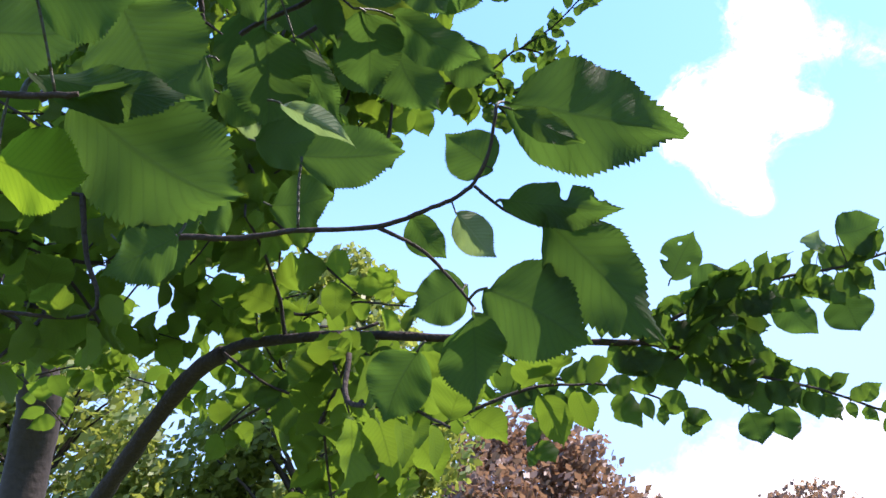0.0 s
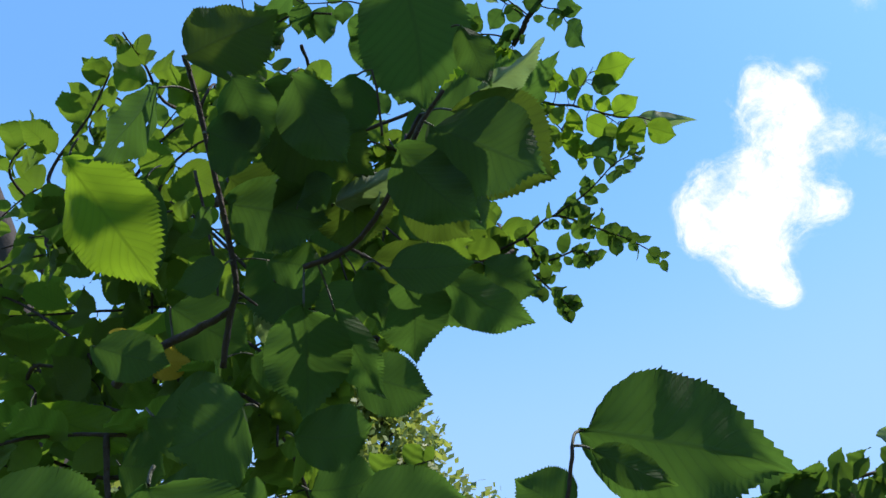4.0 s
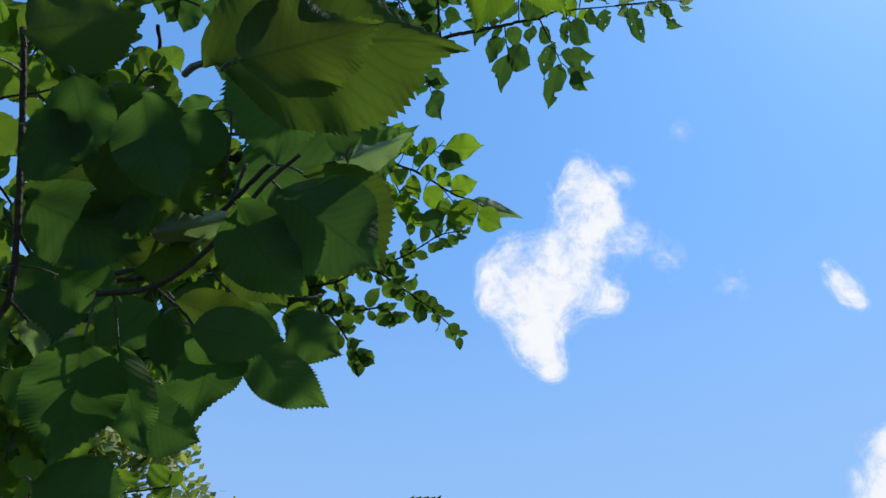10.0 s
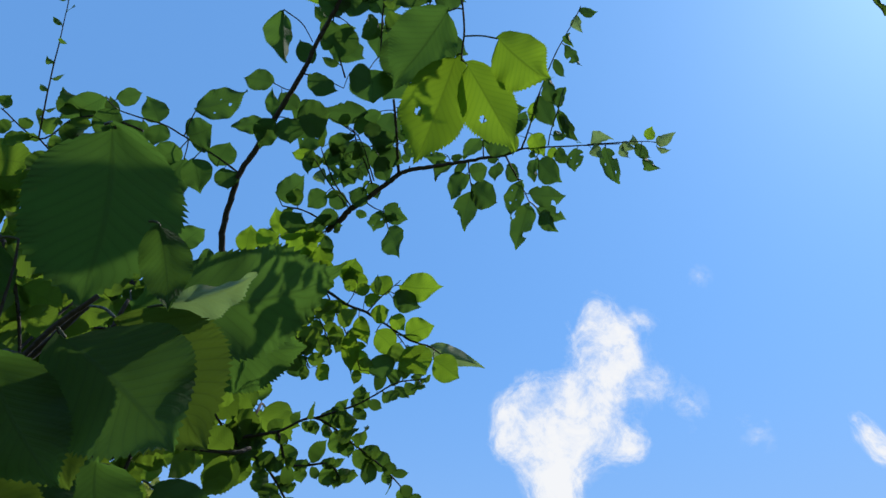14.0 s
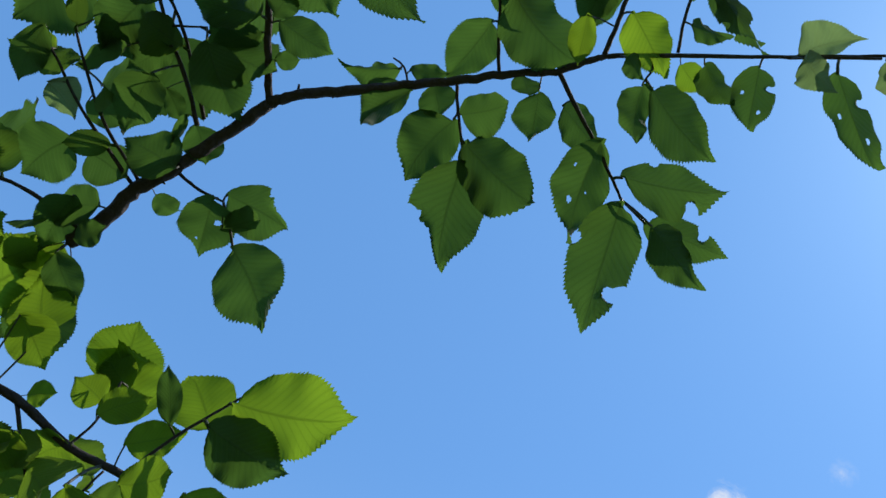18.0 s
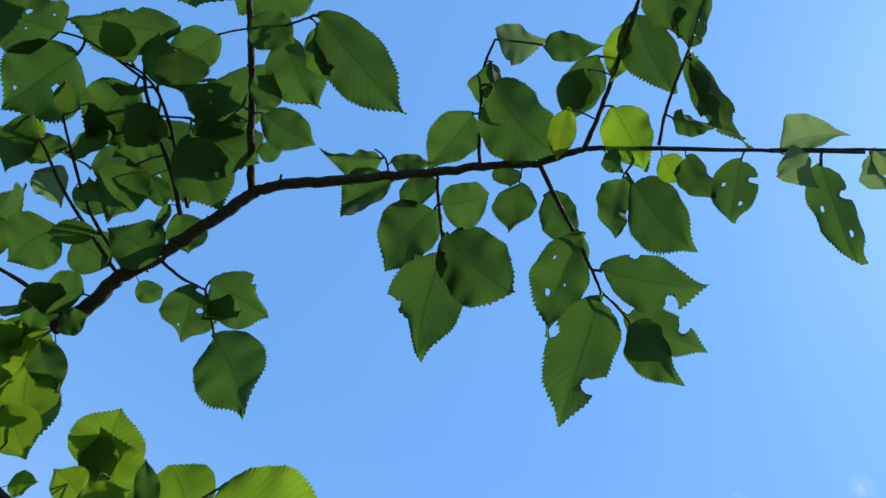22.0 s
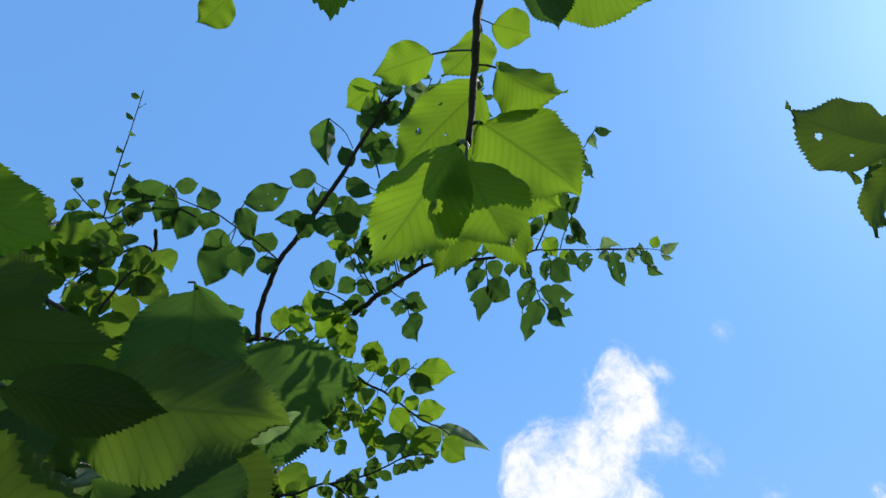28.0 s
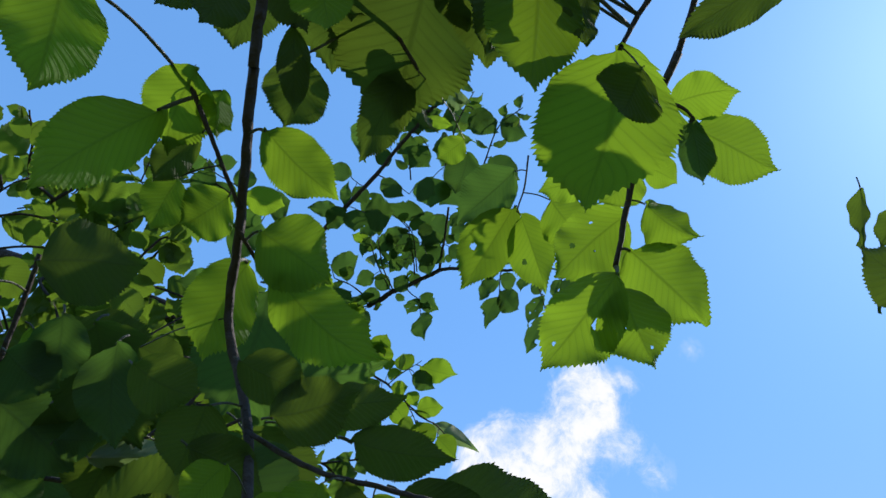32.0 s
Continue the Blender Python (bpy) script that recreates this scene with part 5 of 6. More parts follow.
leaf(b, (-0.118,0.492,1.830), (-0.067,0.490,1.829), 0.044, "dark", face)
leaf(b, (-0.220,0.442,1.876), (-0.150,0.447,1.867), 0.051, "dark", face)
leaf(b, (-0.276,0.571,1.856), (-0.189,0.557,1.857), 0.055, "dark", face)
leaf(b, (-0.181,0.520,1.835), (-0.148,0.505,1.838), 0.025, "dark", face)
leaf(b, (-0.059,0.372,1.932), (-0.049,0.405,1.906), 0.018, "plain", face)
leaf(b, (-0.040,0.356,1.916), (0.015,0.367,1.917), 0.028, "plain", face)
leaf(b, (-0.081,0.409,2.005), (-0.041,0.392,2.009), 0.020, "silver", face)
leaf(b, (0.035,0.342,2.059), (0.087,0.323,2.074), 0.018, "silver", face)
leaf(b, (-0.274,0.454,1.959), (-0.258,0.470,1.958), 0.012, "yellow", face)
leaf(b, (-0.263,0.419,1.925), (-0.208,0.436,1.909), 0.031, "dark", face)
leaf(b, (-0.216,0.427,1.959), (-0.161,0.460,1.929), 0.041, "dark", face)
leaf(b, (-0.251,0.470,1.855), (-0.220,0.481,1.854), 0.038, "dark", face)
leaf(b, (-0.164,0.476,1.939), (-0.132,0.500,1.919), 0.028, "plain", face)
leaf(b, (-0.190,0.391,1.994), (-0.165,0.372,2.003), 0.018, "plain", face)
leaf(b, (-0.050,0.307,2.051), (-0.061,0.337,2.019), 0.029, "plain", face)
leaf(b, (0.026,0.295,2.076), (0.043,0.330,2.046), 0.023, "dark", face)
leaf(b, (-0.105,0.373,1.998), (-0.073,0.359,2.004), 0.026, "plain", face)
leaf(b, (-0.134,0.403,1.972), (-0.090,0.412,1.965), 0.030, "plain", face)
face = (-0.262,-0.761,-0.594)
leaf(b, (-0.154,0.202,1.719), (-0.105,0.210,1.716), 0.026, "plain", face)
leaf(b, (-0.093,0.198,1.723), (-0.077,0.214,1.687), 0.037, "dark", face)
b = branch("yspray", 0.2)
twig(b, [(-0.159,0.362,1.724), (-0.127,0.363,1.724), (-0.096,0.365,1.722), (-0.064,0.365,1.724), (-0.020,0.366,1.723), (0.012,0.363,1.731), (0.032,0.359,1.738), (0.045,0.351,1.753), (0.053,0.336,1.778)], 0.0020, 0.0010)
twig(b, [(-0.020,0.366,1.723), (0.004,0.374,1.711), (0.021,0.384,1.694), (0.032,0.392,1.680)], 0.0012, 0.0008)
twig(b, [(0.037,0.358,1.740), (0.050,0.364,1.729), (0.063,0.369,1.722)], 0.0010, 0.0008)
face = (0.022,-0.865,-0.501)
leaf(b, (0.059,0.350,1.793), (0.161,0.361,1.770), 0.062, "plain", face)
leaf(b, (0.051,0.352,1.725), (0.117,0.369,1.722), 0.025, "bite", face)
leaf(b, (0.071,0.367,1.726), (0.138,0.412,1.667), 0.048, "plain", face)
leaf(b, (0.049,0.357,1.749), (0.025,0.349,1.772), 0.029, "plain", face)
leaf(b, (0.038,0.381,1.688), (0.095,0.395,1.660), 0.048, "plain", face)
leaf(b, (0.030,0.372,1.669), (0.030,0.406,1.633), 0.033, "plain", face)
leaf(b, (0.029,0.391,1.696), (-0.005,0.404,1.687), 0.027, "plain", face)
leaf(b, (-0.062,0.351,1.765), (-0.001,0.356,1.762), 0.033, "plain", face)
leaf(b, (-0.103,0.305,1.804), (-0.140,0.318,1.785), 0.046, "plain", face)
leaf(b, (-0.003,0.419,1.669), (-0.029,0.431,1.634), 0.034, "plain", face)
leaf(b, (0.061,0.338,1.777), (0.100,0.350,1.756), 0.019, "dark", face)
leaf(b, (-0.001,0.372,1.733), (0.015,0.388,1.710), 0.019, "plain", face)
leaf(b, (0.025,0.358,1.723), (0.044,0.374,1.702), 0.019, "silver", face)
twig(b, [(-0.156,0.593,2.103), (-0.111,0.583,2.124), (-0.078,0.574,2.140), (-0.060,0.561,2.163), (-0.047,0.547,2.189), (-0.038,0.526,2.225)], 0.0030, 0.0020)
twig(b, [(-0.072,0.573,2.141), (-0.044,0.589,2.117), (-0.026,0.594,2.107)], 0.0013, 0.0010)
twig(b, [(-0.268,0.529,2.210), (-0.258,0.560,2.156), (-0.252,0.585,2.113), (-0.252,0.602,2.084)], 0.0020, 0.0012)
leaf(b, (-0.026,0.591,2.106), (-0.001,0.646,2.039), 0.066, "plain", face)
leaf(b, (0.027,0.586,2.085), (0.081,0.618,2.063), 0.045, "plain", face)
leaf(b, (-0.114,0.622,1.995), (-0.035,0.636,1.972), 0.055, "plain", face)
leaf(b, (-0.064,0.563,2.101), (-0.047,0.600,2.028), 0.051, "plain", face)
leaf(b, (-0.152,0.564,2.187), (-0.112,0.613,2.129), 0.050, "plain", face)
leaf(b, (-0.217,0.519,2.182), (-0.144,0.549,2.127), 0.058, "bright", face)
leaf(b, (-0.185,0.559,2.135), (-0.170,0.623,2.050), 0.068, "dark", face)
leaf(b, (-0.046,0.572,2.182), (-0.002,0.610,2.144), 0.057, "plain", face)
leaf(b, (-0.103,0.609,2.098), (-0.145,0.631,2.050), 0.050, "plain", face)
leaf(b, (-0.006,0.548,2.175), (0.038,0.576,2.122), 0.049, "plain", face)
leaf(b, (-0.363,0.515,2.226), (-0.363,0.574,2.140), 0.061, "bright", face)
leaf(b, (-0.310,0.510,2.194), (-0.324,0.575,2.080), 0.038, "plain", face)
leaf(b, (-0.472,0.664,2.020), (-0.339,0.689,1.967), 0.045, "bright", face)
leaf(b, (-0.219,0.619,2.089), (-0.167,0.671,2.035), 0.038, "silver", face)
b = branch("blur", 0.25)
twig(b, [(-0.118,0.163,1.650), (-0.097,0.165,1.647), (-0.078,0.166,1.646)], 0.0014, 0.0009)
face = (0.022,-0.865,-0.501)
leaf(b, (-0.084,0.173,1.651), (-0.042,0.196,1.618), 0.037, "plain", face)
leaf(b, (-0.101,0.172,1.630), (-0.080,0.184,1.627), 0.023, "bright", face)
leaf(b, (-0.085,0.147,1.666), (-0.065,0.164,1.676), 0.023, "plain", face)
leaf(b, (-0.054,0.190,1.613), (-0.076,0.195,1.605), 0.016, "dark", face)
leaf(b, (-0.093,0.166,1.655), (-0.046,0.178,1.648), 0.014, "dark", face)
leaf(b, (-0.022,0.168,1.639), (-0.005,0.183,1.637), 0.006, "silver", face)
b = branch("lowtwig", 0.15)
twig(b, [(0.119,1.019,2.460), (0.171,0.988,2.476), (0.235,0.991,2.444), (0.290,0.997,2.413), (0.344,1.010,2.373)], 0.0025, 0.0010, 24, 0.034, (-0.493,-0.654,-0.574))
twig(b, [(0.171,0.988,2.476), (0.232,0.954,2.492), (0.282,0.917,2.517), (0.319,0.901,2.521)], 0.0020, 0.0010, 15, 0.032, (-0.493,-0.654,-0.574))
twig(b, [(0.045,1.051,2.451), (0.110,1.054,2.419), (0.159,1.075,2.372), (0.187,1.090,2.341)], 0.0025, 0.0015, 18, 0.036, (-0.493,-0.654,-0.574))
twig(b, [(0.119,1.019,2.460), (0.147,1.040,2.420), (0.204,1.021,2.420), (0.226,1.025,2.404)], 0.0025, 0.0015, 15, 0.034, (-0.493,-0.654,-0.574))
twig(b, [(-0.028,1.083,2.442), (0.045,1.051,2.451), (0.119,1.019,2.460)], 0.0040, 0.0025, 12, 0.038, (-0.493,-0.654,-0.574))
b = branch("inner", 0.12)
twig(b, [(-1.327,1.719,3.124), (-0.866,1.413,2.945), (-0.406,1.108,2.755), (-0.010,0.848,2.568)], 0.017, 0.009)
twig(b, [(-1.185,1.991,2.457), (-0.807,1.503,2.237), (-0.347,0.687,2.065)], 0.006, 0.003)
face = (0.058,-0.826,-0.561)
leaf(b, (-0.357,0.667,2.065), (-0.297,0.666,2.057), 0.036, "yellow", face, 0)
b = branch("inner", 0.55)
twig(b, [(-0.405,0.788,2.087), (-0.402,0.794,2.061), (-0.484,0.772,2.079), (-0.595,0.765,2.034)], 0.0032, 0.0012, 10, 0.062, (0.029,-0.879,-0.476), 0.15)
twig(b, [(0.005,0.951,2.490), (-0.013,0.962,2.483), (0.035,1.017,2.448), (0.072,1.056,2.439)], 0.0032, 0.0012, 12, 0.065, (0.029,-0.879,-0.476), 0.12)
twig(b, [(0.070,1.052,2.493), (0.079,1.047,2.514), (0.083,1.132,2.591), (0.107,1.211,2.613)], 0.0032, 0.0012, 11, 0.060, (0.029,-0.879,-0.476), 0.11)
twig(b, [(0.034,1.150,2.595), (0.015,1.156,2.585), (-0.057,1.142,2.641), (-0.101,1.128,2.649)], 0.0032, 0.0012, 11, 0.064, (0.029,-0.879,-0.476), 0.13)
twig(b, [(-0.021,1.149,2.613), (-0.040,1.162,2.608), (0.015,1.133,2.712), (0.046,1.099,2.767)], 0.0032, 0.0012, 11, 0.056, (0.029,-0.879,-0.476), 0.10)
twig(b, [(-0.067,1.076,2.493), (-0.068,1.097,2.487), (-0.122,1.180,2.524), (-0.145,1.229,2.500)], 0.0032, 0.0012, 9, 0.059, (0.029,-0.879,-0.476), 0.11)
twig(b, [(-0.136,1.065,2.692), (-0.126,1.082,2.695), (-0.033,1.082,2.692), (0.030,1.104,2.657)], 0.0032, 0.0012, 11, 0.055, (0.029,-0.879,-0.476), 0.10)
twig(b, [(-0.160,1.183,2.620), (-0.166,1.158,2.628), (-0.224,1.091,2.680), (-0.275,1.058,2.695)], 0.0032, 0.0012, 9, 0.062, (0.029,-0.879,-0.476), 0.13)
twig(b, [(-0.147,0.926,2.571), (-0.136,0.932,2.576), (-0.053,0.958,2.588), (0.020,1.003,2.562)], 0.0032, 0.0012, 11, 0.052, (0.054,-0.858,-0.510), 0.07)
twig(b, [(-0.074,0.951,2.586), (-0.082,0.949,2.565), (-0.143,0.897,2.500), (-0.231,0.841,2.437)], 0.0032, 0.0012, 10, 0.055, (0.054,-0.858,-0.510), 0.10)
twig(b, [(0.086,0.919,2.356), (0.058,0.911,2.338), (-0.053,0.915,2.325), (-0.121,0.929,2.265)], 0.0032, 0.0012, 12, 0.058, (0.029,-0.879,-0.476), 0.14)
twig(b, [(-0.231,0.841,2.437), (-0.235,0.811,2.456), (-0.332,0.810,2.537), (-0.415,0.779,2.592)], 0.0032, 0.0012, 11, 0.064, (0.058,-0.826,-0.561), 0.14)
twig(b, [(-0.259,0.811,2.477), (-0.267,0.836,2.475), (-0.206,0.886,2.466), (-0.132,0.978,2.431)], 0.0032, 0.0012, 13, 0.059, (0.029,-0.879,-0.476), 0.15)
twig(b, [(-0.259,0.811,2.477), (-0.255,0.789,2.502), (-0.223,0.723,2.565), (-0.196,0.714,2.567)], 0.0032, 0.0012, 13, 0.051, (0.054,-0.858,-0.510), 0.17)
twig(b, [(-0.215,1.139,2.436), (-0.204,1.109,2.415), (-0.285,1.108,2.419), (-0.341,1.086,2.344)], 0.0032, 0.0012, 9, 0.062, (0.058,-0.826,-0.561), 0.20)
twig(b, [(-0.048,1.055,2.475), (-0.037,1.089,2.465), (-0.091,1.044,2.551), (-0.132,0.986,2.600)], 0.0032, 0.0012, 11, 0.058, (0.029,-0.879,-0.476), 0.17)
twig(b, [(-0.138,0.919,1.910), (-0.138,0.889,1.887), (-0.131,0.831,1.845), (-0.104,0.798,1.758)], 0.0032, 0.0012, 13, 0.053, (0.029,-0.879,-0.476), 0.21)
twig(b, [(-0.750,1.400,2.215), (-0.714,1.411,2.223), (-0.614,1.328,2.260), (-0.529,1.265,2.258)], 0.0032, 0.0012, 9, 0.061, (0.058,-0.826,-0.561), 0.14)
twig(b, [(-0.307,0.811,2.517), (-0.276,0.815,2.539), (-0.161,0.869,2.602), (-0.076,0.891,2.582)], 0.0032, 0.0012, 10, 0.055, (0.058,-0.826,-0.561), 0.13)
twig(b, [(-0.194,0.960,2.381), (-0.210,0.926,2.379), (-0.258,0.976,2.429), (-0.290,1.052,2.424)], 0.0032, 0.0012, 12, 0.057, (0.054,-0.858,-0.510), 0.21)
twig(b, [(-0.136,0.874,1.876), (-0.147,0.895,1.846), (-0.160,0.946,1.779), (-0.158,1.017,1.693)], 0.0032, 0.0012, 13, 0.051, (0.029,-0.879,-0.476), 0.18)
twig(b, [(-0.115,0.970,2.321), (-0.099,0.944,2.347), (-0.162,0.903,2.380), (-0.193,0.828,2.371)], 0.0032, 0.0012, 9, 0.058, (0.029,-0.879,-0.476), 0.22)
twig(b, [(-0.102,0.920,2.393), (-0.092,0.913,2.384), (-0.036,0.884,2.485), (-0.012,0.872,2.527)], 0.0032, 0.0012, 9, 0.055, (0.029,-0.879,-0.476), 0.07)
twig(b, [(-0.231,0.917,2.236), (-0.233,0.925,2.213), (-0.253,1.017,2.161), (-0.285,1.136,2.064)], 0.0032, 0.0012, 11, 0.060, (0.029,-0.879,-0.476), 0.11)
b = branch("inner", 0.55)
twig(b, [(-0.110,0.768,2.121), (-0.123,0.770,2.124), (-0.237,0.825,2.095), (-0.332,0.865,2.004)], 0.0032, 0.0012, 13, 0.058, (0.029,-0.879,-0.476), 0.05)
twig(b, [(-0.215,0.874,2.199), (-0.208,0.855,2.175), (-0.202,0.725,2.192), (-0.234,0.639,2.157)], 0.0032, 0.0012, 9, 0.052, (0.029,-0.879,-0.476), 0.12)
twig(b, [(-0.204,0.757,2.187), (-0.208,0.746,2.218), (-0.176,0.750,2.367), (-0.127,0.738,2.462)], 0.0032, 0.0012, 13, 0.062, (0.029,-0.879,-0.476), 0.11)
twig(b, [(-0.237,0.825,2.095), (-0.247,0.800,2.120), (-0.327,0.815,2.199), (-0.377,0.784,2.207)], 0.0032, 0.0012, 10, 0.065, (0.029,-0.879,-0.476), 0.17)
twig(b, [(-0.259,0.796,2.231), (-0.271,0.758,2.234), (-0.359,0.740,2.336), (-0.413,0.744,2.386)], 0.0032, 0.0012, 13, 0.059, (0.029,-0.879,-0.476), 0.15)
twig(b, [(-0.400,0.743,2.374), (-0.421,0.756,2.352), (-0.452,0.834,2.273), (-0.451,0.905,2.177)], 0.0032, 0.0012, 10, 0.061, (0.029,-0.879,-0.476), 0.13)
twig(b, [(-0.415,0.753,2.358), (-0.441,0.730,2.363), (-0.533,0.728,2.399), (-0.588,0.716,2.371)], 0.0032, 0.0012, 13, 0.056, (0.029,-0.879,-0.476), 0.17)
twig(b, [(-0.487,0.729,2.381), (-0.477,0.736,2.403), (-0.395,0.677,2.451), (-0.316,0.643,2.440)], 0.0032, 0.0012, 9, 0.064, (0.054,-0.858,-0.510), 0.11)
twig(b, [(-0.429,0.775,2.332), (-0.435,0.802,2.361), (-0.490,0.883,2.419), (-0.538,0.953,2.457)], 0.0032, 0.0012, 13, 0.060, (0.029,-0.879,-0.476), 0.17)
twig(b, [(-0.490,0.883,2.419), (-0.490,0.873,2.419), (-0.483,0.796,2.401), (-0.449,0.724,2.330)], 0.0032, 0.0012, 12, 0.064, (0.029,-0.879,-0.476), 0.07)
twig(b, [(-0.259,0.924,2.164), (-0.265,0.940,2.148), (-0.380,0.895,2.097), (-0.463,0.886,2.030)], 0.0032, 0.0012, 12, 0.065, (0.029,-0.879,-0.476), 0.09)
twig(b, [(-0.291,0.887,2.133), (-0.270,0.882,2.125), (-0.237,0.785,2.056), (-0.208,0.703,1.965)], 0.0032, 0.0012, 13, 0.051, (0.029,-0.879,-0.476), 0.09)
twig(b, [(-0.322,0.917,2.123), (-0.351,0.922,2.144), (-0.402,1.002,2.140), (-0.449,1.028,2.122)], 0.0032, 0.0012, 10, 0.060, (0.054,-0.858,-0.510), 0.17)
twig(b, [(-0.449,1.028,2.122), (-0.448,1.061,2.104), (-0.431,1.044,2.233), (-0.431,1.034,2.327)], 0.0032, 0.0012, 13, 0.052, (0.054,-0.858,-0.510), 0.15)
twig(b, [(-0.431,1.037,2.304), (-0.397,1.044,2.295), (-0.355,1.114,2.370), (-0.284,1.152,2.386)], 0.0032, 0.0012, 10, 0.059, (0.029,-0.879,-0.476), 0.16)
twig(b, [(-0.463,0.886,2.030), (-0.493,0.862,2.025), (-0.531,0.772,2.019), (-0.559,0.724,1.976)], 0.0032, 0.0012, 10, 0.053, (0.054,-0.858,-0.510), 0.18)
twig(b, [(-0.156,0.840,2.294), (-0.135,0.830,2.297), (-0.217,0.810,2.419), (-0.262,0.778,2.476)], 0.0032, 0.0012, 12, 0.056, (0.029,-0.879,-0.476), 0.09)
twig(b, [(-0.217,0.810,2.419), (-0.201,0.802,2.411), (-0.156,0.886,2.327), (-0.104,0.973,2.231)], 0.0032, 0.0012, 10, 0.062, (0.058,-0.826,-0.561), 0.08)
twig(b, [(-0.143,0.908,2.303), (-0.126,0.902,2.319), (-0.106,0.818,2.343), (-0.107,0.796,2.298)], 0.0032, 0.0012, 10, 0.063, (0.029,-0.879,-0.476), 0.13)
twig(b, [(-0.363,1.266,2.462), (-0.367,1.278,2.443), (-0.433,1.311,2.427), (-0.506,1.348,2.411)], 0.0032, 0.0012, 9, 0.051, (0.029,-0.879,-0.476), 0.13)
twig(b, [(-0.449,0.823,2.376), (-0.462,0.828,2.333), (-0.518,0.767,2.354), (-0.586,0.717,2.318)], 0.0032, 0.0012, 13, 0.064, (0.058,-0.826,-0.561), 0.23)
twig(b, [(-0.462,0.828,2.333), (-0.466,0.837,2.330), (-0.465,0.903,2.383), (-0.449,0.922,2.381)], 0.0032, 0.0012, 13, 0.065, (0.058,-0.826,-0.561), 0.07)
twig(b, [(-0.465,0.853,2.343), (-0.444,0.862,2.344), (-0.425,0.947,2.329), (-0.426,1.054,2.281)], 0.0032, 0.0012, 10, 0.052, (0.029,-0.879,-0.476), 0.12)
twig(b, [(-0.430,0.840,2.198), (-0.405,0.840,2.197), (-0.353,0.764,2.129), (-0.322,0.687,2.048)], 0.0032, 0.0012, 13, 0.061, (0.058,-0.826,-0.561), 0.10)
b = branch("inner", 0.55)
twig(b, [(-0.569,0.730,2.327), (-0.553,0.725,2.303), (-0.438,0.658,2.264), (-0.314,0.584,2.208)], 0.0032, 0.0012, 9, 0.065, (0.058,-0.826,-0.561), 0.10)
twig(b, [(-0.337,0.725,2.088), (-0.354,0.743,2.068), (-0.317,0.834,2.121), (-0.283,0.917,2.136)], 0.0032, 0.0012, 12, 0.055, (0.029,-0.879,-0.476), 0.14)
twig(b, [(-0.430,0.888,2.304), (-0.463,0.889,2.302), (-0.583,0.832,2.267), (-0.685,0.750,2.219)], 0.0032, 0.0012, 13, 0.065, (0.029,-0.879,-0.476), 0.11)
twig(b, [(-0.326,0.811,2.108), (-0.316,0.818,2.067), (-0.270,0.696,2.034), (-0.240,0.587,1.973)], 0.0032, 0.0012, 9, 0.061, (0.029,-0.879,-0.476), 0.15)
twig(b, [(-0.282,0.727,2.043), (-0.258,0.726,2.041), (-0.185,0.757,1.986), (-0.093,0.775,1.894)], 0.0032, 0.0012, 13, 0.055, (0.029,-0.879,-0.476), 0.11)
twig(b, [(-0.003,1.153,2.599), (-0.021,1.184,2.567), (-0.097,1.246,2.529), (-0.165,1.288,2.464)], 0.0032, 0.0012, 11, 0.063, (0.029,-0.879,-0.476), 0.19)
twig(b, [(-0.213,0.685,2.635), (-0.212,0.734,2.635), (-0.234,0.797,2.598), (-0.273,0.872,2.519)], 0.0032, 0.0012, 12, 0.056, (0.058,-0.826,-0.561), 0.24)
twig(b, [(-0.070,0.903,2.206), (-0.058,0.893,2.252), (-0.043,0.839,2.380), (-0.045,0.793,2.454)], 0.0032, 0.0012, 12, 0.053, (0.058,-0.826,-0.561), 0.17)
twig(b, [(-0.056,0.830,2.379), (-0.043,0.817,2.382), (-0.128,0.903,2.383), (-0.189,0.984,2.327)], 0.0032, 0.0012, 9, 0.061, (0.029,-0.879,-0.476), 0.08)
twig(b, [(-0.154,0.921,1.813), (-0.153,0.884,1.780), (-0.111,0.821,1.830), (-0.097,0.749,1.809)], 0.0032, 0.0012, 13, 0.060, (0.029,-0.879,-0.476), 0.24)
twig(b, [(-0.248,1.060,2.332), (-0.231,1.081,2.290), (-0.164,1.043,2.304), (-0.074,1.018,2.291)], 0.0032, 0.0012, 10, 0.058, (0.058,-0.826,-0.561), 0.26)
twig(b, [(-0.214,1.072,2.294), (-0.225,1.064,2.276), (-0.235,1.009,2.233), (-0.207,0.983,2.183)], 0.0032, 0.0012, 9, 0.053, (0.054,-0.858,-0.510), 0.14)
twig(b, [(-0.269,0.956,2.463), (-0.265,0.996,2.491), (-0.159,0.990,2.594), (-0.046,0.976,2.634)], 0.0032, 0.0012, 13, 0.062, (0.054,-0.858,-0.510), 0.16)
twig(b, [(-0.337,0.725,2.088), (-0.340,0.693,2.126), (-0.267,0.645,2.121), (-0.208,0.625,2.097)], 0.0032, 0.0012, 11, 0.054, (0.029,-0.879,-0.476), 0.23)
twig(b, [(-0.471,1.005,2.353), (-0.448,0.975,2.387), (-0.397,0.967,2.465), (-0.344,0.953,2.500)], 0.0032, 0.0012, 11, 0.063, (0.029,-0.879,-0.476), 0.25)
twig(b, [(-0.320,0.900,2.198), (-0.322,0.948,2.214), (-0.405,1.011,2.272), (-0.495,1.061,2.315)], 0.0032, 0.0012, 12, 0.066, (0.058,-0.826,-0.561), 0.20)
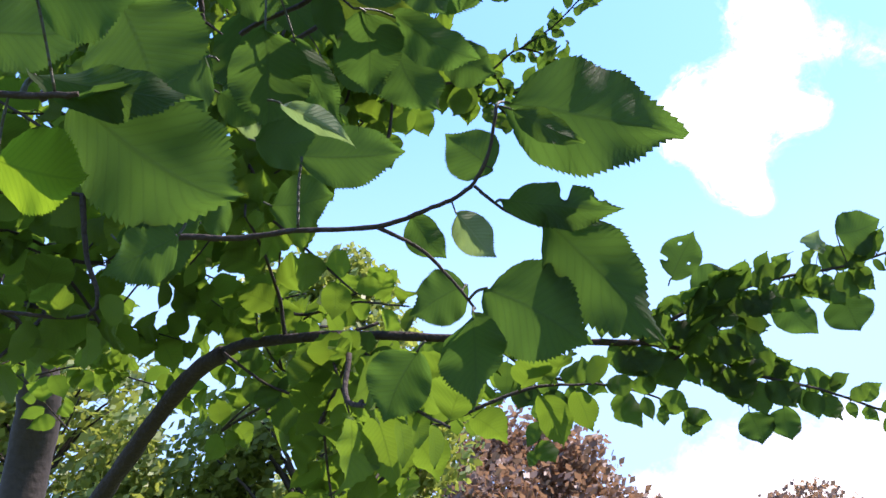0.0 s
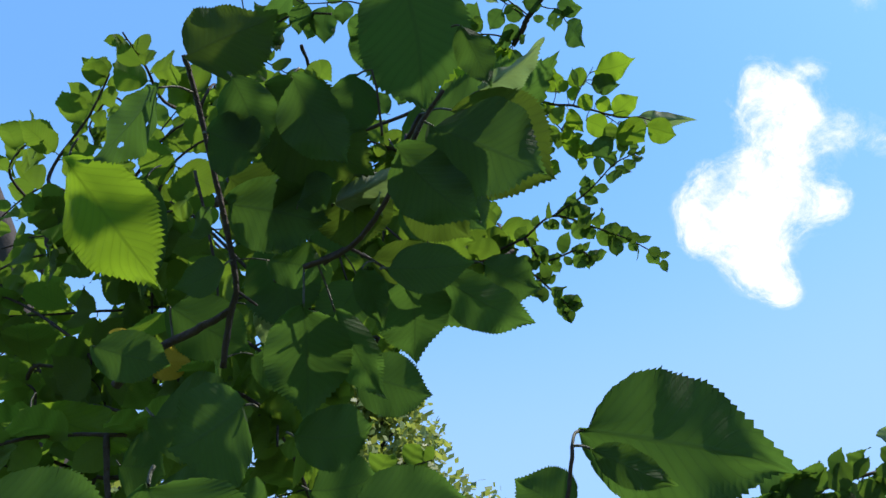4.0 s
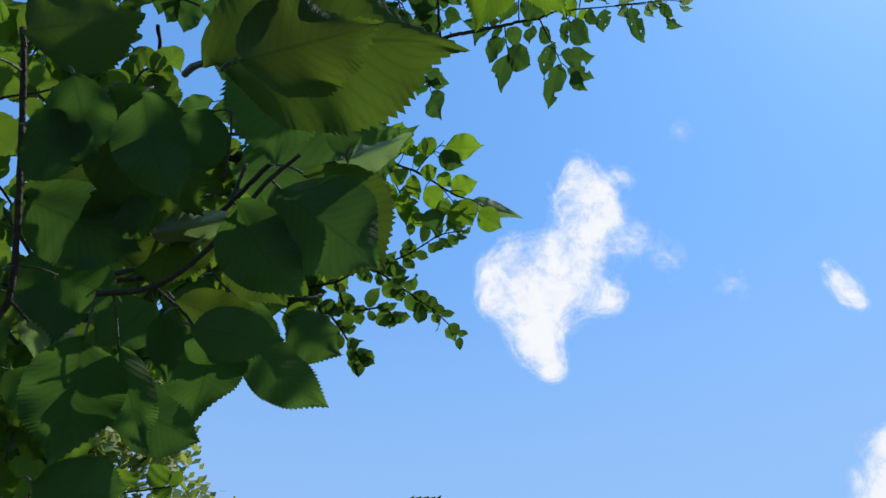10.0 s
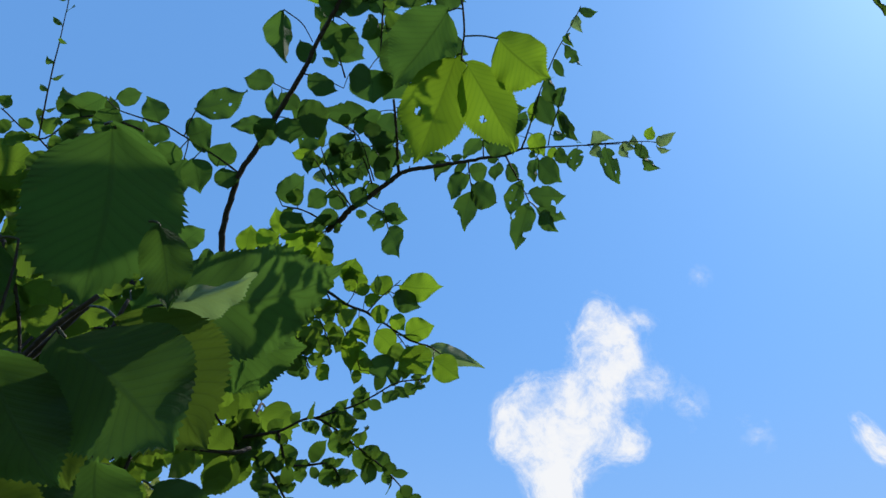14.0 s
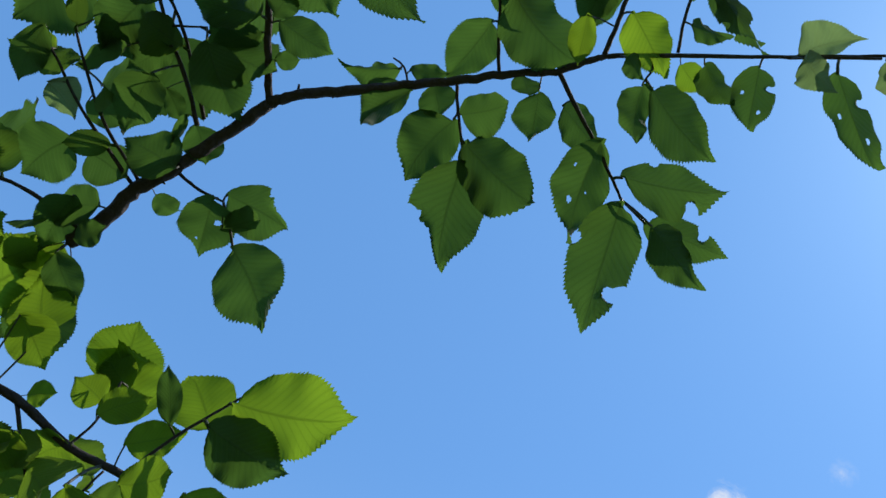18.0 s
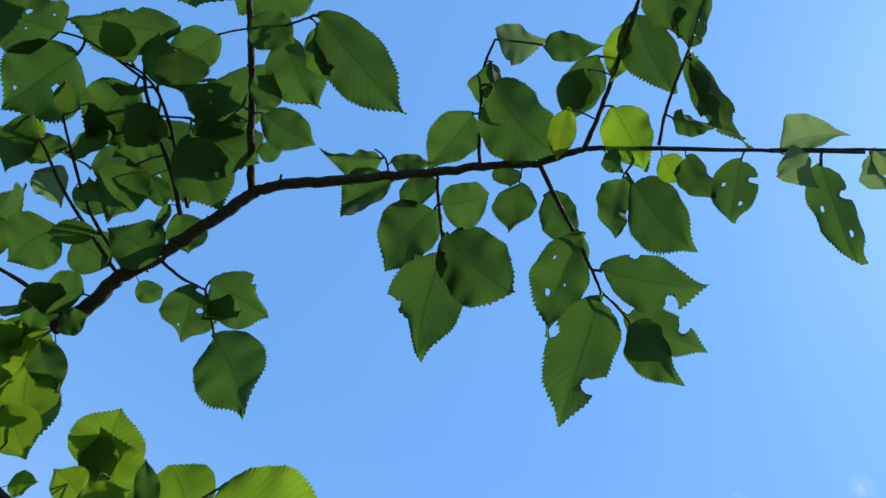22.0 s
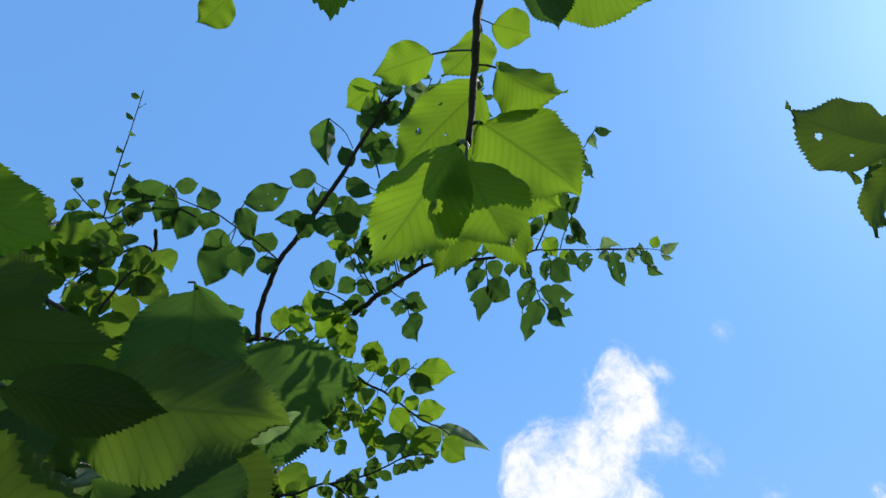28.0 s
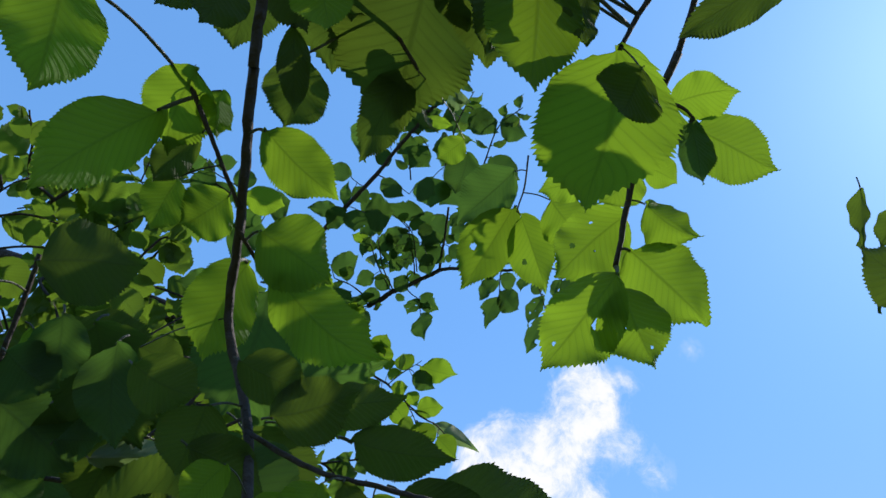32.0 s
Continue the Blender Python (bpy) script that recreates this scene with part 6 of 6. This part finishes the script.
twig(b, [(-0.352,1.107,2.215), (-0.391,1.139,2.234), (-0.453,1.116,2.186), (-0.509,1.098,2.119)], 0.0032, 0.0012, 10, 0.062, (0.058,-0.826,-0.561), 0.25)
twig(b, [(-0.285,1.136,2.064), (-0.237,1.160,2.062), (-0.144,1.064,2.030), (-0.045,0.947,1.958)], 0.0032, 0.0012, 9, 0.062, (0.058,-0.826,-0.561), 0.17)
twig(b, [(-0.595,0.765,2.034), (-0.588,0.819,2.027), (-0.545,0.715,2.012), (-0.526,0.623,1.927)], 0.0032, 0.0012, 10, 0.055, (0.058,-0.826,-0.561), 0.21)
twig(b, [(-0.415,0.779,2.592), (-0.389,0.752,2.633), (-0.402,0.800,2.714), (-0.428,0.850,2.706)], 0.0032, 0.0012, 10, 0.065, (0.058,-0.826,-0.561), 0.27)
twig(b, [(-0.263,0.670,2.019), (-0.302,0.668,1.977), (-0.432,0.620,1.963), (-0.527,0.586,1.915)], 0.0032, 0.0012, 12, 0.051, (0.029,-0.879,-0.476), 0.18)
twig(b, [(-0.144,0.747,2.452), (-0.162,0.794,2.482), (-0.239,0.853,2.472), (-0.312,0.926,2.439)], 0.0032, 0.0012, 9, 0.054, (0.054,-0.858,-0.510), 0.25)
twig(b, [(-0.467,1.237,2.418), (-0.526,1.240,2.408), (-0.605,1.347,2.427), (-0.678,1.459,2.386)], 0.0032, 0.0012, 10, 0.060, (0.054,-0.858,-0.510), 0.20)
twig(b, [(-0.526,1.240,2.408), (-0.533,1.217,2.371), (-0.580,1.139,2.301), (-0.622,1.089,2.165)], 0.0032, 0.0012, 13, 0.064, (0.029,-0.879,-0.476), 0.16)
b = branch("inner", 0.55)
twig(b, [(-0.495,1.061,2.315), (-0.469,1.117,2.319), (-0.423,1.231,2.350), (-0.380,1.315,2.351)], 0.0032, 0.0012, 13, 0.057, (0.054,-0.858,-0.510), 0.22)
twig(b, [(-0.436,0.795,2.312), (-0.443,0.754,2.264), (-0.373,0.661,2.359), (-0.279,0.622,2.388)], 0.0032, 0.0012, 9, 0.064, (0.029,-0.879,-0.476), 0.20)
twig(b, [(-0.298,0.811,2.484), (-0.342,0.778,2.447), (-0.266,0.731,2.354), (-0.196,0.715,2.207)], 0.0032, 0.0012, 11, 0.055, (0.058,-0.826,-0.561), 0.21)
twig(b, [(-0.692,1.299,2.194), (-0.651,1.276,2.146), (-0.688,1.193,2.108), (-0.734,1.121,2.019)], 0.0032, 0.0012, 11, 0.060, (0.054,-0.858,-0.510), 0.26)
twig(b, [(-0.651,1.276,2.146), (-0.653,1.287,2.133), (-0.727,1.173,2.124), (-0.817,1.064,2.058)], 0.0032, 0.0012, 13, 0.054, (0.058,-0.826,-0.561), 0.07)
twig(b, [(-0.772,1.118,2.091), (-0.788,1.129,2.064), (-0.859,1.145,1.984), (-0.898,1.163,1.877)], 0.0032, 0.0012, 10, 0.054, (0.058,-0.826,-0.561), 0.14)
twig(b, [(-0.385,1.111,2.480), (-0.397,1.046,2.493), (-0.434,0.965,2.515), (-0.485,0.862,2.508)], 0.0032, 0.0012, 9, 0.051, (0.054,-0.858,-0.510), 0.30)
twig(b, [(-0.609,0.987,2.506), (-0.605,0.999,2.512), (-0.575,1.091,2.546), (-0.539,1.170,2.522)], 0.0032, 0.0012, 13, 0.059, (0.054,-0.858,-0.510), 0.07)
twig(b, [(-0.097,0.749,1.809), (-0.092,0.715,1.745), (-0.032,0.652,1.714), (0.009,0.588,1.673)], 0.0032, 0.0012, 11, 0.061, (0.029,-0.879,-0.476), 0.29)
twig(b, [(-0.077,0.699,1.738), (-0.041,0.757,1.721), (0.086,0.772,1.763), (0.160,0.783,1.768)], 0.0032, 0.0012, 9, 0.063, (0.029,-0.879,-0.476), 0.23)
twig(b, [(-0.227,0.983,1.937), (-0.230,0.935,1.992), (-0.246,0.799,2.039), (-0.295,0.678,2.017)], 0.0032, 0.0012, 10, 0.064, (0.054,-0.858,-0.510), 0.22)
twig(b, [(-0.634,1.196,2.173), (-0.688,1.210,2.220), (-0.760,1.227,2.292), (-0.813,1.242,2.273)], 0.0032, 0.0012, 11, 0.056, (0.029,-0.879,-0.476), 0.30)
twig(b, [(-0.119,1.211,2.060), (-0.189,1.215,2.037), (-0.200,1.307,2.027), (-0.259,1.371,2.004)], 0.0032, 0.0012, 12, 0.062, (0.029,-0.879,-0.476), 0.30)
twig(b, [(-0.259,1.371,2.004), (-0.251,1.395,2.023), (-0.271,1.472,2.047), (-0.278,1.559,2.024)], 0.0032, 0.0012, 10, 0.066, (0.029,-0.879,-0.476), 0.18)
twig(b, [(-0.256,1.414,2.029), (-0.193,1.432,2.002), (-0.066,1.494,2.020), (0.027,1.553,1.966)], 0.0032, 0.0012, 13, 0.056, (0.029,-0.879,-0.476), 0.22)
twig(b, [(-0.723,1.139,2.042), (-0.692,1.072,2.061), (-0.601,0.994,2.070), (-0.528,0.931,2.055)], 0.0032, 0.0012, 11, 0.050, (0.029,-0.879,-0.476), 0.26)
twig(b, [(-0.279,0.622,2.388), (-0.209,0.619,2.354), (-0.167,0.685,2.281), (-0.142,0.730,2.188)], 0.0032, 0.0012, 10, 0.054, (0.058,-0.826,-0.561), 0.27)
twig(b, [(-0.590,1.127,2.266), (-0.659,1.098,2.296), (-0.771,1.050,2.320), (-0.852,0.985,2.303)], 0.0032, 0.0012, 12, 0.050, (0.058,-0.826,-0.561), 0.26)
twig(b, [(-0.493,0.862,2.025), (-0.532,0.895,1.962), (-0.613,0.929,2.008), (-0.696,0.915,2.005)], 0.0032, 0.0012, 10, 0.056, (0.058,-0.826,-0.561), 0.32)
twig(b, [(-0.532,0.895,1.962), (-0.520,0.920,1.968), (-0.501,0.843,1.976), (-0.506,0.804,1.931)], 0.0032, 0.0012, 11, 0.051, (0.029,-0.879,-0.476), 0.17)
twig(b, [(-0.506,0.804,1.931), (-0.474,0.796,1.908), (-0.511,0.747,1.804), (-0.555,0.702,1.699)], 0.0032, 0.0012, 9, 0.061, (0.029,-0.879,-0.476), 0.14)
twig(b, [(-0.483,0.784,1.881), (-0.491,0.751,1.892), (-0.578,0.724,1.909), (-0.634,0.677,1.858)], 0.0032, 0.0012, 11, 0.063, (0.029,-0.879,-0.476), 0.18)
twig(b, [(-0.520,0.920,1.968), (-0.472,0.924,1.955), (-0.515,0.843,2.017), (-0.541,0.748,1.999)], 0.0032, 0.0012, 10, 0.063, (0.029,-0.879,-0.476), 0.21)
twig(b, [(-0.634,0.925,2.007), (-0.628,0.910,2.054), (-0.597,0.850,2.139), (-0.610,0.836,2.161)], 0.0032, 0.0012, 9, 0.055, (0.054,-0.858,-0.510), 0.22)
b = branch("inner", 0.55)
twig(b, [(-0.610,0.836,2.161), (-0.579,0.811,2.169), (-0.501,0.815,2.141), (-0.476,0.831,2.091)], 0.0032, 0.0012, 12, 0.061, (0.029,-0.879,-0.476), 0.21)
twig(b, [(-0.501,0.815,2.141), (-0.496,0.780,2.160), (-0.602,0.777,2.246), (-0.671,0.759,2.273)], 0.0032, 0.0012, 9, 0.058, (0.058,-0.826,-0.561), 0.14)
twig(b, [(-0.259,1.371,2.004), (-0.324,1.337,2.039), (-0.329,1.200,2.047), (-0.310,1.110,2.038)], 0.0032, 0.0012, 11, 0.059, (0.029,-0.879,-0.476), 0.25)
twig(b, [(-0.324,1.337,2.039), (-0.326,1.325,2.102), (-0.202,1.287,2.150), (-0.093,1.272,2.172)], 0.0032, 0.0012, 11, 0.056, (0.029,-0.879,-0.476), 0.21)
twig(b, [(-0.213,1.480,2.188), (-0.284,1.440,2.172), (-0.298,1.303,2.146), (-0.294,1.193,2.117)], 0.0032, 0.0012, 11, 0.062, (0.029,-0.879,-0.476), 0.24)
twig(b, [(-0.408,0.773,2.602), (-0.431,0.704,2.561), (-0.426,0.625,2.549), (-0.420,0.550,2.520)], 0.0032, 0.0012, 9, 0.050, (0.054,-0.858,-0.510), 0.36)
twig(b, [(-0.561,0.722,2.385), (-0.601,0.732,2.458), (-0.543,0.698,2.542), (-0.499,0.655,2.580)], 0.0032, 0.0012, 11, 0.056, (0.054,-0.858,-0.510), 0.32)
twig(b, [(-0.272,1.189,1.935), (-0.288,1.123,1.878), (-0.193,1.038,1.853), (-0.117,0.962,1.773)], 0.0032, 0.0012, 9, 0.065, (0.029,-0.879,-0.476), 0.27)
twig(b, [(-0.217,1.059,1.859), (-0.190,1.088,1.889), (-0.096,1.140,1.953), (0.024,1.209,1.961)], 0.0032, 0.0012, 12, 0.050, (0.029,-0.879,-0.476), 0.18)
twig(b, [(-0.096,1.140,1.953), (-0.103,1.171,1.955), (-0.142,1.273,1.916), (-0.149,1.353,1.872)], 0.0032, 0.0012, 12, 0.064, (0.029,-0.879,-0.476), 0.13)
twig(b, [(-0.145,1.313,1.895), (-0.139,1.327,1.901), (-0.083,1.405,1.957), (-0.048,1.451,1.950)], 0.0032, 0.0012, 10, 0.060, (0.029,-0.879,-0.476), 0.08)
twig(b, [(-0.149,1.353,1.872), (-0.128,1.333,1.851), (-0.130,1.259,1.805), (-0.159,1.168,1.739)], 0.0032, 0.0012, 12, 0.056, (0.029,-0.879,-0.476), 0.17)
twig(b, [(-0.139,1.343,1.862), (-0.126,1.371,1.851), (-0.118,1.474,1.885), (-0.128,1.592,1.900)], 0.0032, 0.0012, 12, 0.054, (0.029,-0.879,-0.476), 0.15)
twig(b, [(-0.118,1.474,1.885), (-0.114,1.478,1.912), (0.013,1.459,1.978), (0.107,1.426,2.002)], 0.0032, 0.0012, 9, 0.052, (0.029,-0.879,-0.476), 0.10)
twig(b, [(-0.152,1.190,1.755), (-0.099,1.169,1.787), (-0.075,1.062,1.766), (-0.057,0.980,1.728)], 0.0032, 0.0012, 11, 0.053, (0.029,-0.879,-0.476), 0.24)
twig(b, [(-0.093,1.142,1.782), (-0.128,1.134,1.785), (-0.175,1.201,1.776), (-0.236,1.230,1.759)], 0.0032, 0.0012, 12, 0.065, (0.029,-0.879,-0.476), 0.19)
twig(b, [(-0.147,1.334,1.884), (-0.219,1.340,1.915), (-0.306,1.351,2.006), (-0.351,1.357,2.050)], 0.0032, 0.0012, 13, 0.056, (0.029,-0.879,-0.476), 0.27)
twig(b, [(-0.219,1.340,1.915), (-0.225,1.416,1.885), (-0.247,1.499,1.828), (-0.233,1.560,1.720)], 0.0032, 0.0012, 9, 0.059, (0.029,-0.879,-0.476), 0.29)
twig(b, [(-0.525,0.936,2.448), (-0.600,0.885,2.425), (-0.702,0.847,2.390), (-0.785,0.831,2.271)], 0.0032, 0.0012, 9, 0.052, (0.054,-0.858,-0.510), 0.30)
twig(b, [(-0.750,1.400,2.215), (-0.839,1.373,2.221), (-0.947,1.299,2.228), (-1.038,1.246,2.162)], 0.0032, 0.0012, 9, 0.051, (0.058,-0.826,-0.561), 0.28)
twig(b, [(-0.865,1.354,2.222), (-0.835,1.324,2.181), (-0.943,1.301,2.111), (-1.027,1.264,2.017)], 0.0032, 0.0012, 10, 0.053, (0.058,-0.826,-0.561), 0.19)
twig(b, [(-0.889,1.313,2.145), (-0.881,1.357,2.108), (-0.915,1.277,2.052), (-0.954,1.242,1.952)], 0.0032, 0.0012, 10, 0.066, (0.029,-0.879,-0.476), 0.23)
twig(b, [(-0.898,1.316,2.080), (-0.819,1.282,2.091), (-0.725,1.219,2.123), (-0.648,1.159,2.129)], 0.0032, 0.0012, 13, 0.062, (0.054,-0.858,-0.510), 0.29)
b = branch("inner", 0.55)
twig(b, [(-0.919,1.317,2.226), (-0.895,1.301,2.307), (-0.926,1.392,2.308), (-0.932,1.467,2.250)], 0.0032, 0.0012, 9, 0.065, (0.058,-0.826,-0.561), 0.33)
twig(b, [(-0.796,1.266,2.098), (-0.849,1.198,2.123), (-0.878,1.112,2.119), (-0.934,1.021,2.085)], 0.0032, 0.0012, 9, 0.058, (0.054,-0.858,-0.510), 0.36)
twig(b, [(-0.352,0.802,2.551), (-0.370,0.890,2.589), (-0.343,0.999,2.585), (-0.302,1.083,2.564)], 0.0032, 0.0012, 11, 0.060, (0.058,-0.826,-0.561), 0.32)
twig(b, [(-0.520,0.992,2.130), (-0.612,0.968,2.176), (-0.678,0.930,2.253), (-0.765,0.895,2.280)], 0.0032, 0.0012, 12, 0.062, (0.058,-0.826,-0.561), 0.37)
twig(b, [(-0.210,0.909,2.690), (-0.254,0.826,2.743), (-0.316,0.840,2.691), (-0.345,0.842,2.616)], 0.0032, 0.0012, 13, 0.065, (0.058,-0.826,-0.561), 0.40)
twig(b, [(-0.464,1.134,2.583), (-0.541,1.095,2.655), (-0.629,1.073,2.694), (-0.731,1.085,2.724)], 0.0032, 0.0012, 11, 0.062, (0.054,-0.858,-0.510), 0.39)
twig(b, [(-0.629,1.073,2.694), (-0.620,1.048,2.756), (-0.611,1.023,2.810), (-0.593,1.041,2.912), (-0.591,1.083,2.945)], 0.0032, 0.0012, 12, 0.061, (0.058,-0.826,-0.561), 0.43)
twig(b, [(-0.366,0.645,1.970), (-0.359,0.661,1.909), (-0.351,0.676,1.842), (-0.480,0.642,1.839), (-0.582,0.623,1.758)], 0.0032, 0.0012, 10, 0.059, (0.029,-0.879,-0.476), 0.35)
twig(b, [(-0.276,1.173,1.921), (-0.334,1.203,1.910), (-0.392,1.231,1.892), (-0.300,1.168,1.934), (-0.225,1.115,1.935)], 0.0032, 0.0012, 11, 0.050, (0.029,-0.879,-0.476), 0.39)
twig(b, [(-0.678,0.986,2.480), (-0.728,0.985,2.532), (-0.778,0.985,2.574), (-0.688,0.990,2.620), (-0.628,0.984,2.611)], 0.0032, 0.0012, 12, 0.054, (0.054,-0.858,-0.510), 0.44)
twig(b, [(-0.778,0.985,2.574), (-0.809,1.038,2.585), (-0.840,1.092,2.587), (-0.909,1.211,2.583), (-0.961,1.294,2.545)], 0.0032, 0.0012, 9, 0.056, (0.058,-0.826,-0.561), 0.33)
twig(b, [(-0.874,1.151,2.585), (-0.918,1.110,2.543), (-0.927,1.002,2.533), (-0.926,0.971,2.469)], 0.0032, 0.0012, 10, 0.050, (0.058,-0.826,-0.561), 0.27)
twig(b, [(-0.611,1.023,2.810), (-0.628,0.951,2.820), (-0.645,0.881,2.822), (-0.706,0.917,2.796), (-0.694,0.936,2.756)], 0.0032, 0.0012, 9, 0.050, (0.054,-0.858,-0.510), 0.50)
twig(b, [(-0.731,1.085,2.724), (-0.803,1.075,2.761), (-0.877,1.066,2.788), (-0.958,1.089,2.755), (-1.007,1.101,2.674)], 0.0032, 0.0012, 11, 0.052, (0.029,-0.879,-0.476), 0.48)
twig(b, [(-0.765,0.985,2.564), (-0.758,0.904,2.575), (-0.752,0.825,2.575), (-0.687,0.759,2.559), (-0.627,0.722,2.512)], 0.0032, 0.0012, 11, 0.060, (0.058,-0.826,-0.561), 0.48)
b = branch("deep", 0.42)
twig(b, [(-0.711,0.914,2.363), (-0.779,0.889,2.404), (-0.849,0.877,2.422)], 0.0020, 0.0009, 11, 0.058, (0.022,-0.865,-0.501))
twig(b, [(-0.876,1.015,2.577), (-0.751,1.008,2.595), (-0.627,1.007,2.602)], 0.0020, 0.0009, 13, 0.058, (0.022,-0.865,-0.501))
twig(b, [(-0.665,0.933,2.487), (-0.577,0.931,2.494), (-0.488,0.930,2.499)], 0.0020, 0.0009, 12, 0.058, (0.022,-0.865,-0.501))
twig(b, [(-0.440,1.045,2.435), (-0.498,1.018,2.479), (-0.557,0.994,2.517)], 0.0020, 0.0009, 10, 0.058, (0.022,-0.865,-0.501))
twig(b, [(-0.311,1.250,2.651), (-0.399,1.229,2.683), (-0.491,1.225,2.687)], 0.0020, 0.0009, 13, 0.058, (0.022,-0.865,-0.501))
twig(b, [(-0.325,1.204,2.684), (-0.209,1.203,2.692), (-0.095,1.211,2.683)], 0.0020, 0.0009, 13, 0.058, (0.022,-0.865,-0.501))
twig(b, [(-0.835,0.921,2.372), (-0.766,0.921,2.374), (-0.698,0.933,2.356)], 0.0020, 0.0009, 14, 0.058, (0.022,-0.865,-0.501))
twig(b, [(-0.613,1.065,2.346), (-0.669,1.033,2.399), (-0.726,1.001,2.451)], 0.0020, 0.0009, 12, 0.058, (0.022,-0.865,-0.501))
twig(b, [(-0.655,1.265,2.600), (-0.741,1.280,2.569), (-0.829,1.308,2.518)], 0.0020, 0.0009, 10, 0.058, (0.022,-0.865,-0.501))
twig(b, [(-0.541,1.065,2.300), (-0.479,1.034,2.357), (-0.417,1.005,2.409)], 0.0020, 0.0009, 13, 0.058, (0.022,-0.865,-0.501))
twig(b, [(-0.231,1.135,2.483), (-0.312,1.131,2.487), (-0.395,1.138,2.471)], 0.0020, 0.0009, 10, 0.058, (0.022,-0.865,-0.501))
twig(b, [(-0.364,1.126,2.446), (-0.259,1.114,2.470), (-0.156,1.113,2.476)], 0.0020, 0.0009, 14, 0.058, (0.022,-0.865,-0.501))
twig(b, [(-1.047,1.287,2.483), (-0.965,1.262,2.530), (-0.886,1.253,2.549)], 0.0020, 0.0009, 14, 0.058, (0.022,-0.865,-0.501))
twig(b, [(-0.710,1.089,2.396), (-0.781,1.105,2.364), (-0.854,1.134,2.311)], 0.0020, 0.0009, 11, 0.058, (0.022,-0.865,-0.501))
twig(b, [(-0.808,1.218,2.487), (-0.702,1.239,2.454), (-0.596,1.262,2.419)], 0.0020, 0.0009, 13, 0.058, (0.022,-0.865,-0.501))
twig(b, [(-0.424,1.138,2.350), (-0.485,1.162,2.306), (-0.546,1.189,2.257)], 0.0020, 0.0009, 10, 0.058, (0.022,-0.865,-0.501))
twig(b, [(-0.337,0.970,2.169), (-0.270,0.960,2.188), (-0.206,0.962,2.187)], 0.0020, 0.0009, 14, 0.058, (0.022,-0.865,-0.501))
twig(b, [(-1.263,1.428,2.384), (-1.118,1.416,2.411), (-0.975,1.413,2.423)], 0.0020, 0.0009, 15, 0.058, (0.022,-0.865,-0.501))
twig(b, [(-0.752,1.412,2.345), (-0.862,1.385,2.387), (-0.974,1.365,2.417)], 0.0020, 0.0009, 14, 0.058, (0.022,-0.865,-0.501))
twig(b, [(-0.654,1.096,2.231), (-0.553,1.107,2.217), (-0.454,1.131,2.180)], 0.0020, 0.0009, 15, 0.058, (0.022,-0.865,-0.501))
twig(b, [(-0.430,1.301,2.211), (-0.544,1.270,2.260), (-0.660,1.247,2.294)], 0.0020, 0.0009, 10, 0.058, (0.022,-0.865,-0.501))
twig(b, [(-0.520,1.337,2.307), (-0.433,1.318,2.344), (-0.348,1.312,2.357)], 0.0020, 0.0009, 12, 0.058, (0.022,-0.865,-0.501))
twig(b, [(-0.749,1.043,2.116), (-0.808,1.059,2.085), (-0.869,1.082,2.043)], 0.0020, 0.0009, 13, 0.058, (0.022,-0.865,-0.501))
twig(b, [(-0.705,1.089,2.071), (-0.638,1.098,2.060), (-0.572,1.112,2.038)], 0.0020, 0.0009, 15, 0.058, (0.022,-0.865,-0.501))
twig(b, [(-0.604,1.076,2.050), (-0.513,1.090,2.031), (-0.423,1.107,2.005)], 0.0020, 0.0009, 10, 0.058, (0.022,-0.865,-0.501))
twig(b, [(-0.463,1.068,2.119), (-0.408,1.088,2.087), (-0.353,1.112,2.049)], 0.0020, 0.0009, 10, 0.058, (0.022,-0.865,-0.501))
twig(b, [(-0.245,1.178,2.113), (-0.340,1.183,2.100), (-0.435,1.190,2.085)], 0.0020, 0.0009, 15, 0.058, (0.022,-0.865,-0.501))
twig(b, [(-0.712,1.150,2.003), (-0.785,1.132,2.031), (-0.859,1.121,2.048)], 0.0020, 0.0009, 10, 0.058, (0.022,-0.865,-0.501))
twig(b, [(-0.888,1.644,2.051), (-0.960,1.596,2.131), (-1.033,1.555,2.198)], 0.0020, 0.0009, 11, 0.058, (0.022,-0.865,-0.501))
twig(b, [(-0.861,1.424,2.100), (-0.761,1.419,2.112), (-0.663,1.428,2.101)], 0.0020, 0.0009, 13, 0.058, (0.022,-0.865,-0.501))
twig(b, [(-0.726,1.552,2.134), (-0.617,1.577,2.096), (-0.509,1.608,2.048)], 0.0020, 0.0009, 14, 0.058, (0.022,-0.865,-0.501))
twig(b, [(-0.590,1.531,2.201), (-0.506,1.562,2.153), (-0.425,1.603,2.084)], 0.0020, 0.0009, 14, 0.058, (0.022,-0.865,-0.501))
for b in BRANCHES:
    finish(b)

verts, faces = [], []
rng = random.Random(5)
tube(verts, faces, [p - ROOT_AT for p in spline([(-1.343,2.311,-0.100), (-1.343,2.311,0.700), (-1.302,2.201,2.008), (-1.223,1.997,2.390), (-1.357,1.746,2.967)], 8)], 0.08, 0.05, 20, 0.05, rng)
mesh_object("trunk", verts, faces, [BARK], elm)
verts, faces = [], []
tube(verts, faces, [p - ROOT_AT for p in spline([(-1.343,1.771,2.909), (-1.475,1.638,3.292), (-1.723,1.490,3.841), (-2.058,1.193,4.777)], 8)], 0.048, 0.02, 14, 0.05, rng)
mesh_object("upper_trunk", verts, faces, [BARK], elm)
